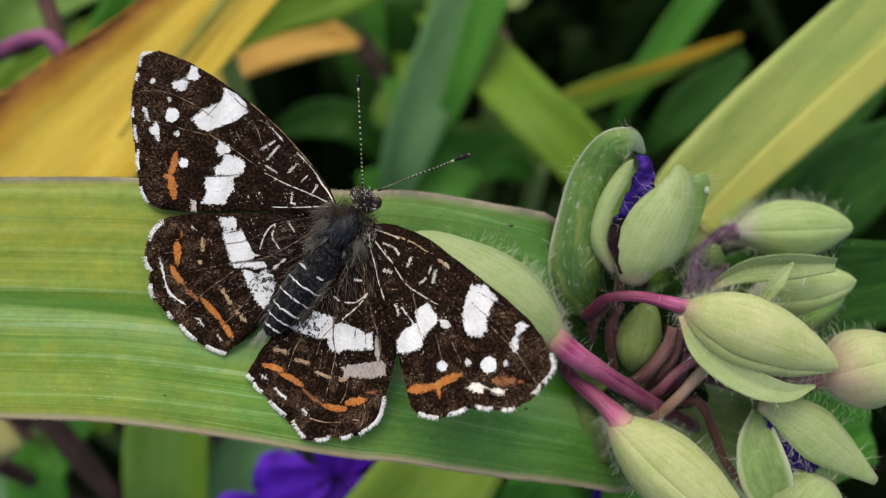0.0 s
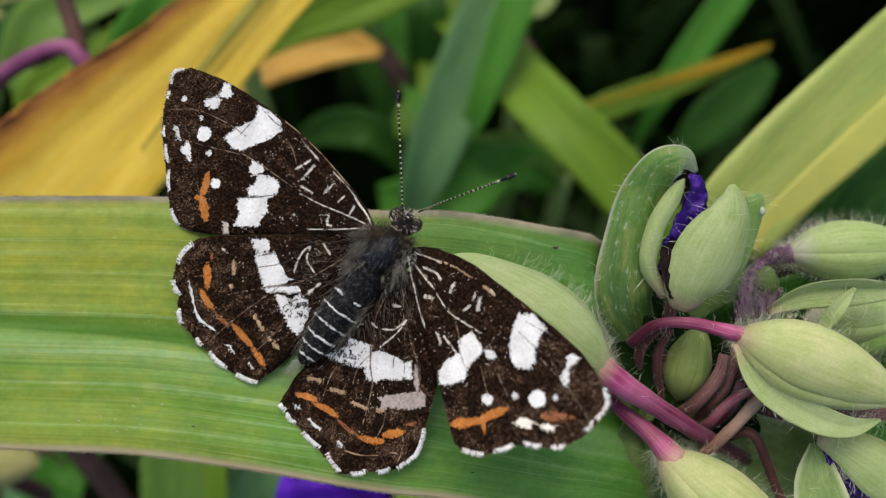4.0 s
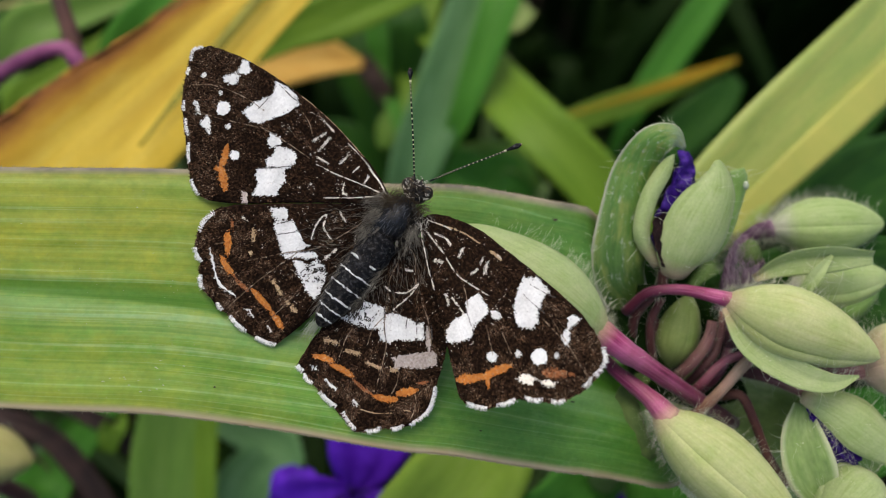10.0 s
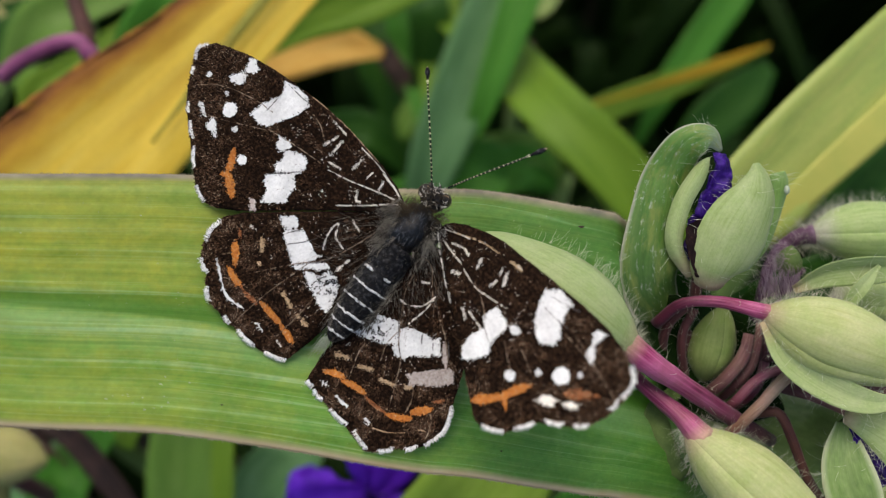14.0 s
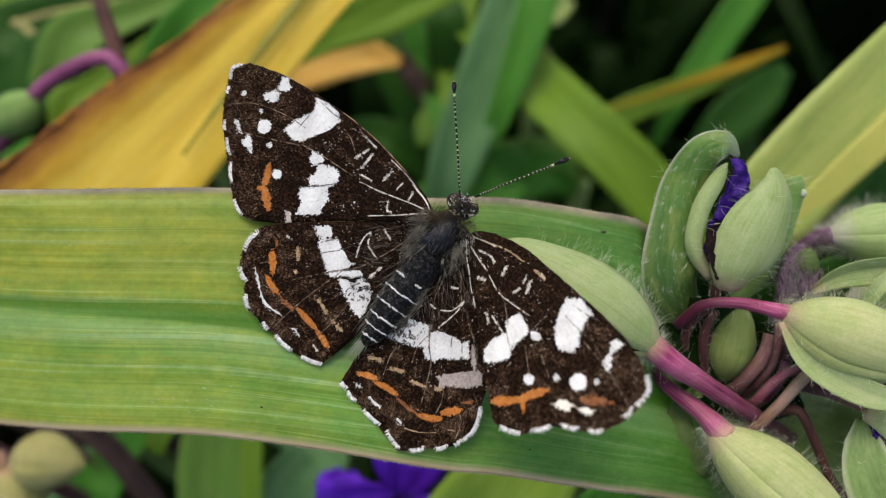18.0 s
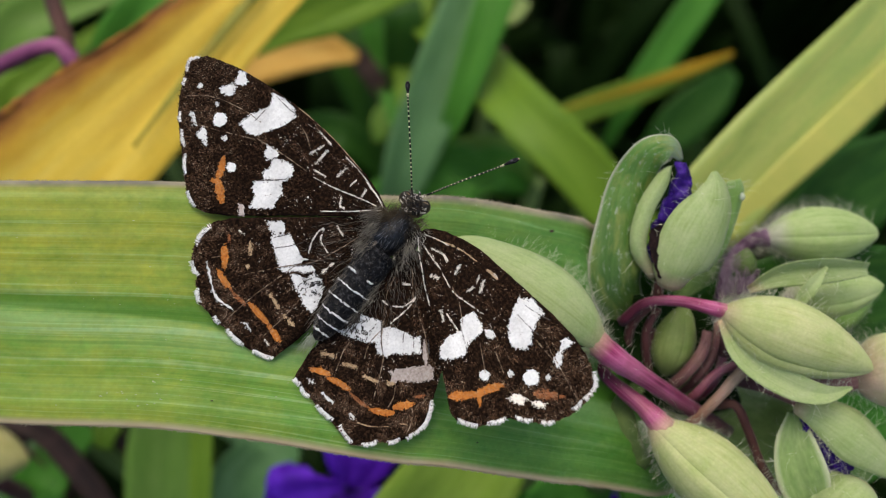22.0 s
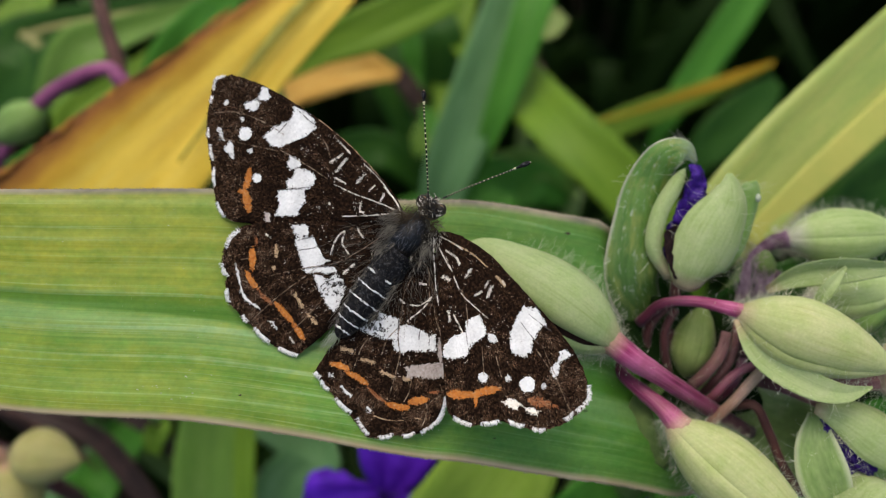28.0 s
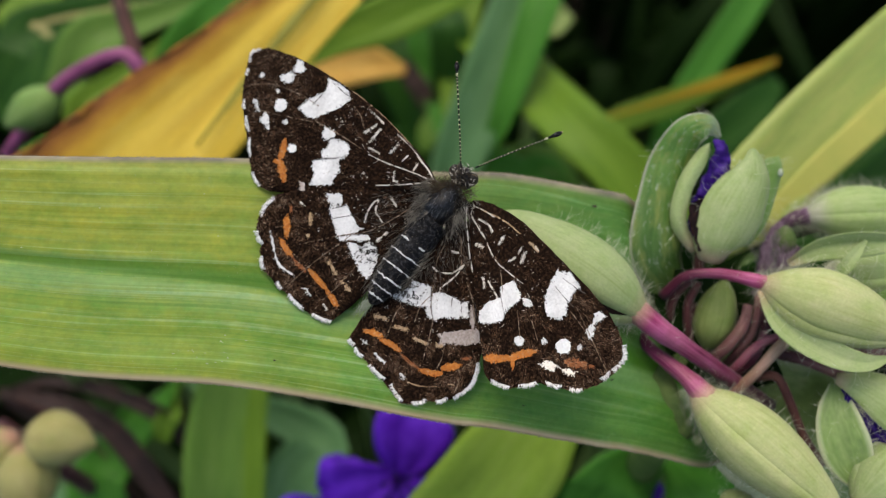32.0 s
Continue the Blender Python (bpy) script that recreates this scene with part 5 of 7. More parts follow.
for p in ((-0.80, 3.92, 4.45), (-1.92, 4.50, 4.40)):
    part("eye", ball(p, AXIS, 0.48, 0.45, 12, 18), EYE, head, "round glossy dark eye")
    for r, a0, a1, th, mat in ((0.36, 3.3, 5.2, 0.09, SCALE_CREAM), (0.3, 0.4, 1.6, 0.025, SCALE_TAN)):
        lift = math.sqrt(0.45 ** 2 - r * r) * 0.97
        ring = [Vector(p) + V(math.cos(a), math.sin(a), 0) * r + V(0, 0, lift) for a in np.linspace(a0, a1, 9)]
        part("eye_rim", tube(ring, (0.02, th, 0.02), 6, 16, 0.5), mat, head, "cream rim round the eye")
part("scales", hairs([(head_c + V(rng.choice((-0.42, 0.05, 0.5)) + rng.gauss(0, 0.12), rng.choice((0.35, 0.62, -0.3)) + rng.gauss(0, 0.12), 0.72 + rng.random() * 0.1), (rng.uniform(-1, 1), rng.uniform(-1, 1), 0.2)) for _ in range(60)], 0.22, 0.02, 0.3, 0.6), SCALE_CREAM, head, "cream scales on the head", "stuff")
for p, q in (((-1.17, 4.48, 4.20), (-0.99, 4.87, 4.00)), ((-1.57, 4.70, 4.20), (-1.68, 5.05, 4.00))):
    part("palp", tube([head_c, p, q], (0.25, 0.2, 0.06), 7, 8), BODY_HAIR, head)
for p, r in (((-1.54, 1.83, 4.05), 0.62), ((-2.05, 1.21, 4.00), 0.6), ((-3.65, 2.89, 4.10), 0.6)):
    part("wing_root", ball(p, AXIS, r * 1.4, r, 10, 14, 0.3), BODY_HAIR, butterfly, "dark hairy wing root")
tail = V(*(-7.6, -4.57, 4.2))
front = V(*(-3.45, 1.1, 4.1))
n, m = 60, 40
side = AXIS.cross(V(0, 0, 1)).normalized()
axis_b = (tail - front).normalized()
side_b = axis_b.cross(V(0, 0, 1)).normalized()
up_b = side_b.cross(axis_b)


def belly(s, a, k=1.0):
    r = 1.2 * math.sqrt(max(1 - (max(s - 0.4, 0) / 0.602) ** 1.9, 0.0)) * (1 + 0.03 * math.sin(s * 7 * 2 * math.pi))
    r *= 1 + 0.03 * noise.noise((s * 14, math.cos(a) * 3, math.sin(a) * 3))
    return front.lerp(tail, s) + (side_b * math.cos(a) + up_b * math.sin(a)) * r * k


vs = [belly(i / n, 2 * math.pi * k / m) for i in range(n + 1) for k in range(m)]
fs = [(i * m + k, i * m + (k + 1) % m, (i + 1) * m + (k + 1) % m, (i + 1) * m + k) for i in range(n) for k in range(m)] + [tuple(range(m))[::-1], tuple(n * m + k for k in range(m))]
abdomen = part("abdomen", (vs, fs), BODY_DARK, butterfly, "blue-black abdomen with thin white rings")
sgn = 1 if up_b[2] > 0 else -1
for s, a0, a1 in ((0.29, 0.5, 1.2), (0.29, 1.9, 2.3), (0.43, 0.22, 2.85), (0.57, 0.2, 2.9), (0.705, 0.2, 2.9), (0.81, 0.25, 2.85), (0.905, 0.3, 2.8)):
    pts = [belly(s + 0.004 * rng.gauss(0, 1), sgn * a, 1.0) + V(0, 0, 0.01) for a in np.linspace(a0, a1, 26)]
    part("ring", tube(pts, [0.056 * rng.uniform(0.15, 1.35) for _ in pts], 6, 90, 0.9), SCALE_WHITE, abdomen, "thin broken cream body ring")
speckles = [(belly(rng.random() * 0.97, sgn * rng.uniform(0.1, 3.04), 1.0), axis_b * 2 + V(0, 0, 0.25)) for _ in range(1000)]
part("hair", hairs(speckles, 0.16, 0.014, 0.2, 0.5), BODY_HAIR, abdomen, "short dark scales", "stuff")
part("scales", hairs([(belly(rng.random() * 0.97, sgn * rng.uniform(0.2, 2.9), 1.0), axis_b * 2 + V(0, 0, 0.25)) for _ in range(150)], 0.09, 0.012, 0.1, 0.4), PALE_HAIR, abdomen, "pale grey scales", "stuff")
roots = []
for _ in range(300):
    a, t = rng.choice((rng.uniform(-0.1, 0.8), rng.uniform(2.3, 3.2))), rng.uniform(-0.95, 0.9)
    up_t = side.cross(AXIS)
    up_t = up_t if up_t[2] > 0 else -up_t
    o = side * math.cos(a) + up_t * math.sin(a)
    roots.append((thorax_c + AXIS * t * 2.0 + o * 1.15 * math.sqrt(1 - t * t), o * 0.75 - AXIS * 0.8))
part("hair", hairs(roots, 0.7, 0.012, 0.6, 0.6), BODY_HAIR, thorax, "fine grey-brown hair", "stuff")
for c, d, k, mat in (((-3.02, 3.63, 4.90), (-0.5, -0.6, 0.2), 130, TAWNY_HAIR), ((-3.67, 3.45, 4.90), (-0.7, -0.2, 0.2), 60, PALE_HAIR), ((-4.02, 2.48, 4.90), (-0.8, -0.4, 0.2), 110, PALE_HAIR), ((-2.44, 3.77, 5.00), (-0.3, -0.5, 0.4), 90, TAWNY_HAIR), ((-1.66, 2.42, 4.70), (0.1, -0.6, 0.2), 160, BODY_HAIR), ((-2.50, 0.58, 4.50), (-0.1, -0.9, 0.1), 90, BODY_HAIR), ((-2.57, 2.46, 5.20), (-0.5, -0.7, 0.3), 60, BODY_HAIR), ((-1.94, 2.69, 5.00), (0.3, -0.7, 0.2), 80, BODY_HAIR),
                     ((-1.22, 2.08, 4.90), (0.1, -0.5, 0.3), 90, SCALE_CREAM), ((-1.40, 2.84, 4.90), (0.4, 0.0, 0.3), 90, TAWNY_HAIR), ((-4.47, 1.48, 4.70), (-0.7, -0.7, 0.2), 70, PALE_HAIR), ((-3.37, 1.29, 5.00), (-0.6, -0.8, 0.2), 70, BODY_HAIR),
                     ((-1.76, 1.47, 4.90), (0.0, -0.9, 0.2), 70, PALE_HAIR), ((-2.23, 0.58, 4.80), (-0.2, -0.9, 0.2), 70, BODY_HAIR), ((-4.66, 0.40, 4.60), (-0.6, -0.7, 0.2), 60, PALE_HAIR)):
    part("tuft", hairs([(Vector(c) + V(rng.gauss(0, 0.3), rng.gauss(0, 0.3), rng.gauss(0, 0.15)), d) for _ in range(k * 2 if mat in (PALE_HAIR, TAWNY_HAIR) else k)], 0.3 if mat is SCALE_CREAM else 0.75, 0.0095, 0.6, 0.6), mat, thorax, "pale grey tuft at the wing root" if mat is PALE_HAIR else "brown tuft of body hair", "stuff")
locks = []
for c, d, k in (((-3.9, 3.1), (-0.8, -0.5), 9), ((-4.2, 2.0), (-0.8, -0.6), 9), ((-3.2, 3.7), (-0.7, -0.3), 6), ((-4.4, 0.9), (-0.7, -0.8), 7), ((-1.6, 1.7), (0.1, -1.0), 7), ((-2.0, 0.7), (-0.1, -1.0), 6), ((-1.2, 2.5), (0.5, -0.6), 5)):
    for _ in range(k):
        q = V(c[0] + rng.gauss(0, 0.4), c[1] + rng.gauss(0, 0.4), 5.0 + rng.gauss(0, 0.12))
        lean = V(*d, 0.15) + V(rng.gauss(0, 0.25), rng.gauss(0, 0.25), 0)
        locks += [(q + V(rng.gauss(0, 0.035), rng.gauss(0, 0.035), 0), lean) for _ in range(9)]
part("tuft", hairs(locks, 0.75, 0.009, 0.25, 0.12), PALE_HAIR, thorax, "pale grey locks at the wing roots", "stuff")
for edge in ([(-5.17, 0.32, 4.90), (-6.18, -1.04, 4.90), (-7.17, -2.66, 4.80), (-7.65, -3.75, 4.70)], [(-3.38, -0.86, 4.90), (-4.17, -2.12, 4.90), (-5.18, -3.38, 4.80)]):
    path = [Vector(p) for p in spline(edge, 30)]
    part("tuft", hairs([(path[k] + V(rng.gauss(0, 0.16), rng.gauss(0, 0.12), rng.gauss(0, 0.08)), path[k + 1] - path[k] + V(-0.08, 0, 0.02) * rng.random()) for k in [rng.randrange(30) for _ in range(70)]], 1.2, 0.009, 0.25, 0.2), PALE_HAIR, abdomen, "long pale hair along the body", "stuff")
part("tuft", hairs([(V(*(-7.73, -4.34, 4.20)) + V(rng.gauss(0, 0.2), rng.gauss(0, 0.15), 0), (-0.55, -0.85, 0.05)) for _ in range(90)], 1.3, 0.016, 0.2, 0.35), SEPAL_TUFT, abdomen, "pale greenish hair at the tail", "stuff")
part("hair", hairs([(belly(rng.random() * 0.8, sgn * rng.choice((rng.uniform(-0.2, 0.7), rng.uniform(2.44, 3.34))), 0.98), axis_b + V(0, 0, 0.15) + side_b * rng.uniform(-1.2, 1.2)) for _ in range(170)], 0.8, 0.01, 0.4, 0.4), BODY_HAIR, abdomen, "fine grey-brown hair", "stuff")
part("hair", hairs([(head_c + V(rng.gauss(0, 0.4), rng.gauss(0, 0.4), 0.55 + rng.random() * 0.3), (rng.uniform(-1, 1), rng.uniform(-0.5, 1), 0.8)) for _ in range(240)], 0.45, 0.014, 0.4, 0.7), TAWNY_HAIR, head, "fine grey-brown hair", "stuff")
for pts in ([(-1.55, 4.66, 4.60), (-1.66, 7.24, 4.80), (-1.84, 10.50, 4.70), (-1.88, 11.89, 4.60)], [(-0.58, 4.70, 4.60), (1.11, 5.39, 5.20), (3.56, 6.31, 5.80), (5.06, 6.92, 6.00)]):
    path = [Vector(p) for p in spline(pts, 60)]
    ant = part("antenna", tube(pts, (0.055, 0.05, 0.05, 0.07), 8, 40), BODY_DARK, butterfly, "thin antenna ringed in black and pale yellow")
    part("club", tube([path[47], path[51], path[56], path[60]], (0.055, 0.11, 0.17, 0.09), 9, 12), BODY_DARK, ant, "black antenna club")
    part("club_tip", tube([path[59], path[60] + (path[60] - path[58]) * 0.3], (0.11, 0.05), 8, 4), SCALE_TAN, ant, "pale antenna tip")
    part("club_base", tube([path[45], path[47]], (0.07, 0.085), 8, 3), SCALE_LIME, ant, "pale ring below the club")
    for i in range(4, 45, 2):
        part("band", tube([path[i], path[i].lerp(path[i + 1], 0.5)], (0.056, 0.056), 7, 2), SCALE_LIME, ant)
for a, b, c in (((-2.02, 2.84, 3.00), (-1.21, 2.84, 2.20), (-0.73, 2.16, 1.20)), ((-3.50, 3.31, 3.20), (-4.35, 4.16, 2.80), (-4.94, 3.94, 1.70)), ((-2.39, 1.72, 3.00), (-1.47, 0.42, 2.40), (-0.92, -0.15, 1.60)), ((-3.87, 1.71, 3.20), (-5.23, 1.54, 2.60), (-6.06, 1.75, 1.90))):
    part("leg", tube([a, b, c], (0.16, 0.12, 0.07), 7, 10), BODY_DARK, butterfly)


def camber(x, y, seed):
    return 0.16 * noise.noise((x * 0.22, y * 0.22, seed)) + 0.035 * noise.noise((x * 0.9, y * 0.9, seed + 9))


def read(text):
    return [Vector([float(v) for v in pair.split(",")]) for pair in text.split()]


def dense(loop, step, jag, seed, closed=True):
    out = []
    n = len(loop)
    for i in range(n if closed else n - 1):
        a, b = loop[i], loop[(i + 1) % n]
        k = max(1, int((b - a).length / step))
        out += [a.lerp(b, j / k) for j in range(k)]
    if not closed:
        out.append(loop[-1])
    return [p + Vector((noise.noise((p[0] * 7, p[1] * 7, seed)), noise.noise((p[0] * 7, p[1] * 7, seed + 5)))) * jag
            + Vector((rng.gauss(0, 1), rng.gauss(0, 1))) * jag * 0.35 for p in out]


def fill(loop, step):
    """Triangles inside a closed outline, with points inside it every step."""
    from_x, to_x = min(p[0] for p in loop), max(p[0] for p in loop)
    from_y, to_y = min(p[1] for p in loop), max(p[1] for p in loop)
    pts = list(loop)
    n = len(pts)
    y = from_y + step * 0.5
    while y < to_y:
        x = from_x + step * 0.5
        while x < to_x:
            q = Vector((x + rng.uniform(-0.2, 0.2) * step, y + rng.uniform(-0.2, 0.2) * step))
            if inside(q, loop):
                pts.append(q)
            x += step
        y += step
    v, _, f, *_ = delaunay_2d_cdt(pts, [(i, (i + 1) % n) for i in range(n)], [], 1, 1e-5)
    return v, f


def inside(q, loop):
    hit = False
    for i in range(len(loop)):
        a, b = loop[i], loop[i - 1]
        if (a[1] > q[1]) != (b[1] > q[1]) and q[0] < (b[0] - a[0]) * (q[1] - a[1]) / (b[1] - a[1]) + a[0]:
            hit = not hit
    return hit


fringe_thin = 28


class Wing:
    def __init__(self, name, at, outline, seed, label):
        self.seed, self.loop = seed, read(outline)
        loop = dense(self.loop, 0.3, 0.03, seed)
        v, f = fill(loop, 0.8)
        top = [V(p[0], p[1], camber(p[0], p[1], seed)) for p in v]
        faces = [t if (v[t[1]] - v[t[0]]).cross(v[t[2]] - v[t[0]]) > 0 else t[::-1] for t in f]
        n = len(top)
        edges = {}
        for t in faces:
            for a, b in zip(t, (*t[1:], t[0])):
                edges[(a, b)] = 1
        rim = [(a, b) for a, b in edges if (b, a) not in edges]
        mesh = top + [p - V(0, 0, 0.07) for p in top], [tuple(t) for t in faces] + [tuple(i + n for i in t[::-1]) for t in faces] + [(b, a, a + n, b + n) for a, b in rim]
        self.ob = part(name, mesh, WING_DARK, butterfly, label, own=True)
        ORIGIN[self.ob] = Vector()
        x, y, z, *turn = at
        self.at = (*((Vector((x, y, z)) - BODY) * MM), *turn)
        self.ob.matrix_local = pose(*self.at)
        self.bits = collections.defaultdict(lambda: ([], []))

    def bit(self, q, d, mat, size, lift):
        """One wing scale at q, pointing along d."""
        vs, fs = self.bits[mat]
        d = (d.normalized() + Vector((rng.gauss(0, 0.3), rng.gauss(0, 0.3)))).normalized()
        o = Vector((-d[1], d[0])) * size * rng.uniform(0.25, 0.5)
        d = d * size * rng.uniform(0.6, 1.7)
        z = camber(q[0], q[1], self.seed) + lift + rng.uniform(0, 0.012)
        at = len(vs)
        vs += [V(*(q - o), z), V(*(q + o), z), V(*(q + d + o * 0.7), z + 0.018), V(*(q + d - o * 0.7), z + 0.018)]
        fs.append((at, at + 1, at + 2, at + 3))

    def finish(self):
        for mat, mesh in self.bits.items():
            part("scale_dust", mesh, mat, self.ob, "", "stuff", own=True)

    def lay(self, name, loop, mat, lift, step=0.5, label=""):
        v, f = fill(loop, step)
        top = [V(p[0], p[1], camber(p[0], p[1], self.seed) + lift) for p in v]
        faces = [tuple(t) if (v[t[1]] - v[t[0]]).cross(v[t[2]] - v[t[0]]) > 0 else tuple(t[::-1]) for t in f]
        mesh = top, faces
        part(name, mesh, mat, self.ob, label, own=True)

    def patch(self, text, mat=None, name="white_patch"):
        mat = mat or SCALE_WHITE
        loop = dense(read(text), 0.08, 0.07, self.seed + rng.random())
        self.lay(name, loop, mat, 0.072)
        for i, p in enumerate(loop):
            for _ in range(2):
                self.bit(p + Vector((rng.gauss(0, 0.03), rng.gauss(0, 0.03))), p, mat, 0.06, 0.06)
            if rng.random() < 0.35:
                self.bit(p + Vector((rng.gauss(0, 0.05), rng.gauss(0, 0.05))), p, WING_DARK, 0.06, 0.078)

    def holes(self, text, count, spread):
        """Dark scales strewn over a pale patch."""
        c = read(text)[0]
        for _ in range(count):
            q = c + Vector((rng.gauss(0, spread), rng.gauss(0, spread)))
            if noise.noise((q[0] * 3.0, q[1] * 3.0, self.seed)) > -0.05:
                self.bit(q, q, BODY_HAIR, 0.09, 0.08)

    def spot(self, text, size):
        c = read(text)[0]
        loop = [c + Vector((math.cos(a), math.sin(a))) * size * 0.5 * rng.uniform(0.92, 1.05) for a in np.linspace(0, 6.283, 25)[:-1]]
        loop = dense(loop, 0.08, 0.04, self.seed + c[0])
        self.lay("white_spot", loop, SCALE_WHITE, 0.076)
        for p in loop:
            self.bit(p + Vector((rng.gauss(0, 0.025), rng.gauss(0, 0.025))), p, SCALE_WHITE, 0.055, 0.06)
            if rng.random() < 0.3:
                self.bit(p + Vector((rng.gauss(0, 0.03), rng.gauss(0, 0.03))), p, WING_DARK, 0.05, 0.082)

    def stroke(self, text, width, mat, name):
        if mat is not SCALE_WHITE:
            return self.broken(text, width, mat, name)
        line = [Vector(p) for p in spline([p[:] for p in read(text)], max(6, 4 * len(text.split())))]
        left, right = [], []
        for i, p in enumerate(line):
            d = (line[min(i + 1, len(line) - 1)] - line[max(i - 1, 0)]).normalized()
            o = Vector((-d[1], d[0]))
            w = width * 0.5 * (0.5 if i in (0, len(line) - 1) else rng.uniform(0.75, 1.2))
            left.append(p + o * w)
            right.append(p - o * w)
        loop = dense(left + right[::-1], 0.1, 0.09, self.seed + rng.random())
        self.lay(name, loop, mat, 0.074, 0.4)
        for p in loop:
            self.bit(p + Vector((rng.gauss(0, 0.05), rng.gauss(0, 0.05))), p, mat, 0.055, 0.06)

    def broken(self, text, width, mat, name):
        """A line or mark made of single scales, with gaps."""
        line = [Vector(p) for p in spline([p[:] for p in read(text)], 30)]
        total = sum((a - b).length for a, b in zip(line, line[1:]))
        shift = rng.random() * 50
        bold = mat in (SCALE_ORANGE, SCALE_DULL)
        fine = mat in (VEIN_PALE, VEIN_DARK)
        keep = self.bits
        self.bits = collections.defaultdict(lambda: ([], []))
        for _ in range(int(total * (width + 0.03) * (1700 if mat is SCALE_ORANGE else 700)) + 12):
            i = rng.randrange(len(line) - 1)
            p = line[i].lerp(line[i + 1], rng.random())
            d = line[i + 1] - line[i]
            if noise.noise((p[0] * 4, p[1] * 4, shift)) < (-0.15 if mat is SCALE_DULL else -0.5 if bold else -0.3):
                continue
            if total > 1.5 and not bold and noise.noise((p[0] * 3.5, p[1] * 3.5, shift + 3)) + 0.6 * noise.noise((p[0] * 9, p[1] * 9, shift + 5)) < -0.33:
                continue
            o = Vector((-d[1], d[0])).normalized()
            if bold:
                across = (rng.uniform(-0.5, 0.5) + rng.gauss(0, 0.12)) * (0.45 + 0.75 * math.sin(math.pi * (i + 0.5) / (len(line) - 1)) ** 0.6)
                p = p + d.normalized() * rng.gauss(0, 0.1)
                tint = rng.choice((mat, mat, SCALE_TAN, SCALE_DULL)) if rng.random() < 0.22 else mat
                self.bit(p + o * width * 0.86 * across * (1 + 0.5 * noise.noise((p[0] * 4, p[1] * 4, shift + 7))), p, tint, 0.06, 0.06)
            else:
                spread = rng.gauss(0, 0.27 if total < 1.4 else 0.15)
                p = p + d.normalized() * rng.gauss(0, 0.05)
                self.bit(p + o * width * spread, d, mat, 0.042 if mat is SCALE_CREAM else 0.048, 0.079 if mat in (VEIN_DARK, VEIN_PALE) else 0.06 if fine else 0.07)
        for m, mesh in self.bits.items():
            part(name if m is mat else "scale_dust", mesh, m, self.ob, kind="" if m is mat else "stuff", own=True)
        self.bits = keep

    def fringe(self, text):
        line = [Vector(p) for p in spline([p[:] for p in read(text)], 40)]
        mid = sum((Vector(p) for p in self.loop), Vector((0, 0))) / len(self.loop)
        roots = []
        for _ in range(int(sum((a - b).length for a, b in zip(line, line[1:])) * 120)):
            i = rng.randrange(len(line) - 1)
            p = line[i].lerp(line[i + 1], rng.random())
            d = (line[i + 1] - line[i]).normalized()
            o = Vector((-d[1], d[0]))
            o = o if o.dot(p - mid) > 0 else -o
            full = math.sin(math.pi * (i + 0.5) / (len(line) - 1))
            p = p - o * (rng.uniform(0.02, 0.12) + 0.07 * (1 - full))
            if rng.random() > full + 0.25:
                continue
            roots.append((V(p[0], p[1], camber(p[0], p[1], self.seed) + 0.03), V(o[0], o[1], 0.12)))
        part("fringe", hairs(roots, 0.2 if self.seed == fringe_thin else 0.28, 0.024, 0.35, 0.5), FRINGE_WHITE, self.ob, "white scalloped wing fringe", "stuff", own=True)

    def dust(self, count, mat, size, base=0.0, name="scale_dust"):
        xs, ys = [p[0] for p in self.loop], [p[1] for p in self.loop]
        made = 0
        while made < count:
            q = Vector((rng.uniform(min(xs), max(xs)), rng.uniform(min(ys), max(ys))))
            turn, out = math.atan2(q[1], abs(q[0]) + 0.01), q.length
            clump = 0.7 * noise.noise((q[0] * 0.8, q[1] * 0.8, self.seed + 3)) + 0.8 * noise.noise((turn * 13, out * 0.9, self.seed)) + 0.6 * noise.noise((q[0] * 6, q[1] * 6, self.seed + 6))
            if clump + rng.gauss(0, 0.14) + 0.9 * (out / 14) ** 1.8 < base + 0.25 or not inside(q, self.loop):
                continue
            self.bit(q, q, mat, size, 0.035)
            made += 1

    def strew(self, count, mat, size, reach):
        """Bright single scales strewn near the wing root."""
        xs, ys = [p[0] for p in self.loop], [p[1] for p in self.loop]
        made = 0
        while made < count:
            q = Vector((rng.uniform(min(xs), max(xs)), rng.uniform(min(ys), max(ys))))
            if q.length > reach or noise.noise((q[0] * 1.6, q[1] * 1.6, self.seed + 2)) + 0.6 * noise.noise((q[0] * 5, q[1] * 5, self.seed)) < 0.2 or not inside(q, self.loop):
                continue
            self.bit(q, q, mat, size, 0.05)
            made += 1

    def fuzz(self, count, reach, spread, mat=None, length=1.4):
        """Long soft hair over the wing root."""
        sgn_x = 1 if sum(p[0] for p in self.loop) > 0 else -1
        roots = []
        while len(roots) < count:
            q = Vector((sgn_x * rng.random() * reach, rng.uniform(-spread, 0.6)))
            if inside(q, self.loop):
                roots.append((V(q[0], q[1], camber(q[0], q[1], self.seed) + 0.05), V(sgn_x * 0.7, -0.75 + 0.4 * rng.gauss(0, 1), 0.12)))
        part("hair", hairs(roots, length, 0.008, 0.3, 0.3), mat or BODY_HAIR, self.ob, "long soft brown hair", "stuff", own=True)


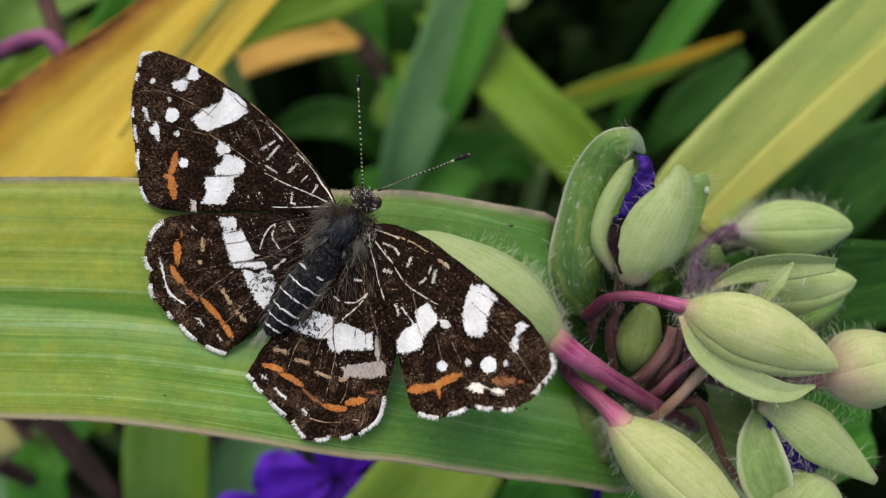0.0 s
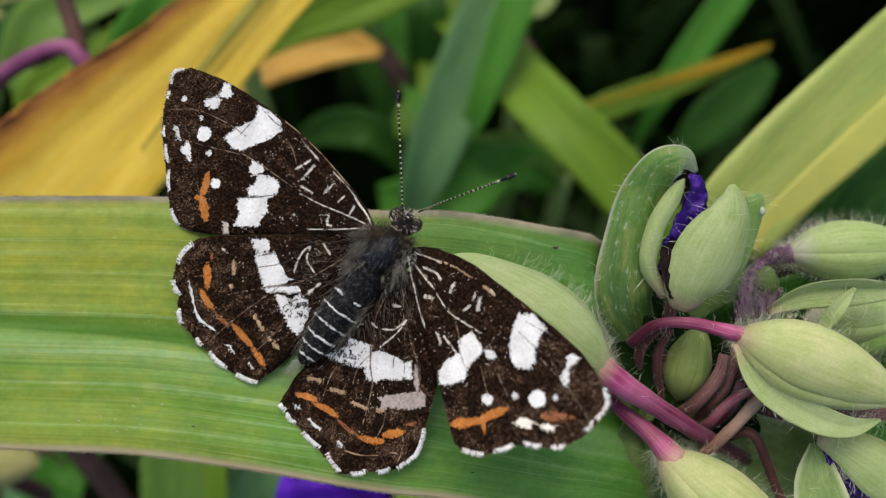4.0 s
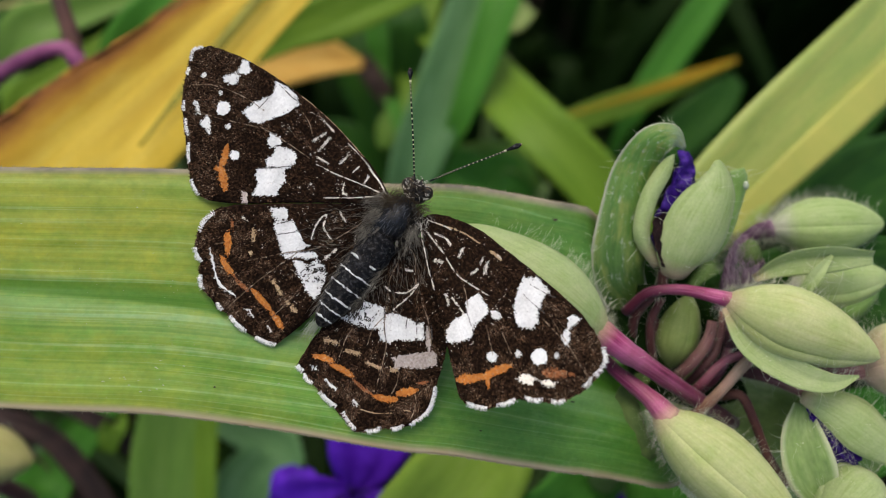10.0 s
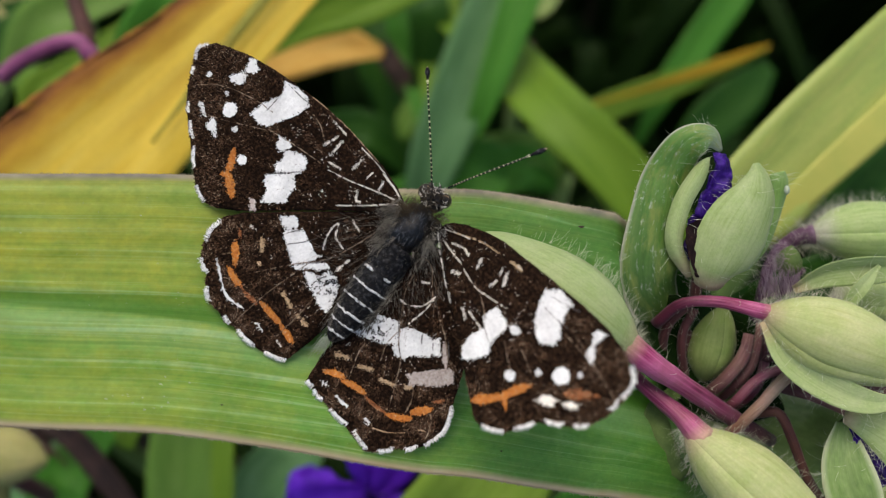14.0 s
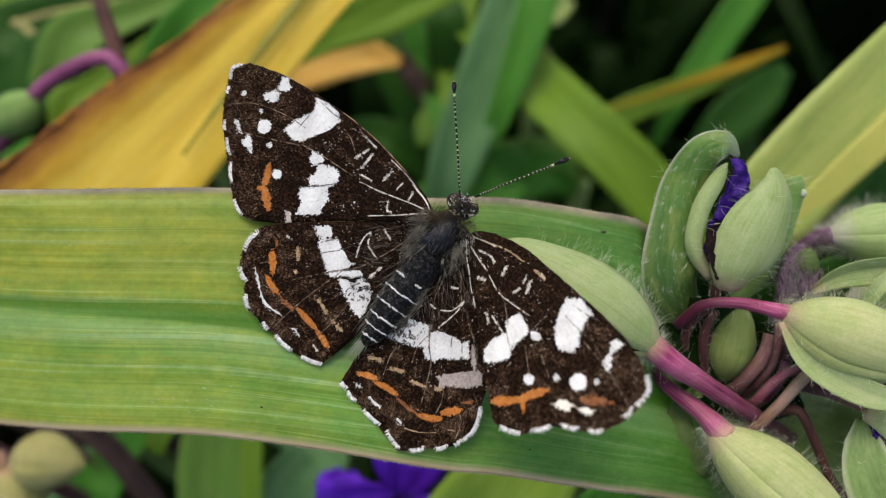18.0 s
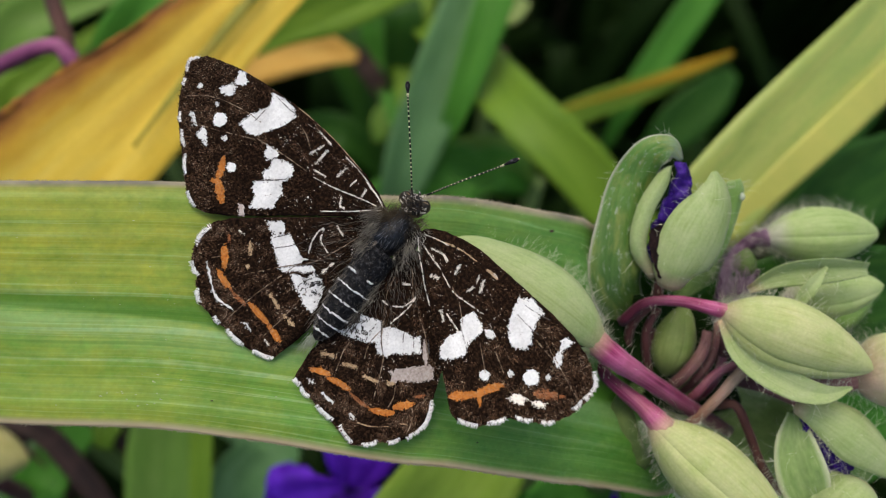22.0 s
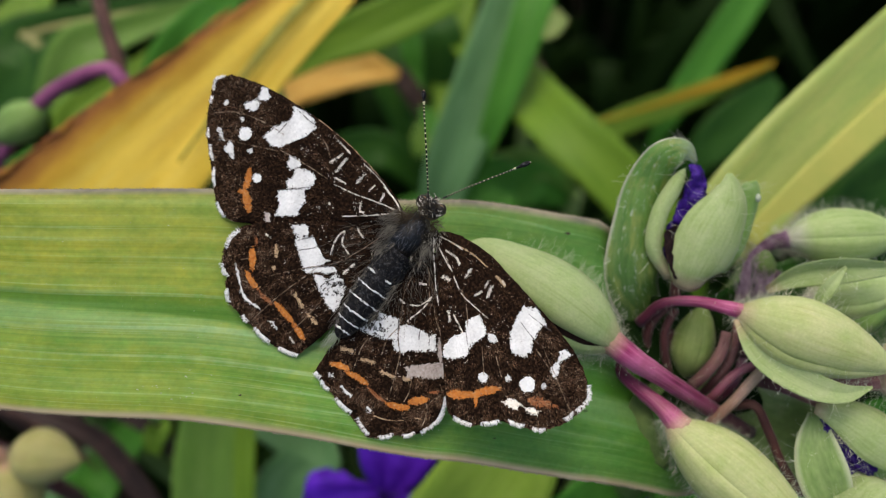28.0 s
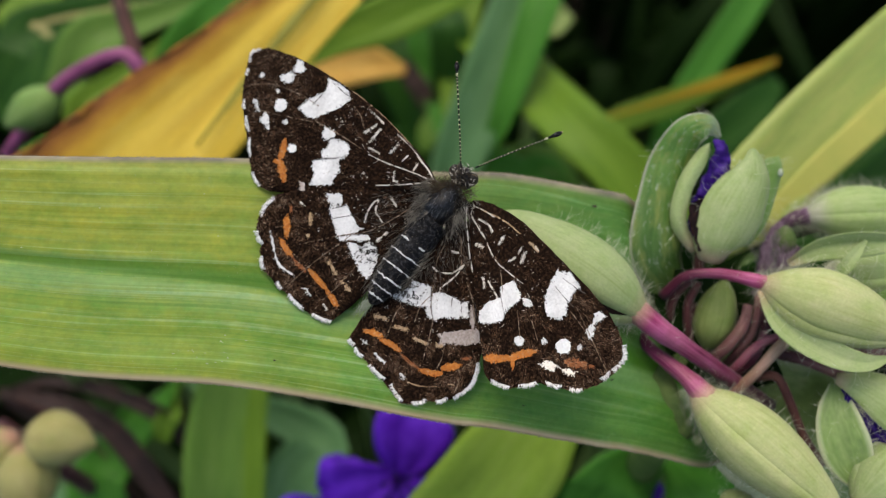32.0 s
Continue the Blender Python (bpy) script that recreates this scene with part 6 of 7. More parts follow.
fore_l = Wing("forewing", (-3.41, 3.48, 4.50, 2.31, -6.28, -42.01), "0.02,0.36 -1.05,0.77 -2.48,1.08 -4.13,1.25 -5.77,1.39 -7.79,1.37 -9.7,1.21 -11.52,0.94 -13.25,0.56 -14.82,-0.02 -15.57,-0.36 -16.04,-0.89 -16.19,-1.42 -15.95,-1.96 -15.58,-2.65 -15.06,-3.45 -14.47,-4.19 -13.93,-4.72 -13.32,-5.2 -12.56,-5.79 -11.91,-6.32 -11.26,-6.9 -10.66,-7.38 -10.27,-7.68 -9.74,-7.91 -9.23,-8.01 -8.45,-7.77 -7.34,-6.99 -5.93,-5.7 -4.56,-4.4 -2.89,-2.88 -1.21,-1.41 0.27,-0.19", 28, "dark brown forewing with white patches and orange marks")
fore_l.patch("-10.57,0.87 -9.6,1.1 -8.89,1.07 -8.43,0.73 -8.51,-0.08 -8.98,-0.97 -9.45,-1.87 -9.96,-2.16 -10.56,-2.08 -10.78,-2.12 -10.62,-1.05 -10.14,0 -10.32,0.49")
fore_l.patch("-13.15,0.45 -12.7,0.53 -12.29,0.14 -12.37,-0.12 -12.86,-0.44 -12.99,-0.01")
fore_l.patch("-13.39,-1.29 -12.98,-0.59 -12.64,-0.5 -12.4,-0.94 -12.62,-1.27 -13.15,-1.43")
fore_l.spot("-12.79,-2.16", 0.25)
fore_l.spot("-11.93,-2.76", 0.91)
fore_l.spot("-14.45,-2.03", 0.29)
fore_l.patch("-13.76,-3.69 -13.51,-3.62 -12.82,-4.02 -13.03,-4.2")
fore_l.patch("-12.45,-3.96 -12.2,-3.89 -11.65,-4.26 -11.37,-4.61 -11.97,-4.53 -12.38,-4.49")
fore_l.spot("-10.85,-3.42", 0.33)
fore_l.patch("-8.45,-1.84 -7.81,-1.69 -7.45,-1.86 -7.82,-2.52 -8.26,-2.32")
fore_l.patch("-7.58,-2.22 -6.93,-1.81 -6.2,-1.76 -5.91,-2.25 -6.05,-2.76 -6.84,-3.3 -7.08,-3.61 -7.47,-3.35 -7.35,-2.76")
fore_l.patch("-7.43,-4.06 -6.2,-2.89 -5.62,-3.46 -5.56,-4.14 -5.42,-4.57 -6.51,-5.52 -6.81,-4.75 -7.33,-4.46")
fore_l.spot("-9.23,-4.49", 0.62)
fore_l.patch("-7.2,-5.84 -6.95,-5.71 -6.42,-6.18 -6.62,-6.36", SCALE_GREY, "grey_patch")
fore_l.stroke("-8.72,1.27 -7.76,1.34 -5.75,1.36 -4.11,1.22 -3,1.11", 0.03, SCALE_TAN, "tan_mark")
fore_l.stroke("-6.06,-0.41 -5.78,0.56", 0.18, SCALE_CREAM, "cream_mark")
fore_l.stroke("-5.32,-0.61 -5.38,0.51", 0.18, SCALE_CREAM, "cream_mark")
fore_l.stroke("-3.75,-0.27 -3.73,0.53", 0.22, SCALE_CREAM, "cream_mark")
fore_l.stroke("-2.74,-0.12 -2.7,0.4", 0.11, SCALE_CREAM, "cream_mark")
fore_l.stroke("-1.69,-0.17 -1.81,0.4", 0.14, SCALE_CREAM, "cream_mark")
fore_l.stroke("-2.71,-0.97 -2.32,-1.46 -2.03,-1.44", 0.14, SCALE_CREAM, "cream_mark")
fore_l.stroke("-4.21,-2.72 -4.22,-2.19", 0.18, SCALE_CREAM, "cream_mark")
fore_l.stroke("-6.49,1.07 -5.4,0.98", 0.11, SCALE_CREAM, "cream_mark")
fore_l.stroke("-4.2,1.05 -2.8,0.95 -1.51,0.62", 0.09, SCALE_CREAM, "cream_mark")
fore_l.stroke("-1.71,0.68 -1.06,0.62 -0.27,0.3", 0.11, SCALE_CREAM, "cream_mark")
fore_l.stroke("-2.51,0.96 -1.45,0.67 -0.57,0.47", 0.09, SCALE_CREAM, "cream_mark")
fore_l.stroke("-5.16,-0.95 -4.32,-0.76", 0.11, SCALE_CREAM, "cream_mark")
fore_l.stroke("-4.78,-1.31 -3.34,-0.89 -1.85,-0.32 -0.62,0.08", 0.11, SCALE_CREAM, "cream_mark")
fore_l.stroke("-2.95,-2.54 -1.63,-1.33 -0.93,-0.62 -0.12,0.13", 0.13, SCALE_CREAM, "cream_mark")
fore_l.stroke("-9.97,-4.44 -9.59,-5.06 -9.34,-5.55", 0.36, SCALE_ORANGE, "orange_mark")
fore_l.stroke("-9.50,-5.89 -9.10,-5.69", 0.3, SCALE_ORANGE, "orange_mark")
fore_l.stroke("-9.05,-5.85 -8.65,-6.10 -8.12,-6.49", 0.42, SCALE_ORANGE, "orange_mark")
fore_l.stroke("-7.53,-4.13 -6.86,-3.45 -6.07,-2.62", 0.06, VEIN_DARK, "vein")
fore_l.stroke("-10.10,0.83 -9.13,0.80 -8.54,0.85", 0.06, VEIN_DARK, "vein")
fore_l.stroke("-10.19,-1.33 -10.18,-0.33", 0.04, VEIN_DARK, "vein")
fore_l.stroke("-7.82,0.53 -6.98,0.30 -6.22,-0.18", 0.06, VEIN_PALE, "vein")
fore_l.stroke("-9.34,-2.01 -7.29,-1.60 -5.44,-1.34", 0.06, VEIN_PALE, "vein")
fore_l.stroke("-13.78,-4.39 -11.87,-3.52 -9.40,-2.16", 0.06, VEIN_PALE, "vein")
fore_l.stroke("-14.79,-3.22 -13.33,-2.00 -11.30,-1.28 -9.89,-1.08", 0.06, VEIN_PALE, "vein")
fore_l.fringe("-15.91,-0.69 -16.18,-1.31 -15.84,-2.02")
fore_l.fringe("-15.61,-2.33 -15.4,-2.84")
fore_l.fringe("-14.33,-4.22 -13.84,-4.7")
fore_l.fringe("-13.44,-4.95 -12.44,-5.69")
fore_l.fringe("-12.16,-5.94 -11.18,-6.93")
fore_l.fringe("-10.32,-7.63 -9.23,-8.01")
hind_l = Wing("hindwing", (-3.43, 2.41, 4.20, 2.29, -1.72, -41.82), "-0.5,0.67 -3.03,-1.57 -5.75,-4.08 -7.64,-5.87 -8.2,-6.65 -8.42,-7.24 -8.31,-8.04 -8.18,-8.76 -7.83,-9.43 -7.38,-9.77 -6.81,-10.01 -6.53,-10.5 -5.87,-10.9 -5.45,-11.27 -4.74,-11.28 -4.04,-11.49 -3.04,-11.33 -2.25,-11.37 -1.47,-11.41 -0.81,-11.2 -0.11,-10.97 0.34,-10.76 0.43,-10.19 0.68,-9.07 0.78,-7.79 0.57,-5.61 0.94,-3.81 1.33,-1.5", 6, "dark brown hindwing with white patches and orange marks")
hind_l.patch("-5.74,-4.47 -5,-3.81 -4.55,-4.2 -4.9,-4.75 -5.45,-4.7")
hind_l.patch("-4.99,-4.93 -4.21,-4.14 -3.52,-4.36 -2.75,-4.66 -2.31,-4.6 -2.53,-5.19 -3.23,-6.07 -3.91,-5.69 -4.75,-5.21")
hind_l.patch("-3.21,-6.1 -2.45,-5.27 -1.68,-4.63 -1.41,-4.78 -1.75,-5.23 -2.4,-5.61 -2.8,-6.17")
hind_l.patch("-2.39,-5.9 -1.5,-5.5 -1.33,-4.86 -0.64,-4.98 -0.31,-5.18 -0.08,-5.71 0.14,-6.24 0.24,-6.9 -0.28,-6.87 -1.05,-6.57 -1.81,-6.27")
hind_l.stroke("-6.71,-7.50 -6.24,-7.97 -5.85,-8.45", 0.36, SCALE_ORANGE, "orange_mark")
hind_l.stroke("-5.90,-8.90 -5.39,-9.08 -4.87,-9.15", 0.33, SCALE_ORANGE, "orange_mark")
hind_l.stroke("-4.61,-9.22 -3.97,-9.33 -3.32,-9.33", 0.22, SCALE_DULL, "dull_orange_mark")
hind_l.stroke("-3.05,-9.08 -2.27,-9.17 -1.45,-9.26", 0.27, SCALE_ORANGE, "orange_mark")
hind_l.stroke("-1.19,-9.33 -0.68,-9.46 -0.17,-9.58", 0.3, SCALE_ORANGE, "orange_mark")
hind_l.stroke("-7.00,-6.73 -6.71,-7.06", 0.17, SCALE_DULL, "dull_orange_mark")
hind_l.stroke("-6.92,-8.98 -6.17,-9.53 -5.06,-10.21 -4.31,-10.22 -3.65,-10.12", 0.1, SCALE_WHITE, "white_mark")
hind_l.stroke("-2.59,-10.25 -1.97,-10.33", 0.1, SCALE_WHITE, "white_mark")
hind_l.stroke("-0.90,-10.20 -0.46,-10.30", 0.14, SCALE_CREAM, "cream_mark")
hind_l.stroke("-5.72,-6.17 -5.18,-6.77", 0.28, SCALE_TAN, "tan_mark")
hind_l.stroke("-5.06,-7.06 -4.72,-7.49", 0.24, SCALE_TAN, "tan_mark")
hind_l.stroke("-2.58,-7.78 -1.59,-8.06", 0.26, SCALE_TAN, "tan_mark")
hind_l.stroke("-1.05,-8.22 -0.15,-8.29", 0.26, SCALE_TAN, "tan_mark")
hind_l.stroke("-6.75,-6.12 -6.34,-6.09", 0.16, SCALE_CREAM, "cream_mark")
hind_l.stroke("-2.51,-4.18 -2.85,-3.41 -2.95,-2.81 -2.87,-2.40", 0.16, SCALE_CREAM, "cream_mark")
hind_l.stroke("-2.80,-2.43 -2.45,-3.09 -1.61,-3.37", 0.16, SCALE_CREAM, "cream_mark")
hind_l.stroke("-2.32,-1.70 -1.58,-1.92", 0.12, SCALE_CREAM, "cream_mark")
hind_l.stroke("-0.89,-3.56 -1.00,-4.54", 0.2, SCALE_CREAM, "cream_mark")
hind_l.stroke("-4.88,-8.37 -3.27,-6.13 -1.87,-4.39 -1.18,-2.59 -0.78,-1.11", 0.07, VEIN_PALE, "vein")
hind_l.stroke("-3.53,-10.81 -3.34,-9.15 -3.10,-7.75 -2.61,-5.54", 0.07, VEIN_PALE, "vein")
hind_l.stroke("-6.96,-8.71 -6.51,-8.11", 0.06, VEIN_PALE, "vein")
hind_l.stroke("-1.07,-10.01 -0.93,-8.35 -0.93,-6.15", 0.06, VEIN_PALE, "vein")
hind_l.stroke("-4.38,-5.51 -3.71,-4.71 -3.25,-4.01", 0.06, VEIN_DARK, "vein")
hind_l.stroke("-3.27,-6.13 -2.44,-5.29 -1.82,-4.34", 0.07, VEIN_DARK, "vein")
hind_l.stroke("-4.87,-5.07 -4.44,-4.44 -4.19,-4.07", 0.05, VEIN_DARK, "vein")
hind_l.stroke("-1.59,-6.24 -1.42,-5.60 -1.07,-4.90", 0.05, VEIN_DARK, "vein")
hind_l.fringe("-8.28,-7.07 -8.33,-7.91 -8.15,-8.68")
hind_l.fringe("-7.73,-9.6 -6.79,-10.04")
hind_l.fringe("-6.28,-10.67 -5.5,-11.26")
hind_l.fringe("-4.24,-11.27 -3.64,-11.38")
hind_l.fringe("-3.12,-11.35 -1.71,-11.42")
hind_l.fringe("-0.94,-11.28 0.37,-10.79")
hind_r = Wing("hindwing", (-1.79, 0.95, 4.20, 2.30, -2.29, -41.84), "-0.16,0.34 -0.47,-1.4 -0.26,-4.4 -0.26,-6.61 -0.53,-7.7 -0.48,-9.04 -0.26,-10.23 -0.14,-10.81 0.4,-10.97 0.95,-10.97 1.39,-11.07 2.34,-11.19 3.45,-11.32 4.54,-11.42 5.43,-11.6 6,-11.13 6.28,-10.72 6.8,-10.09 7.15,-9.92 7.59,-9.32 7.92,-8.87 8.01,-8.14 8.1,-7.42 7.76,-6.49 7.34,-5.64 6.95,-4.77 6.25,-3.44 4.18,-1.39 0.82,0.73", 16, "dark brown hindwing with white patches and orange marks")
hind_r.patch("0,-6.63 0.6,-5.35 0.42,-4.87 1.69,-4.37 2.54,-5.32 1.67,-6.01 0.98,-6.34")
hind_r.patch("1.93,-4.64 2.48,-4.15 3.4,-3.81 3.92,-3.83 4.09,-3.43 4.88,-4.19 4.25,-4.76 3.44,-5.5 3.47,-5.81 2.89,-5.99 2.39,-5.7")
hind_r.patch("4.08,-6.49 4.99,-5.31 5.76,-4.42 6.15,-4.41 6.56,-4.98 6.03,-5.65 5.01,-6.43 4.6,-6.96 4.52,-6.43", SCALE_GREY, "grey_patch")
hind_r.patch("4.48,-3.47 4.78,-3.54 5.68,-4.49 5.23,-4.37", SCALE_GREY, "grey_patch")
hind_r.stroke("0.34,-9.58 0.83,-9.30 1.34,-9.10", 0.3, SCALE_ORANGE, "orange_mark")
hind_r.stroke("1.56,-9.30 2.19,-9.08 2.93,-8.98", 0.3, SCALE_ORANGE, "orange_mark")
hind_r.stroke("3.18,-9.10 3.95,-9.10 4.68,-9.00", 0.2, SCALE_DULL, "dull_orange_mark")
hind_r.stroke("4.94,-8.96 5.53,-8.64 6.05,-8.24", 0.36, SCALE_ORANGE, "orange_mark")
hind_r.stroke("5.90,-7.89 6.24,-7.45 6.60,-7.03", 0.38, SCALE_ORANGE, "orange_mark")
hind_r.stroke("6.52,-6.43 6.96,-6.05", 0.18, SCALE_DULL, "dull_orange_mark")
hind_r.stroke("0.07,-8.46 0.47,-8.21 0.95,-8.03", 0.3, SCALE_TAN, "tan_mark")
hind_r.stroke("1.55,-8.05 2.38,-7.61", 0.25, SCALE_TAN, "tan_mark")
hind_r.stroke("3.07,-7.74 4.00,-7.42", 0.22, SCALE_TAN, "tan_mark")
hind_r.stroke("4.43,-7.14 4.89,-6.83", 0.27, SCALE_TAN, "tan_mark")
hind_r.stroke("1.77,-10.28 2.80,-10.35", 0.1, SCALE_WHITE, "white_mark")
hind_r.stroke("4.03,-10.10 4.44,-10.18", 0.1, SCALE_WHITE, "white_mark")
hind_r.stroke("0.66,-10.22 0.95,-10.17", 0.12, SCALE_WHITE, "white_mark")
hind_r.stroke("4.77,-10.23 5.60,-9.84 6.42,-9.12", 0.1, SCALE_TAN, "tan_mark")
hind_r.stroke("6.88,-8.48 7.18,-8.27", 0.08, SCALE_TAN, "tan_mark")
hind_r.stroke("2.29,-1.73 2.03,-2.72 1.29,-3.26 0.85,-3.30", 0.16, SCALE_CREAM, "cream_mark")
hind_r.stroke("2.31,-1.75 2.34,-2.69 2.16,-4.05", 0.15, SCALE_CREAM, "cream_mark")
hind_r.stroke("1.03,-1.61 1.41,-1.43", 0.18, SCALE_CREAM, "cream_mark")
hind_r.stroke("0.37,-1.56 0.69,-2.72 1.57,-4.03 2.48,-5.31 3.25,-5.99 3.74,-6.78 4.50,-8.28", 0.08, VEIN_PALE, "vein")
hind_r.stroke("-0.15,-0.56 0.86,-0.56 2.15,-1.85 4.22,-3.08 5.43,-4.10", 0.09, VEIN_PALE, "vein")
hind_r.stroke("5.00,-6.74 5.44,-7.47 5.64,-8.26", 0.06, VEIN_PALE, "vein")
hind_r.stroke("1.00,-6.74 1.14,-7.58 1.73,-9.00", 0.06, VEIN_PALE, "vein")
hind_r.stroke("2.43,-6.94 2.00,-5.87 1.99,-4.91", 0.06, VEIN_PALE, "vein")
hind_r.stroke("6.73,-7.07 7.39,-7.95 7.58,-8.50", 0.06, VEIN_PALE, "vein")
hind_r.stroke("1.60,-4.29 2.36,-5.17 3.28,-6.02", 0.09, VEIN_DARK, "vein")
hind_r.stroke("3.11,-3.80 3.48,-4.35", 0.06, VEIN_DARK, "vein")
hind_r.stroke("3.65,-3.48 4.60,-4.59", 0.07, VEIN_DARK, "vein")
hind_r.stroke("4.58,-3.16 5.34,-3.94", 0.07, VEIN_DARK, "vein")
hind_r.stroke("0.55,-5.20 0.66,-6.17", 0.05, VEIN_DARK, "vein")
hind_r.fringe("-0.14,-10.81 0.44,-10.84")
hind_r.fringe("0.56,-10.98 1.36,-11.09")
hind_r.fringe("2.08,-11.18 3.59,-11.2")
hind_r.fringe("4.03,-11.14 5.39,-11.49")
hind_r.fringe("6,-11.13 6.59,-10.29")
hind_r.fringe("7.15,-9.92 7.6,-9.22")
hind_r.fringe("7.89,-8.94 8.1,-7.42 7.46,-5.88")
fore_r = Wing("forewing", (-1.16, 2.03, 4.50, 2.45, -20.80, -42.62), "-0.19,0.09 0.02,0.69 0.43,1.08 1.12,1.45 2.33,1.79 3.6,2.04 5.09,2.03 6.53,2.04 7.96,2.02 9.35,2.01 10.57,1.91 11.56,1.8 12.7,1.5 13.49,1.11 14.14,0.61 14.48,0.13 14.54,-0.56 14.43,-1.41 14.34,-1.93 13.94,-2.8 13.55,-3.35 12.96,-3.69 12.46,-4.13 11.84,-4.45 11.46,-5.04 11.1,-5.65 10.76,-6.15 10.2,-6.47 9.53,-6.78 8.86,-6.59 8.02,-5.99 7.18,-5.37 6.33,-4.75 5.17,-3.92 3.77,-2.79 2.31,-1.67 0.77,-0.57", 38, "dark brown forewing with white patches and orange marks")
fore_r.patch("7.42,1.33 8.07,1.89 8.92,1.72 9.28,1.58 9.11,1.11 9.35,0.5 9.79,-0.23 9.81,-0.76 9.02,-1.16 8.42,-0.77 7.92,-0.08 7.63,0.59")
fore_r.patch("5.59,-1.89 5.89,-1.17 6.72,-1.37 7.08,-1.65 7.06,-2.14 6.99,-2.84 7.28,-3.51 6.73,-4.38 6.21,-4.62 5.81,-4.05 5.77,-3.38 6.07,-2.55")
fore_r.patch("7.14,-1.45 7.56,-1.23 7.9,-1.38 7.81,-1.65 7.38,-1.71")
fore_r.patch("11.05,1.13 11.28,1.47 11.61,1.49 11.59,1.03 11.5,0.63 11.94,0.14 11.97,-0.28 11.47,-0.07 11.37,0.29 11.41,0.64")
fore_r.spot("11.19,-1.76", 0.98)
fore_r.spot("11.91,-1.06", 0.29)
fore_r.spot("10.09,-2.42", 0.33)
fore_r.spot("8.99,-3.57", 0.62)
fore_r.patch("10.98,-3.63 11.1,-3.2 11.49,-2.93 11.89,-2.87 11.85,-3.27 11.46,-3.54", SCALE_CREAM, "cream_patch")
fore_r.patch("12.17,-2.83 12.37,-2.55 12.87,-2.31 12.88,-2.56 12.48,-2.81", SCALE_CREAM, "cream_patch")
fore_r.stroke("3.47,-0.2 3.29,0.41", 0.22, SCALE_CREAM, "cream_mark")
fore_r.stroke("4.74,-0.48 4.88,0.06 4.68,0.74", 0.14, SCALE_CREAM, "cream_mark")
fore_r.stroke("5.44,-0.06 5.05,0.77", 0.22, SCALE_CREAM, "cream_mark")
fore_r.stroke("2.19,-1.38 2.81,-1.05", 0.25, SCALE_CREAM, "cream_mark")
fore_r.stroke("1.19,0.02 2.02,0.24 2.5,0.12", 0.14, SCALE_CREAM, "cream_mark")
fore_r.stroke("4.29,-2.43 4.87,-2.82", 0.18, SCALE_CREAM, "cream_mark")
fore_r.stroke("4.69,-2.36 5.96,-2.65", 0.11, SCALE_CREAM, "cream_mark")
fore_r.stroke("0,0.05 0.79,-0.7 1.6,-1.31 2.48,-2 3.64,-2.76", 0.11, SCALE_CREAM, "cream_mark")
fore_r.stroke("0.68,-0.16 1.44,-0.34 2.38,-0.56", 0.13, SCALE_CREAM, "cream_mark")
fore_r.stroke("0.28,0.42 1.26,0.76 1.95,0.9", 0.11, SCALE_CREAM, "cream_mark")
fore_r.stroke("5.21,1.38 5.55,1.43", 0.14, SCALE_CREAM, "cream_mark")
fore_r.stroke("8.29,-5.91 8.81,-5.37 9.31,-4.81", 0.4, SCALE_ORANGE, "orange_mark")
fore_r.stroke("9.42,-4.67 9.73,-3.99 10.13,-3.32", 0.36, SCALE_ORANGE, "orange_mark")
fore_r.stroke("9.38,-4.51 9.90,-5.03", 0.22, SCALE_ORANGE, "orange_mark")
fore_r.stroke("11.95,-2.31 12.65,-1.80 13.29,-1.34", 0.45, SCALE_DULL, "dull_orange_mark")
fore_r.stroke("0.89,0.57 1.72,0.93 2.76,1.21 3.92,1.33", 0.14, SCALE_TAN, "tan_mark")
fore_r.stroke("4.74,1.35 5.60,1.37", 0.2, SCALE_TAN, "tan_mark")
fore_r.stroke("1.56,-0.23 2.78,-0.67 4.05,-1.07 5.18,-1.01 6.43,-0.85", 0.09, SCALE_CREAM, "cream_mark")
fore_r.stroke("3.91,-0.90 4.96,-1.42 5.84,-2.08", 0.08, VEIN_PALE, "vein")
fore_r.stroke("7.50,-2.30 8.91,-3.40", 0.06, VEIN_PALE, "vein")
fore_r.stroke("10.05,0.55 11.59,0.03 13.47,-0.64 14.05,-0.82", 0.06, VEIN_PALE, "vein")
fore_r.stroke("8.59,-2.07 9.77,-2.67", 0.06, VEIN_PALE, "vein")
fore_r.stroke("9.85,0.14 11.46,-0.08", 0.06, VEIN_PALE, "vein")
fore_r.stroke("5.84,-2.31 7.19,-3.16", 0.05, VEIN_DARK, "vein")
fore_r.stroke("8.08,0.53 9.13,0.46 9.75,0.47", 0.05, VEIN_DARK, "vein")
fore_r.stroke("7.89,1.25 9.10,1.43 9.65,1.58", 0.06, VEIN_DARK, "vein")
fore_r.fringe("13.71,1.09 14.27,0.51 14.38,-0.14 14.38,-0.62")
fore_r.fringe("14.33,-0.71 14.31,-1.52")
fore_r.fringe("13.96,-2.83 13.35,-3.37")
fore_r.fringe("12.94,-3.66 12.06,-4.19")
fore_r.fringe("11.74,-4.59 11.07,-5.63")
fore_r.fringe("10.76,-6.15 9.56,-6.71")

hind_l.holes("-0.9,-5.46", 260, 0.4)
hind_r.holes("0.79,-5.67", 300, 0.5)
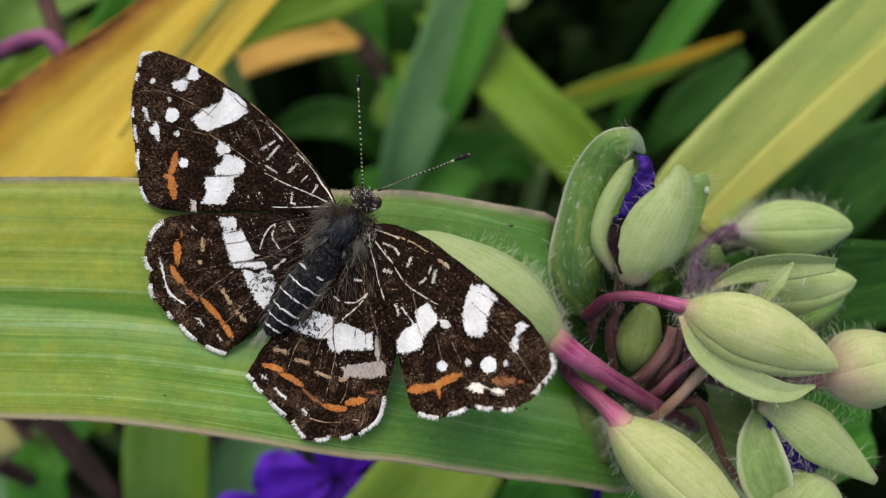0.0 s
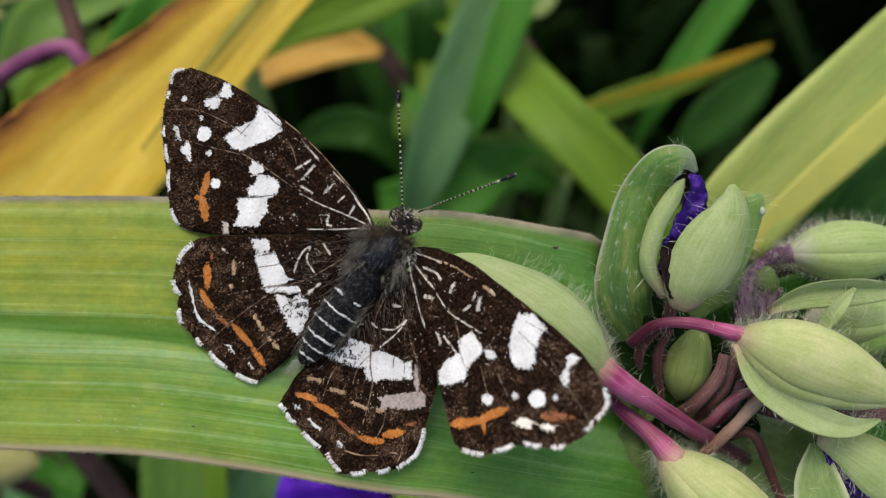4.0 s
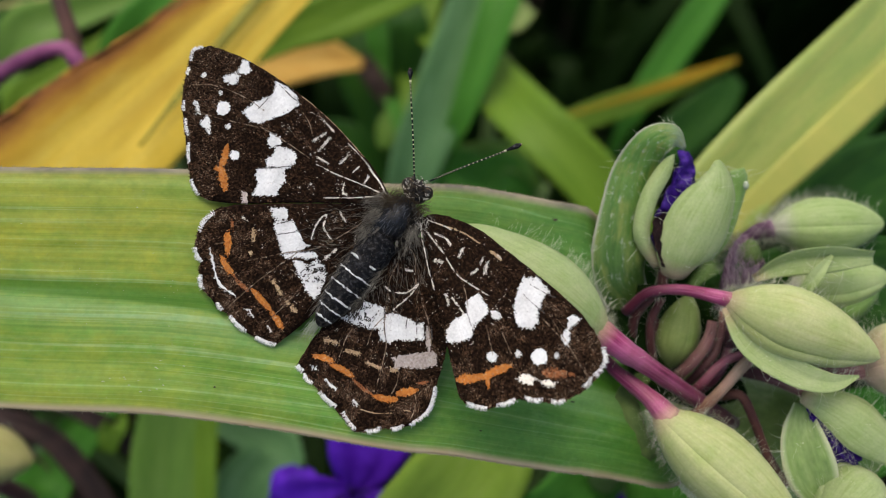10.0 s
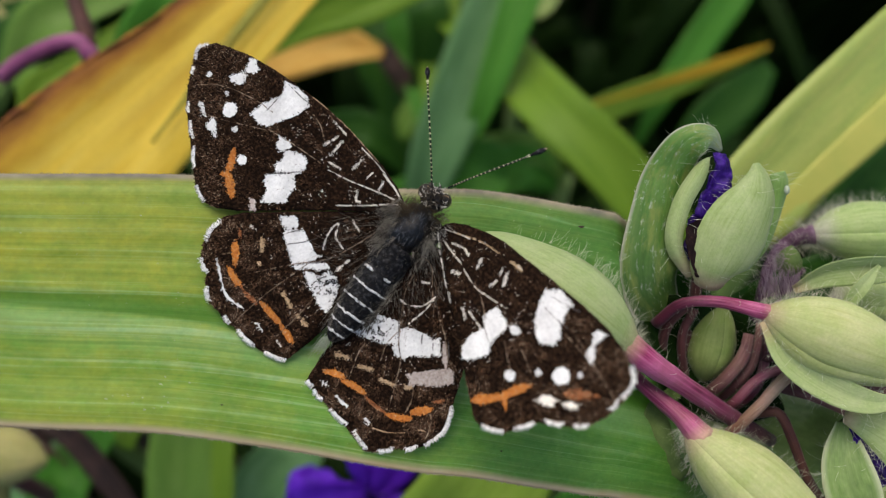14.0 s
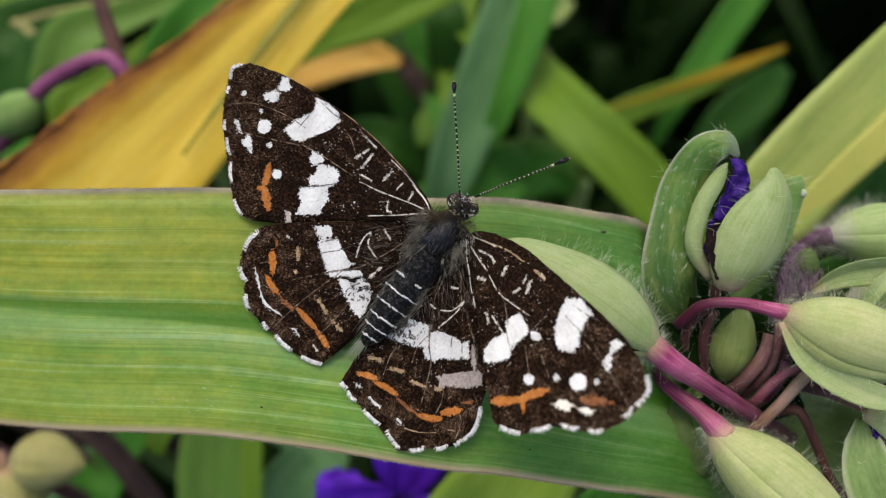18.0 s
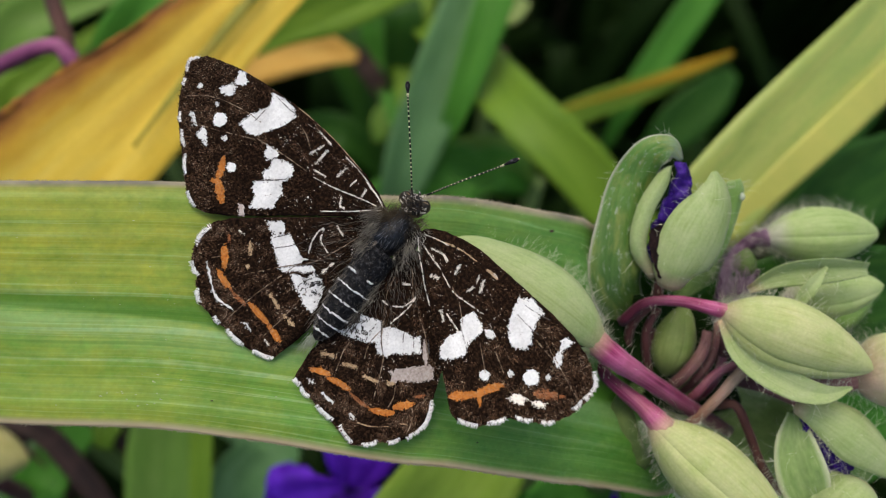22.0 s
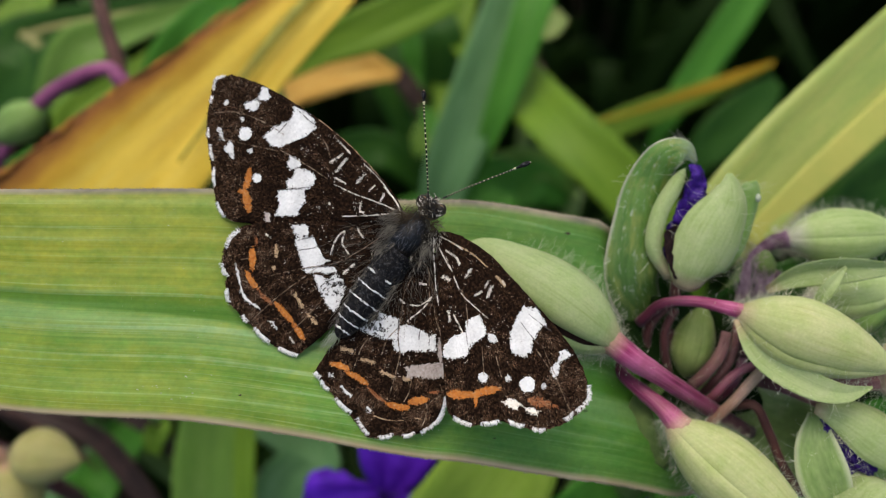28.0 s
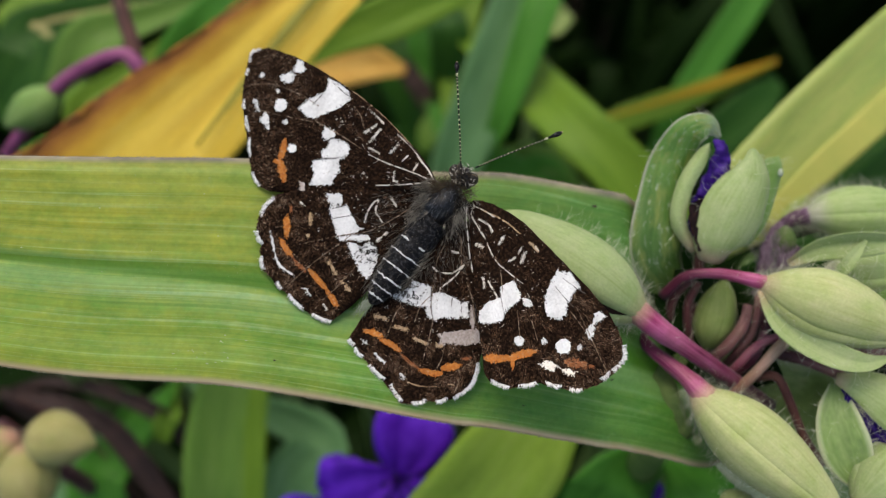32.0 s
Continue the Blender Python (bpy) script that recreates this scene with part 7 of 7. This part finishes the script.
for w in (fore_l, hind_l, hind_r, fore_r):
    w.dust(4500, DUST_BROWN, 0.07, 0.25)
    w.dust(1900 if w is fore_l else 1600, DUST_WARM, 0.055, 0.5)
    w.dust(700, DUST_PALE, 0.046, 0.5)
    w.strew(170, SCALE_CREAM, 0.042, 8.5)
    w.strew(260, DUST_WARM, 0.05, 9.0)
    w.finish()
hind_l.fuzz(110, 3.0, 4.0, None, 1.0)
hind_r.fuzz(90, 2.6, 4.0, None, 1.0)
fore_l.fuzz(40, 1.8, 1.5, None, 1.0)
fore_r.fuzz(40, 1.8, 2.0, None, 1.0)
hind_l.fuzz(90, 2.8, 4.5, PALE_HAIR, 1.2)
hind_r.fuzz(120, 2.4, 4.5, PALE_HAIR, 1.2)


# ---- movement: the wings sweep and lift a little ----
FORE_RIGHT = [
    (0, 5.18, 1.35, 1.21),
    (0.5, 4.81, 1.93, 1.26),
    (1, 5.46, 6.98, 0.80),
    (1.5, 5.50, 7.72, 0.85),
    (2, 5.07, 5.67, 0.77),
    (2.5, 5.36, 0.50, 0.58),
    (3, 4.75, 0.19, 0.57),
    (3.5, 5.46, 4.59, 0.73),
    (5.5, 2.64, -8.22, -0.10),
    (6, 2.82, -4.44, 0.61),
    (6.5, 3.41, -0.44, 0.12),
    (7, 3.93, -0.40, 0.47),
    (7.5, 3.24, -2.61, 0.33),
    (8, 3.08, -1.86, 0.45),
    (8.5, 2.37, -0.48, 0.90),
    (9, 3.21, -0.58, 0.39),
    (9.5, 2.89, 0.39, 0.48),
    (10, 2.75, 1.33, 0.60),
    (10.5, 3.45, -0.68, 0.21),
    (11, 2.72, -0.78, 0.78),
    (11.5, 3.24, -2.24, 0.09),
    (12, 2.71, -1.81, 0.45),
    (12.5, 2.65, -3.23, 0.69),
    (13, 1.69, -3.43, 1.02),
    (13.5, 2.69, -3.62, 0.64),
    (15.5, 1.79, -10.72, 0.02),
    (16, 0.81, -2.65, -0.08),
    (16.5, 0.36, 0.88, 0.16),
    (17, 1.12, -1.59, -0.23),
    (17.5, 0.78, -3.25, -0.09),
    (18, -0.28, -6.89, -0.11),
    (18.5, -0.19, -1.90, -0.06),
    (19, 0.00, 0.00, 0.00),
    (19.5, 0.08, 0.93, -0.16),
    (20, -0.15, 4.69, 0.37),
    (20.5, 0.10, 6.41, 0.32),
    (21, 0.60, 7.22, 0.22),
    (21.5, 0.40, 5.40, 0.35),
    (22, 0.41, 4.77, 0.31),
    (22.5, -0.09, 5.08, 0.65),
    (23, 0.46, 5.98, 0.57),
    (23.5, 0.73, 7.61, 0.67),
    (24, 2.30, 11.85, 1.15),
    (24.5, 3.32, 10.91, 1.14),
    (25, 5.49, 8.95, 0.96),
    (25.5, -5.28, -13.55, -1.07),
    (27.5, -5.39, -0.66, 0.66),
    (28, -5.64, 4.06, 0.65),
    (28.5, -5.78, 5.16, 0.69),
    (29, -4.80, 3.64, 0.53),
    (29.5, -4.41, 5.05, 0.85),
    (30, -4.03, 4.85, 0.64),
    (30.5, -3.78, 4.73, 0.68),
    (31, -3.74, 5.10, 0.52),
    (31.5, -3.81, 3.57, 0.72),
    (32, -4.25, 4.97, 0.86),
]
HIND_RIGHT = [
    (0, 0.81, -0.37, -0.22),
    (0.5, 0.95, 0.07, 0.04),
    (1, 1.01, 0.19, 0.12),
    (1.5, 1.07, 0.29, 0.15),
    (2, 1.07, 0.17, 0.10),
    (2.5, 0.98, -0.01, 0.07),
    (3, 0.84, 0.14, 0.23),
    (3.5, 0.99, 0.05, 0.15),
    (5.5, -0.59, 0.50, 0.30),
    (6, 0.34, 0.50, 0.30),
    (6.5, 0.40, 0.50, 0.30),
    (7, 0.67, 0.50, 0.30),
    (7.5, 0.69, 0.50, 0.30),
    (8, 0.67, 0.50, 0.25),
    (8.5, 0.74, 0.50, 0.29),
    (9, 0.65, 0.50, 0.30),
    (9.5, 0.62, 0.50, 0.30),
    (10, 0.74, 0.50, 0.30),
    (10.5, 0.66, 0.50, 0.30),
    (11, 0.78, 0.50, 0.30),
    (11.5, 0.48, 0.46, 0.13),
    (12, 0.10, 0.50, 0.30),
    (12.5, 0.42, 0.50, 0.30),
    (13, 0.59, 0.50, 0.30),
    (13.5, 0.36, 0.50, 0.30),
    (15.5, -0.30, -0.37, -0.01),
    (16, 0.53, -0.65, -0.15),
    (16.5, 0.29, -0.06, -0.04),
    (17, 0.35, -0.54, -0.29),
    (17.5, 0.56, -0.78, -0.27),
    (18, -0.34, 0.04, 0.16),
    (18.5, -0.05, 0.04, 0.09),
    (19, 0.00, 0.00, 0.00),
    (19.5, -0.22, -0.27, -0.15),
    (20, 0.16, 0.08, -0.09),
    (20.5, 0.38, 0.27, 0.15),
    (21, 0.39, -0.38, -0.23),
    (21.5, 0.21, 0.48, 0.12),
    (22, 0.59, -0.25, -0.15),
    (22.5, 0.89, -0.34, -0.10),
    (23, 0.80, -0.06, 0.10),
    (23.5, 0.69, -0.04, 0.08),
    (24, 1.31, 0.50, 0.20),
    (24.5, 1.55, 0.50, 0.29),
    (25, 2.48, 0.50, 0.30),
    (25.5, -0.58, 0.50, 0.09),
    (27.5, -0.43, 0.50, 0.13),
    (28, -0.71, 0.50, 0.04),
    (28.5, -0.44, 0.50, 0.05),
    (29, -0.06, 0.50, -0.07),
    (29.5, -0.16, 0.50, 0.08),
    (30, -0.04, 0.50, 0.18),
    (30.5, -0.46, 0.50, 0.24),
    (31, -0.32, 0.50, 0.13),
    (31.5, -0.21, 0.50, 0.30),
    (32, -0.21, 0.50, 0.12),
]

FORE_LEFT = [
    (0, -0.89, -0.69, 0.00),
    (0.5, -1.03, -0.84, 0.00),
    (1, -1.00, -2.60, 0.00),
    (1.5, -1.18, -2.27, 0.00),
    (2, -1.05, -2.60, 0.00),
    (2.5, -1.00, -1.96, 0.00),
    (3, -1.32, -2.34, 0.00),
    (3.5, -0.74, -2.60, 0.00),
    (5.5, -0.28, -0.40, 0.00),
    (6, -0.36, -0.76, 0.00),
    (6.5, -0.35, -0.67, 0.00),
    (7, -0.22, -1.14, 0.00),
    (7.5, -0.76, -0.72, 0.00),
    (8, -0.55, -0.12, 0.00),
    (8.5, -0.82, -0.63, 0.00),
    (9, -0.36, 0.02, 0.00),
    (9.5, -0.81, -0.94, 0.00),
    (10, -0.60, -1.32, 0.00),
    (10.5, -0.78, -1.33, 0.00),
    (11, -0.57, -0.35, 0.00),
    (11.5, -0.74, -1.15, 0.00),
    (12, -0.51, -1.65, 0.00),
    (12.5, -1.03, -0.34, 0.00),
    (13, -0.71, -1.03, 0.00),
    (13.5, -0.74, -0.98, 0.00),
    (15.5, -0.11, 0.31, 0.00),
    (16, -0.27, 0.50, 0.00),
    (16.5, -0.12, -0.96, 0.00),
    (17, -0.27, -1.03, 0.00),
    (17.5, -0.67, -0.77, 0.00),
    (18, -0.09, -0.47, 0.00),
    (18.5, -0.43, -1.01, 0.00),
    (19, 0.00, -0.00, 0.00),
    (19.5, -0.48, -1.41, 0.00),
    (20, -0.36, -1.08, 0.00),
    (20.5, -0.28, -0.50, 0.00),
    (21, -0.15, -0.40, 0.00),
    (21.5, -0.09, -1.15, 0.00),
    (22, -0.88, -1.16, 0.00),
    (22.5, -0.85, -1.88, 0.00),
    (23, -0.31, -1.08, 0.00),
    (23.5, -0.35, -1.72, 0.00),
    (24, 0.06, -2.60, 0.00),
    (24.5, -0.07, -2.60, 0.00),
    (25, 1.03, -2.55, 0.00),
    (25.5, 1.35, 2.95, 0.00),
    (27.5, 0.76, 1.29, 0.00),
    (28, 0.67, -0.54, 0.00),
    (28.5, 0.75, -0.41, 0.00),
    (29, 0.71, -0.21, 0.00),
    (29.5, 0.64, -0.87, 0.00),
    (30, 0.66, -0.19, 0.00),
    (30.5, 0.50, -0.70, 0.00),
    (31, 0.73, -0.23, 0.00),
    (31.5, 0.37, -0.33, 0.00),
    (32, 0.78, -1.27, 0.00),
]


def motions():
    for w, rows in ((fore_r, FORE_RIGHT), (hind_r, HIND_RIGHT), (fore_l, FORE_LEFT)):
        walk(w.ob, [(t, pose(*w.at) @ pose(0, 0, 0, 0, 0, a) @ pose(0, 0, 0, 0, b, 0) @ pose(0, 0, 0, c, 0, 0)) for t, a, b, c in rows])


motions()
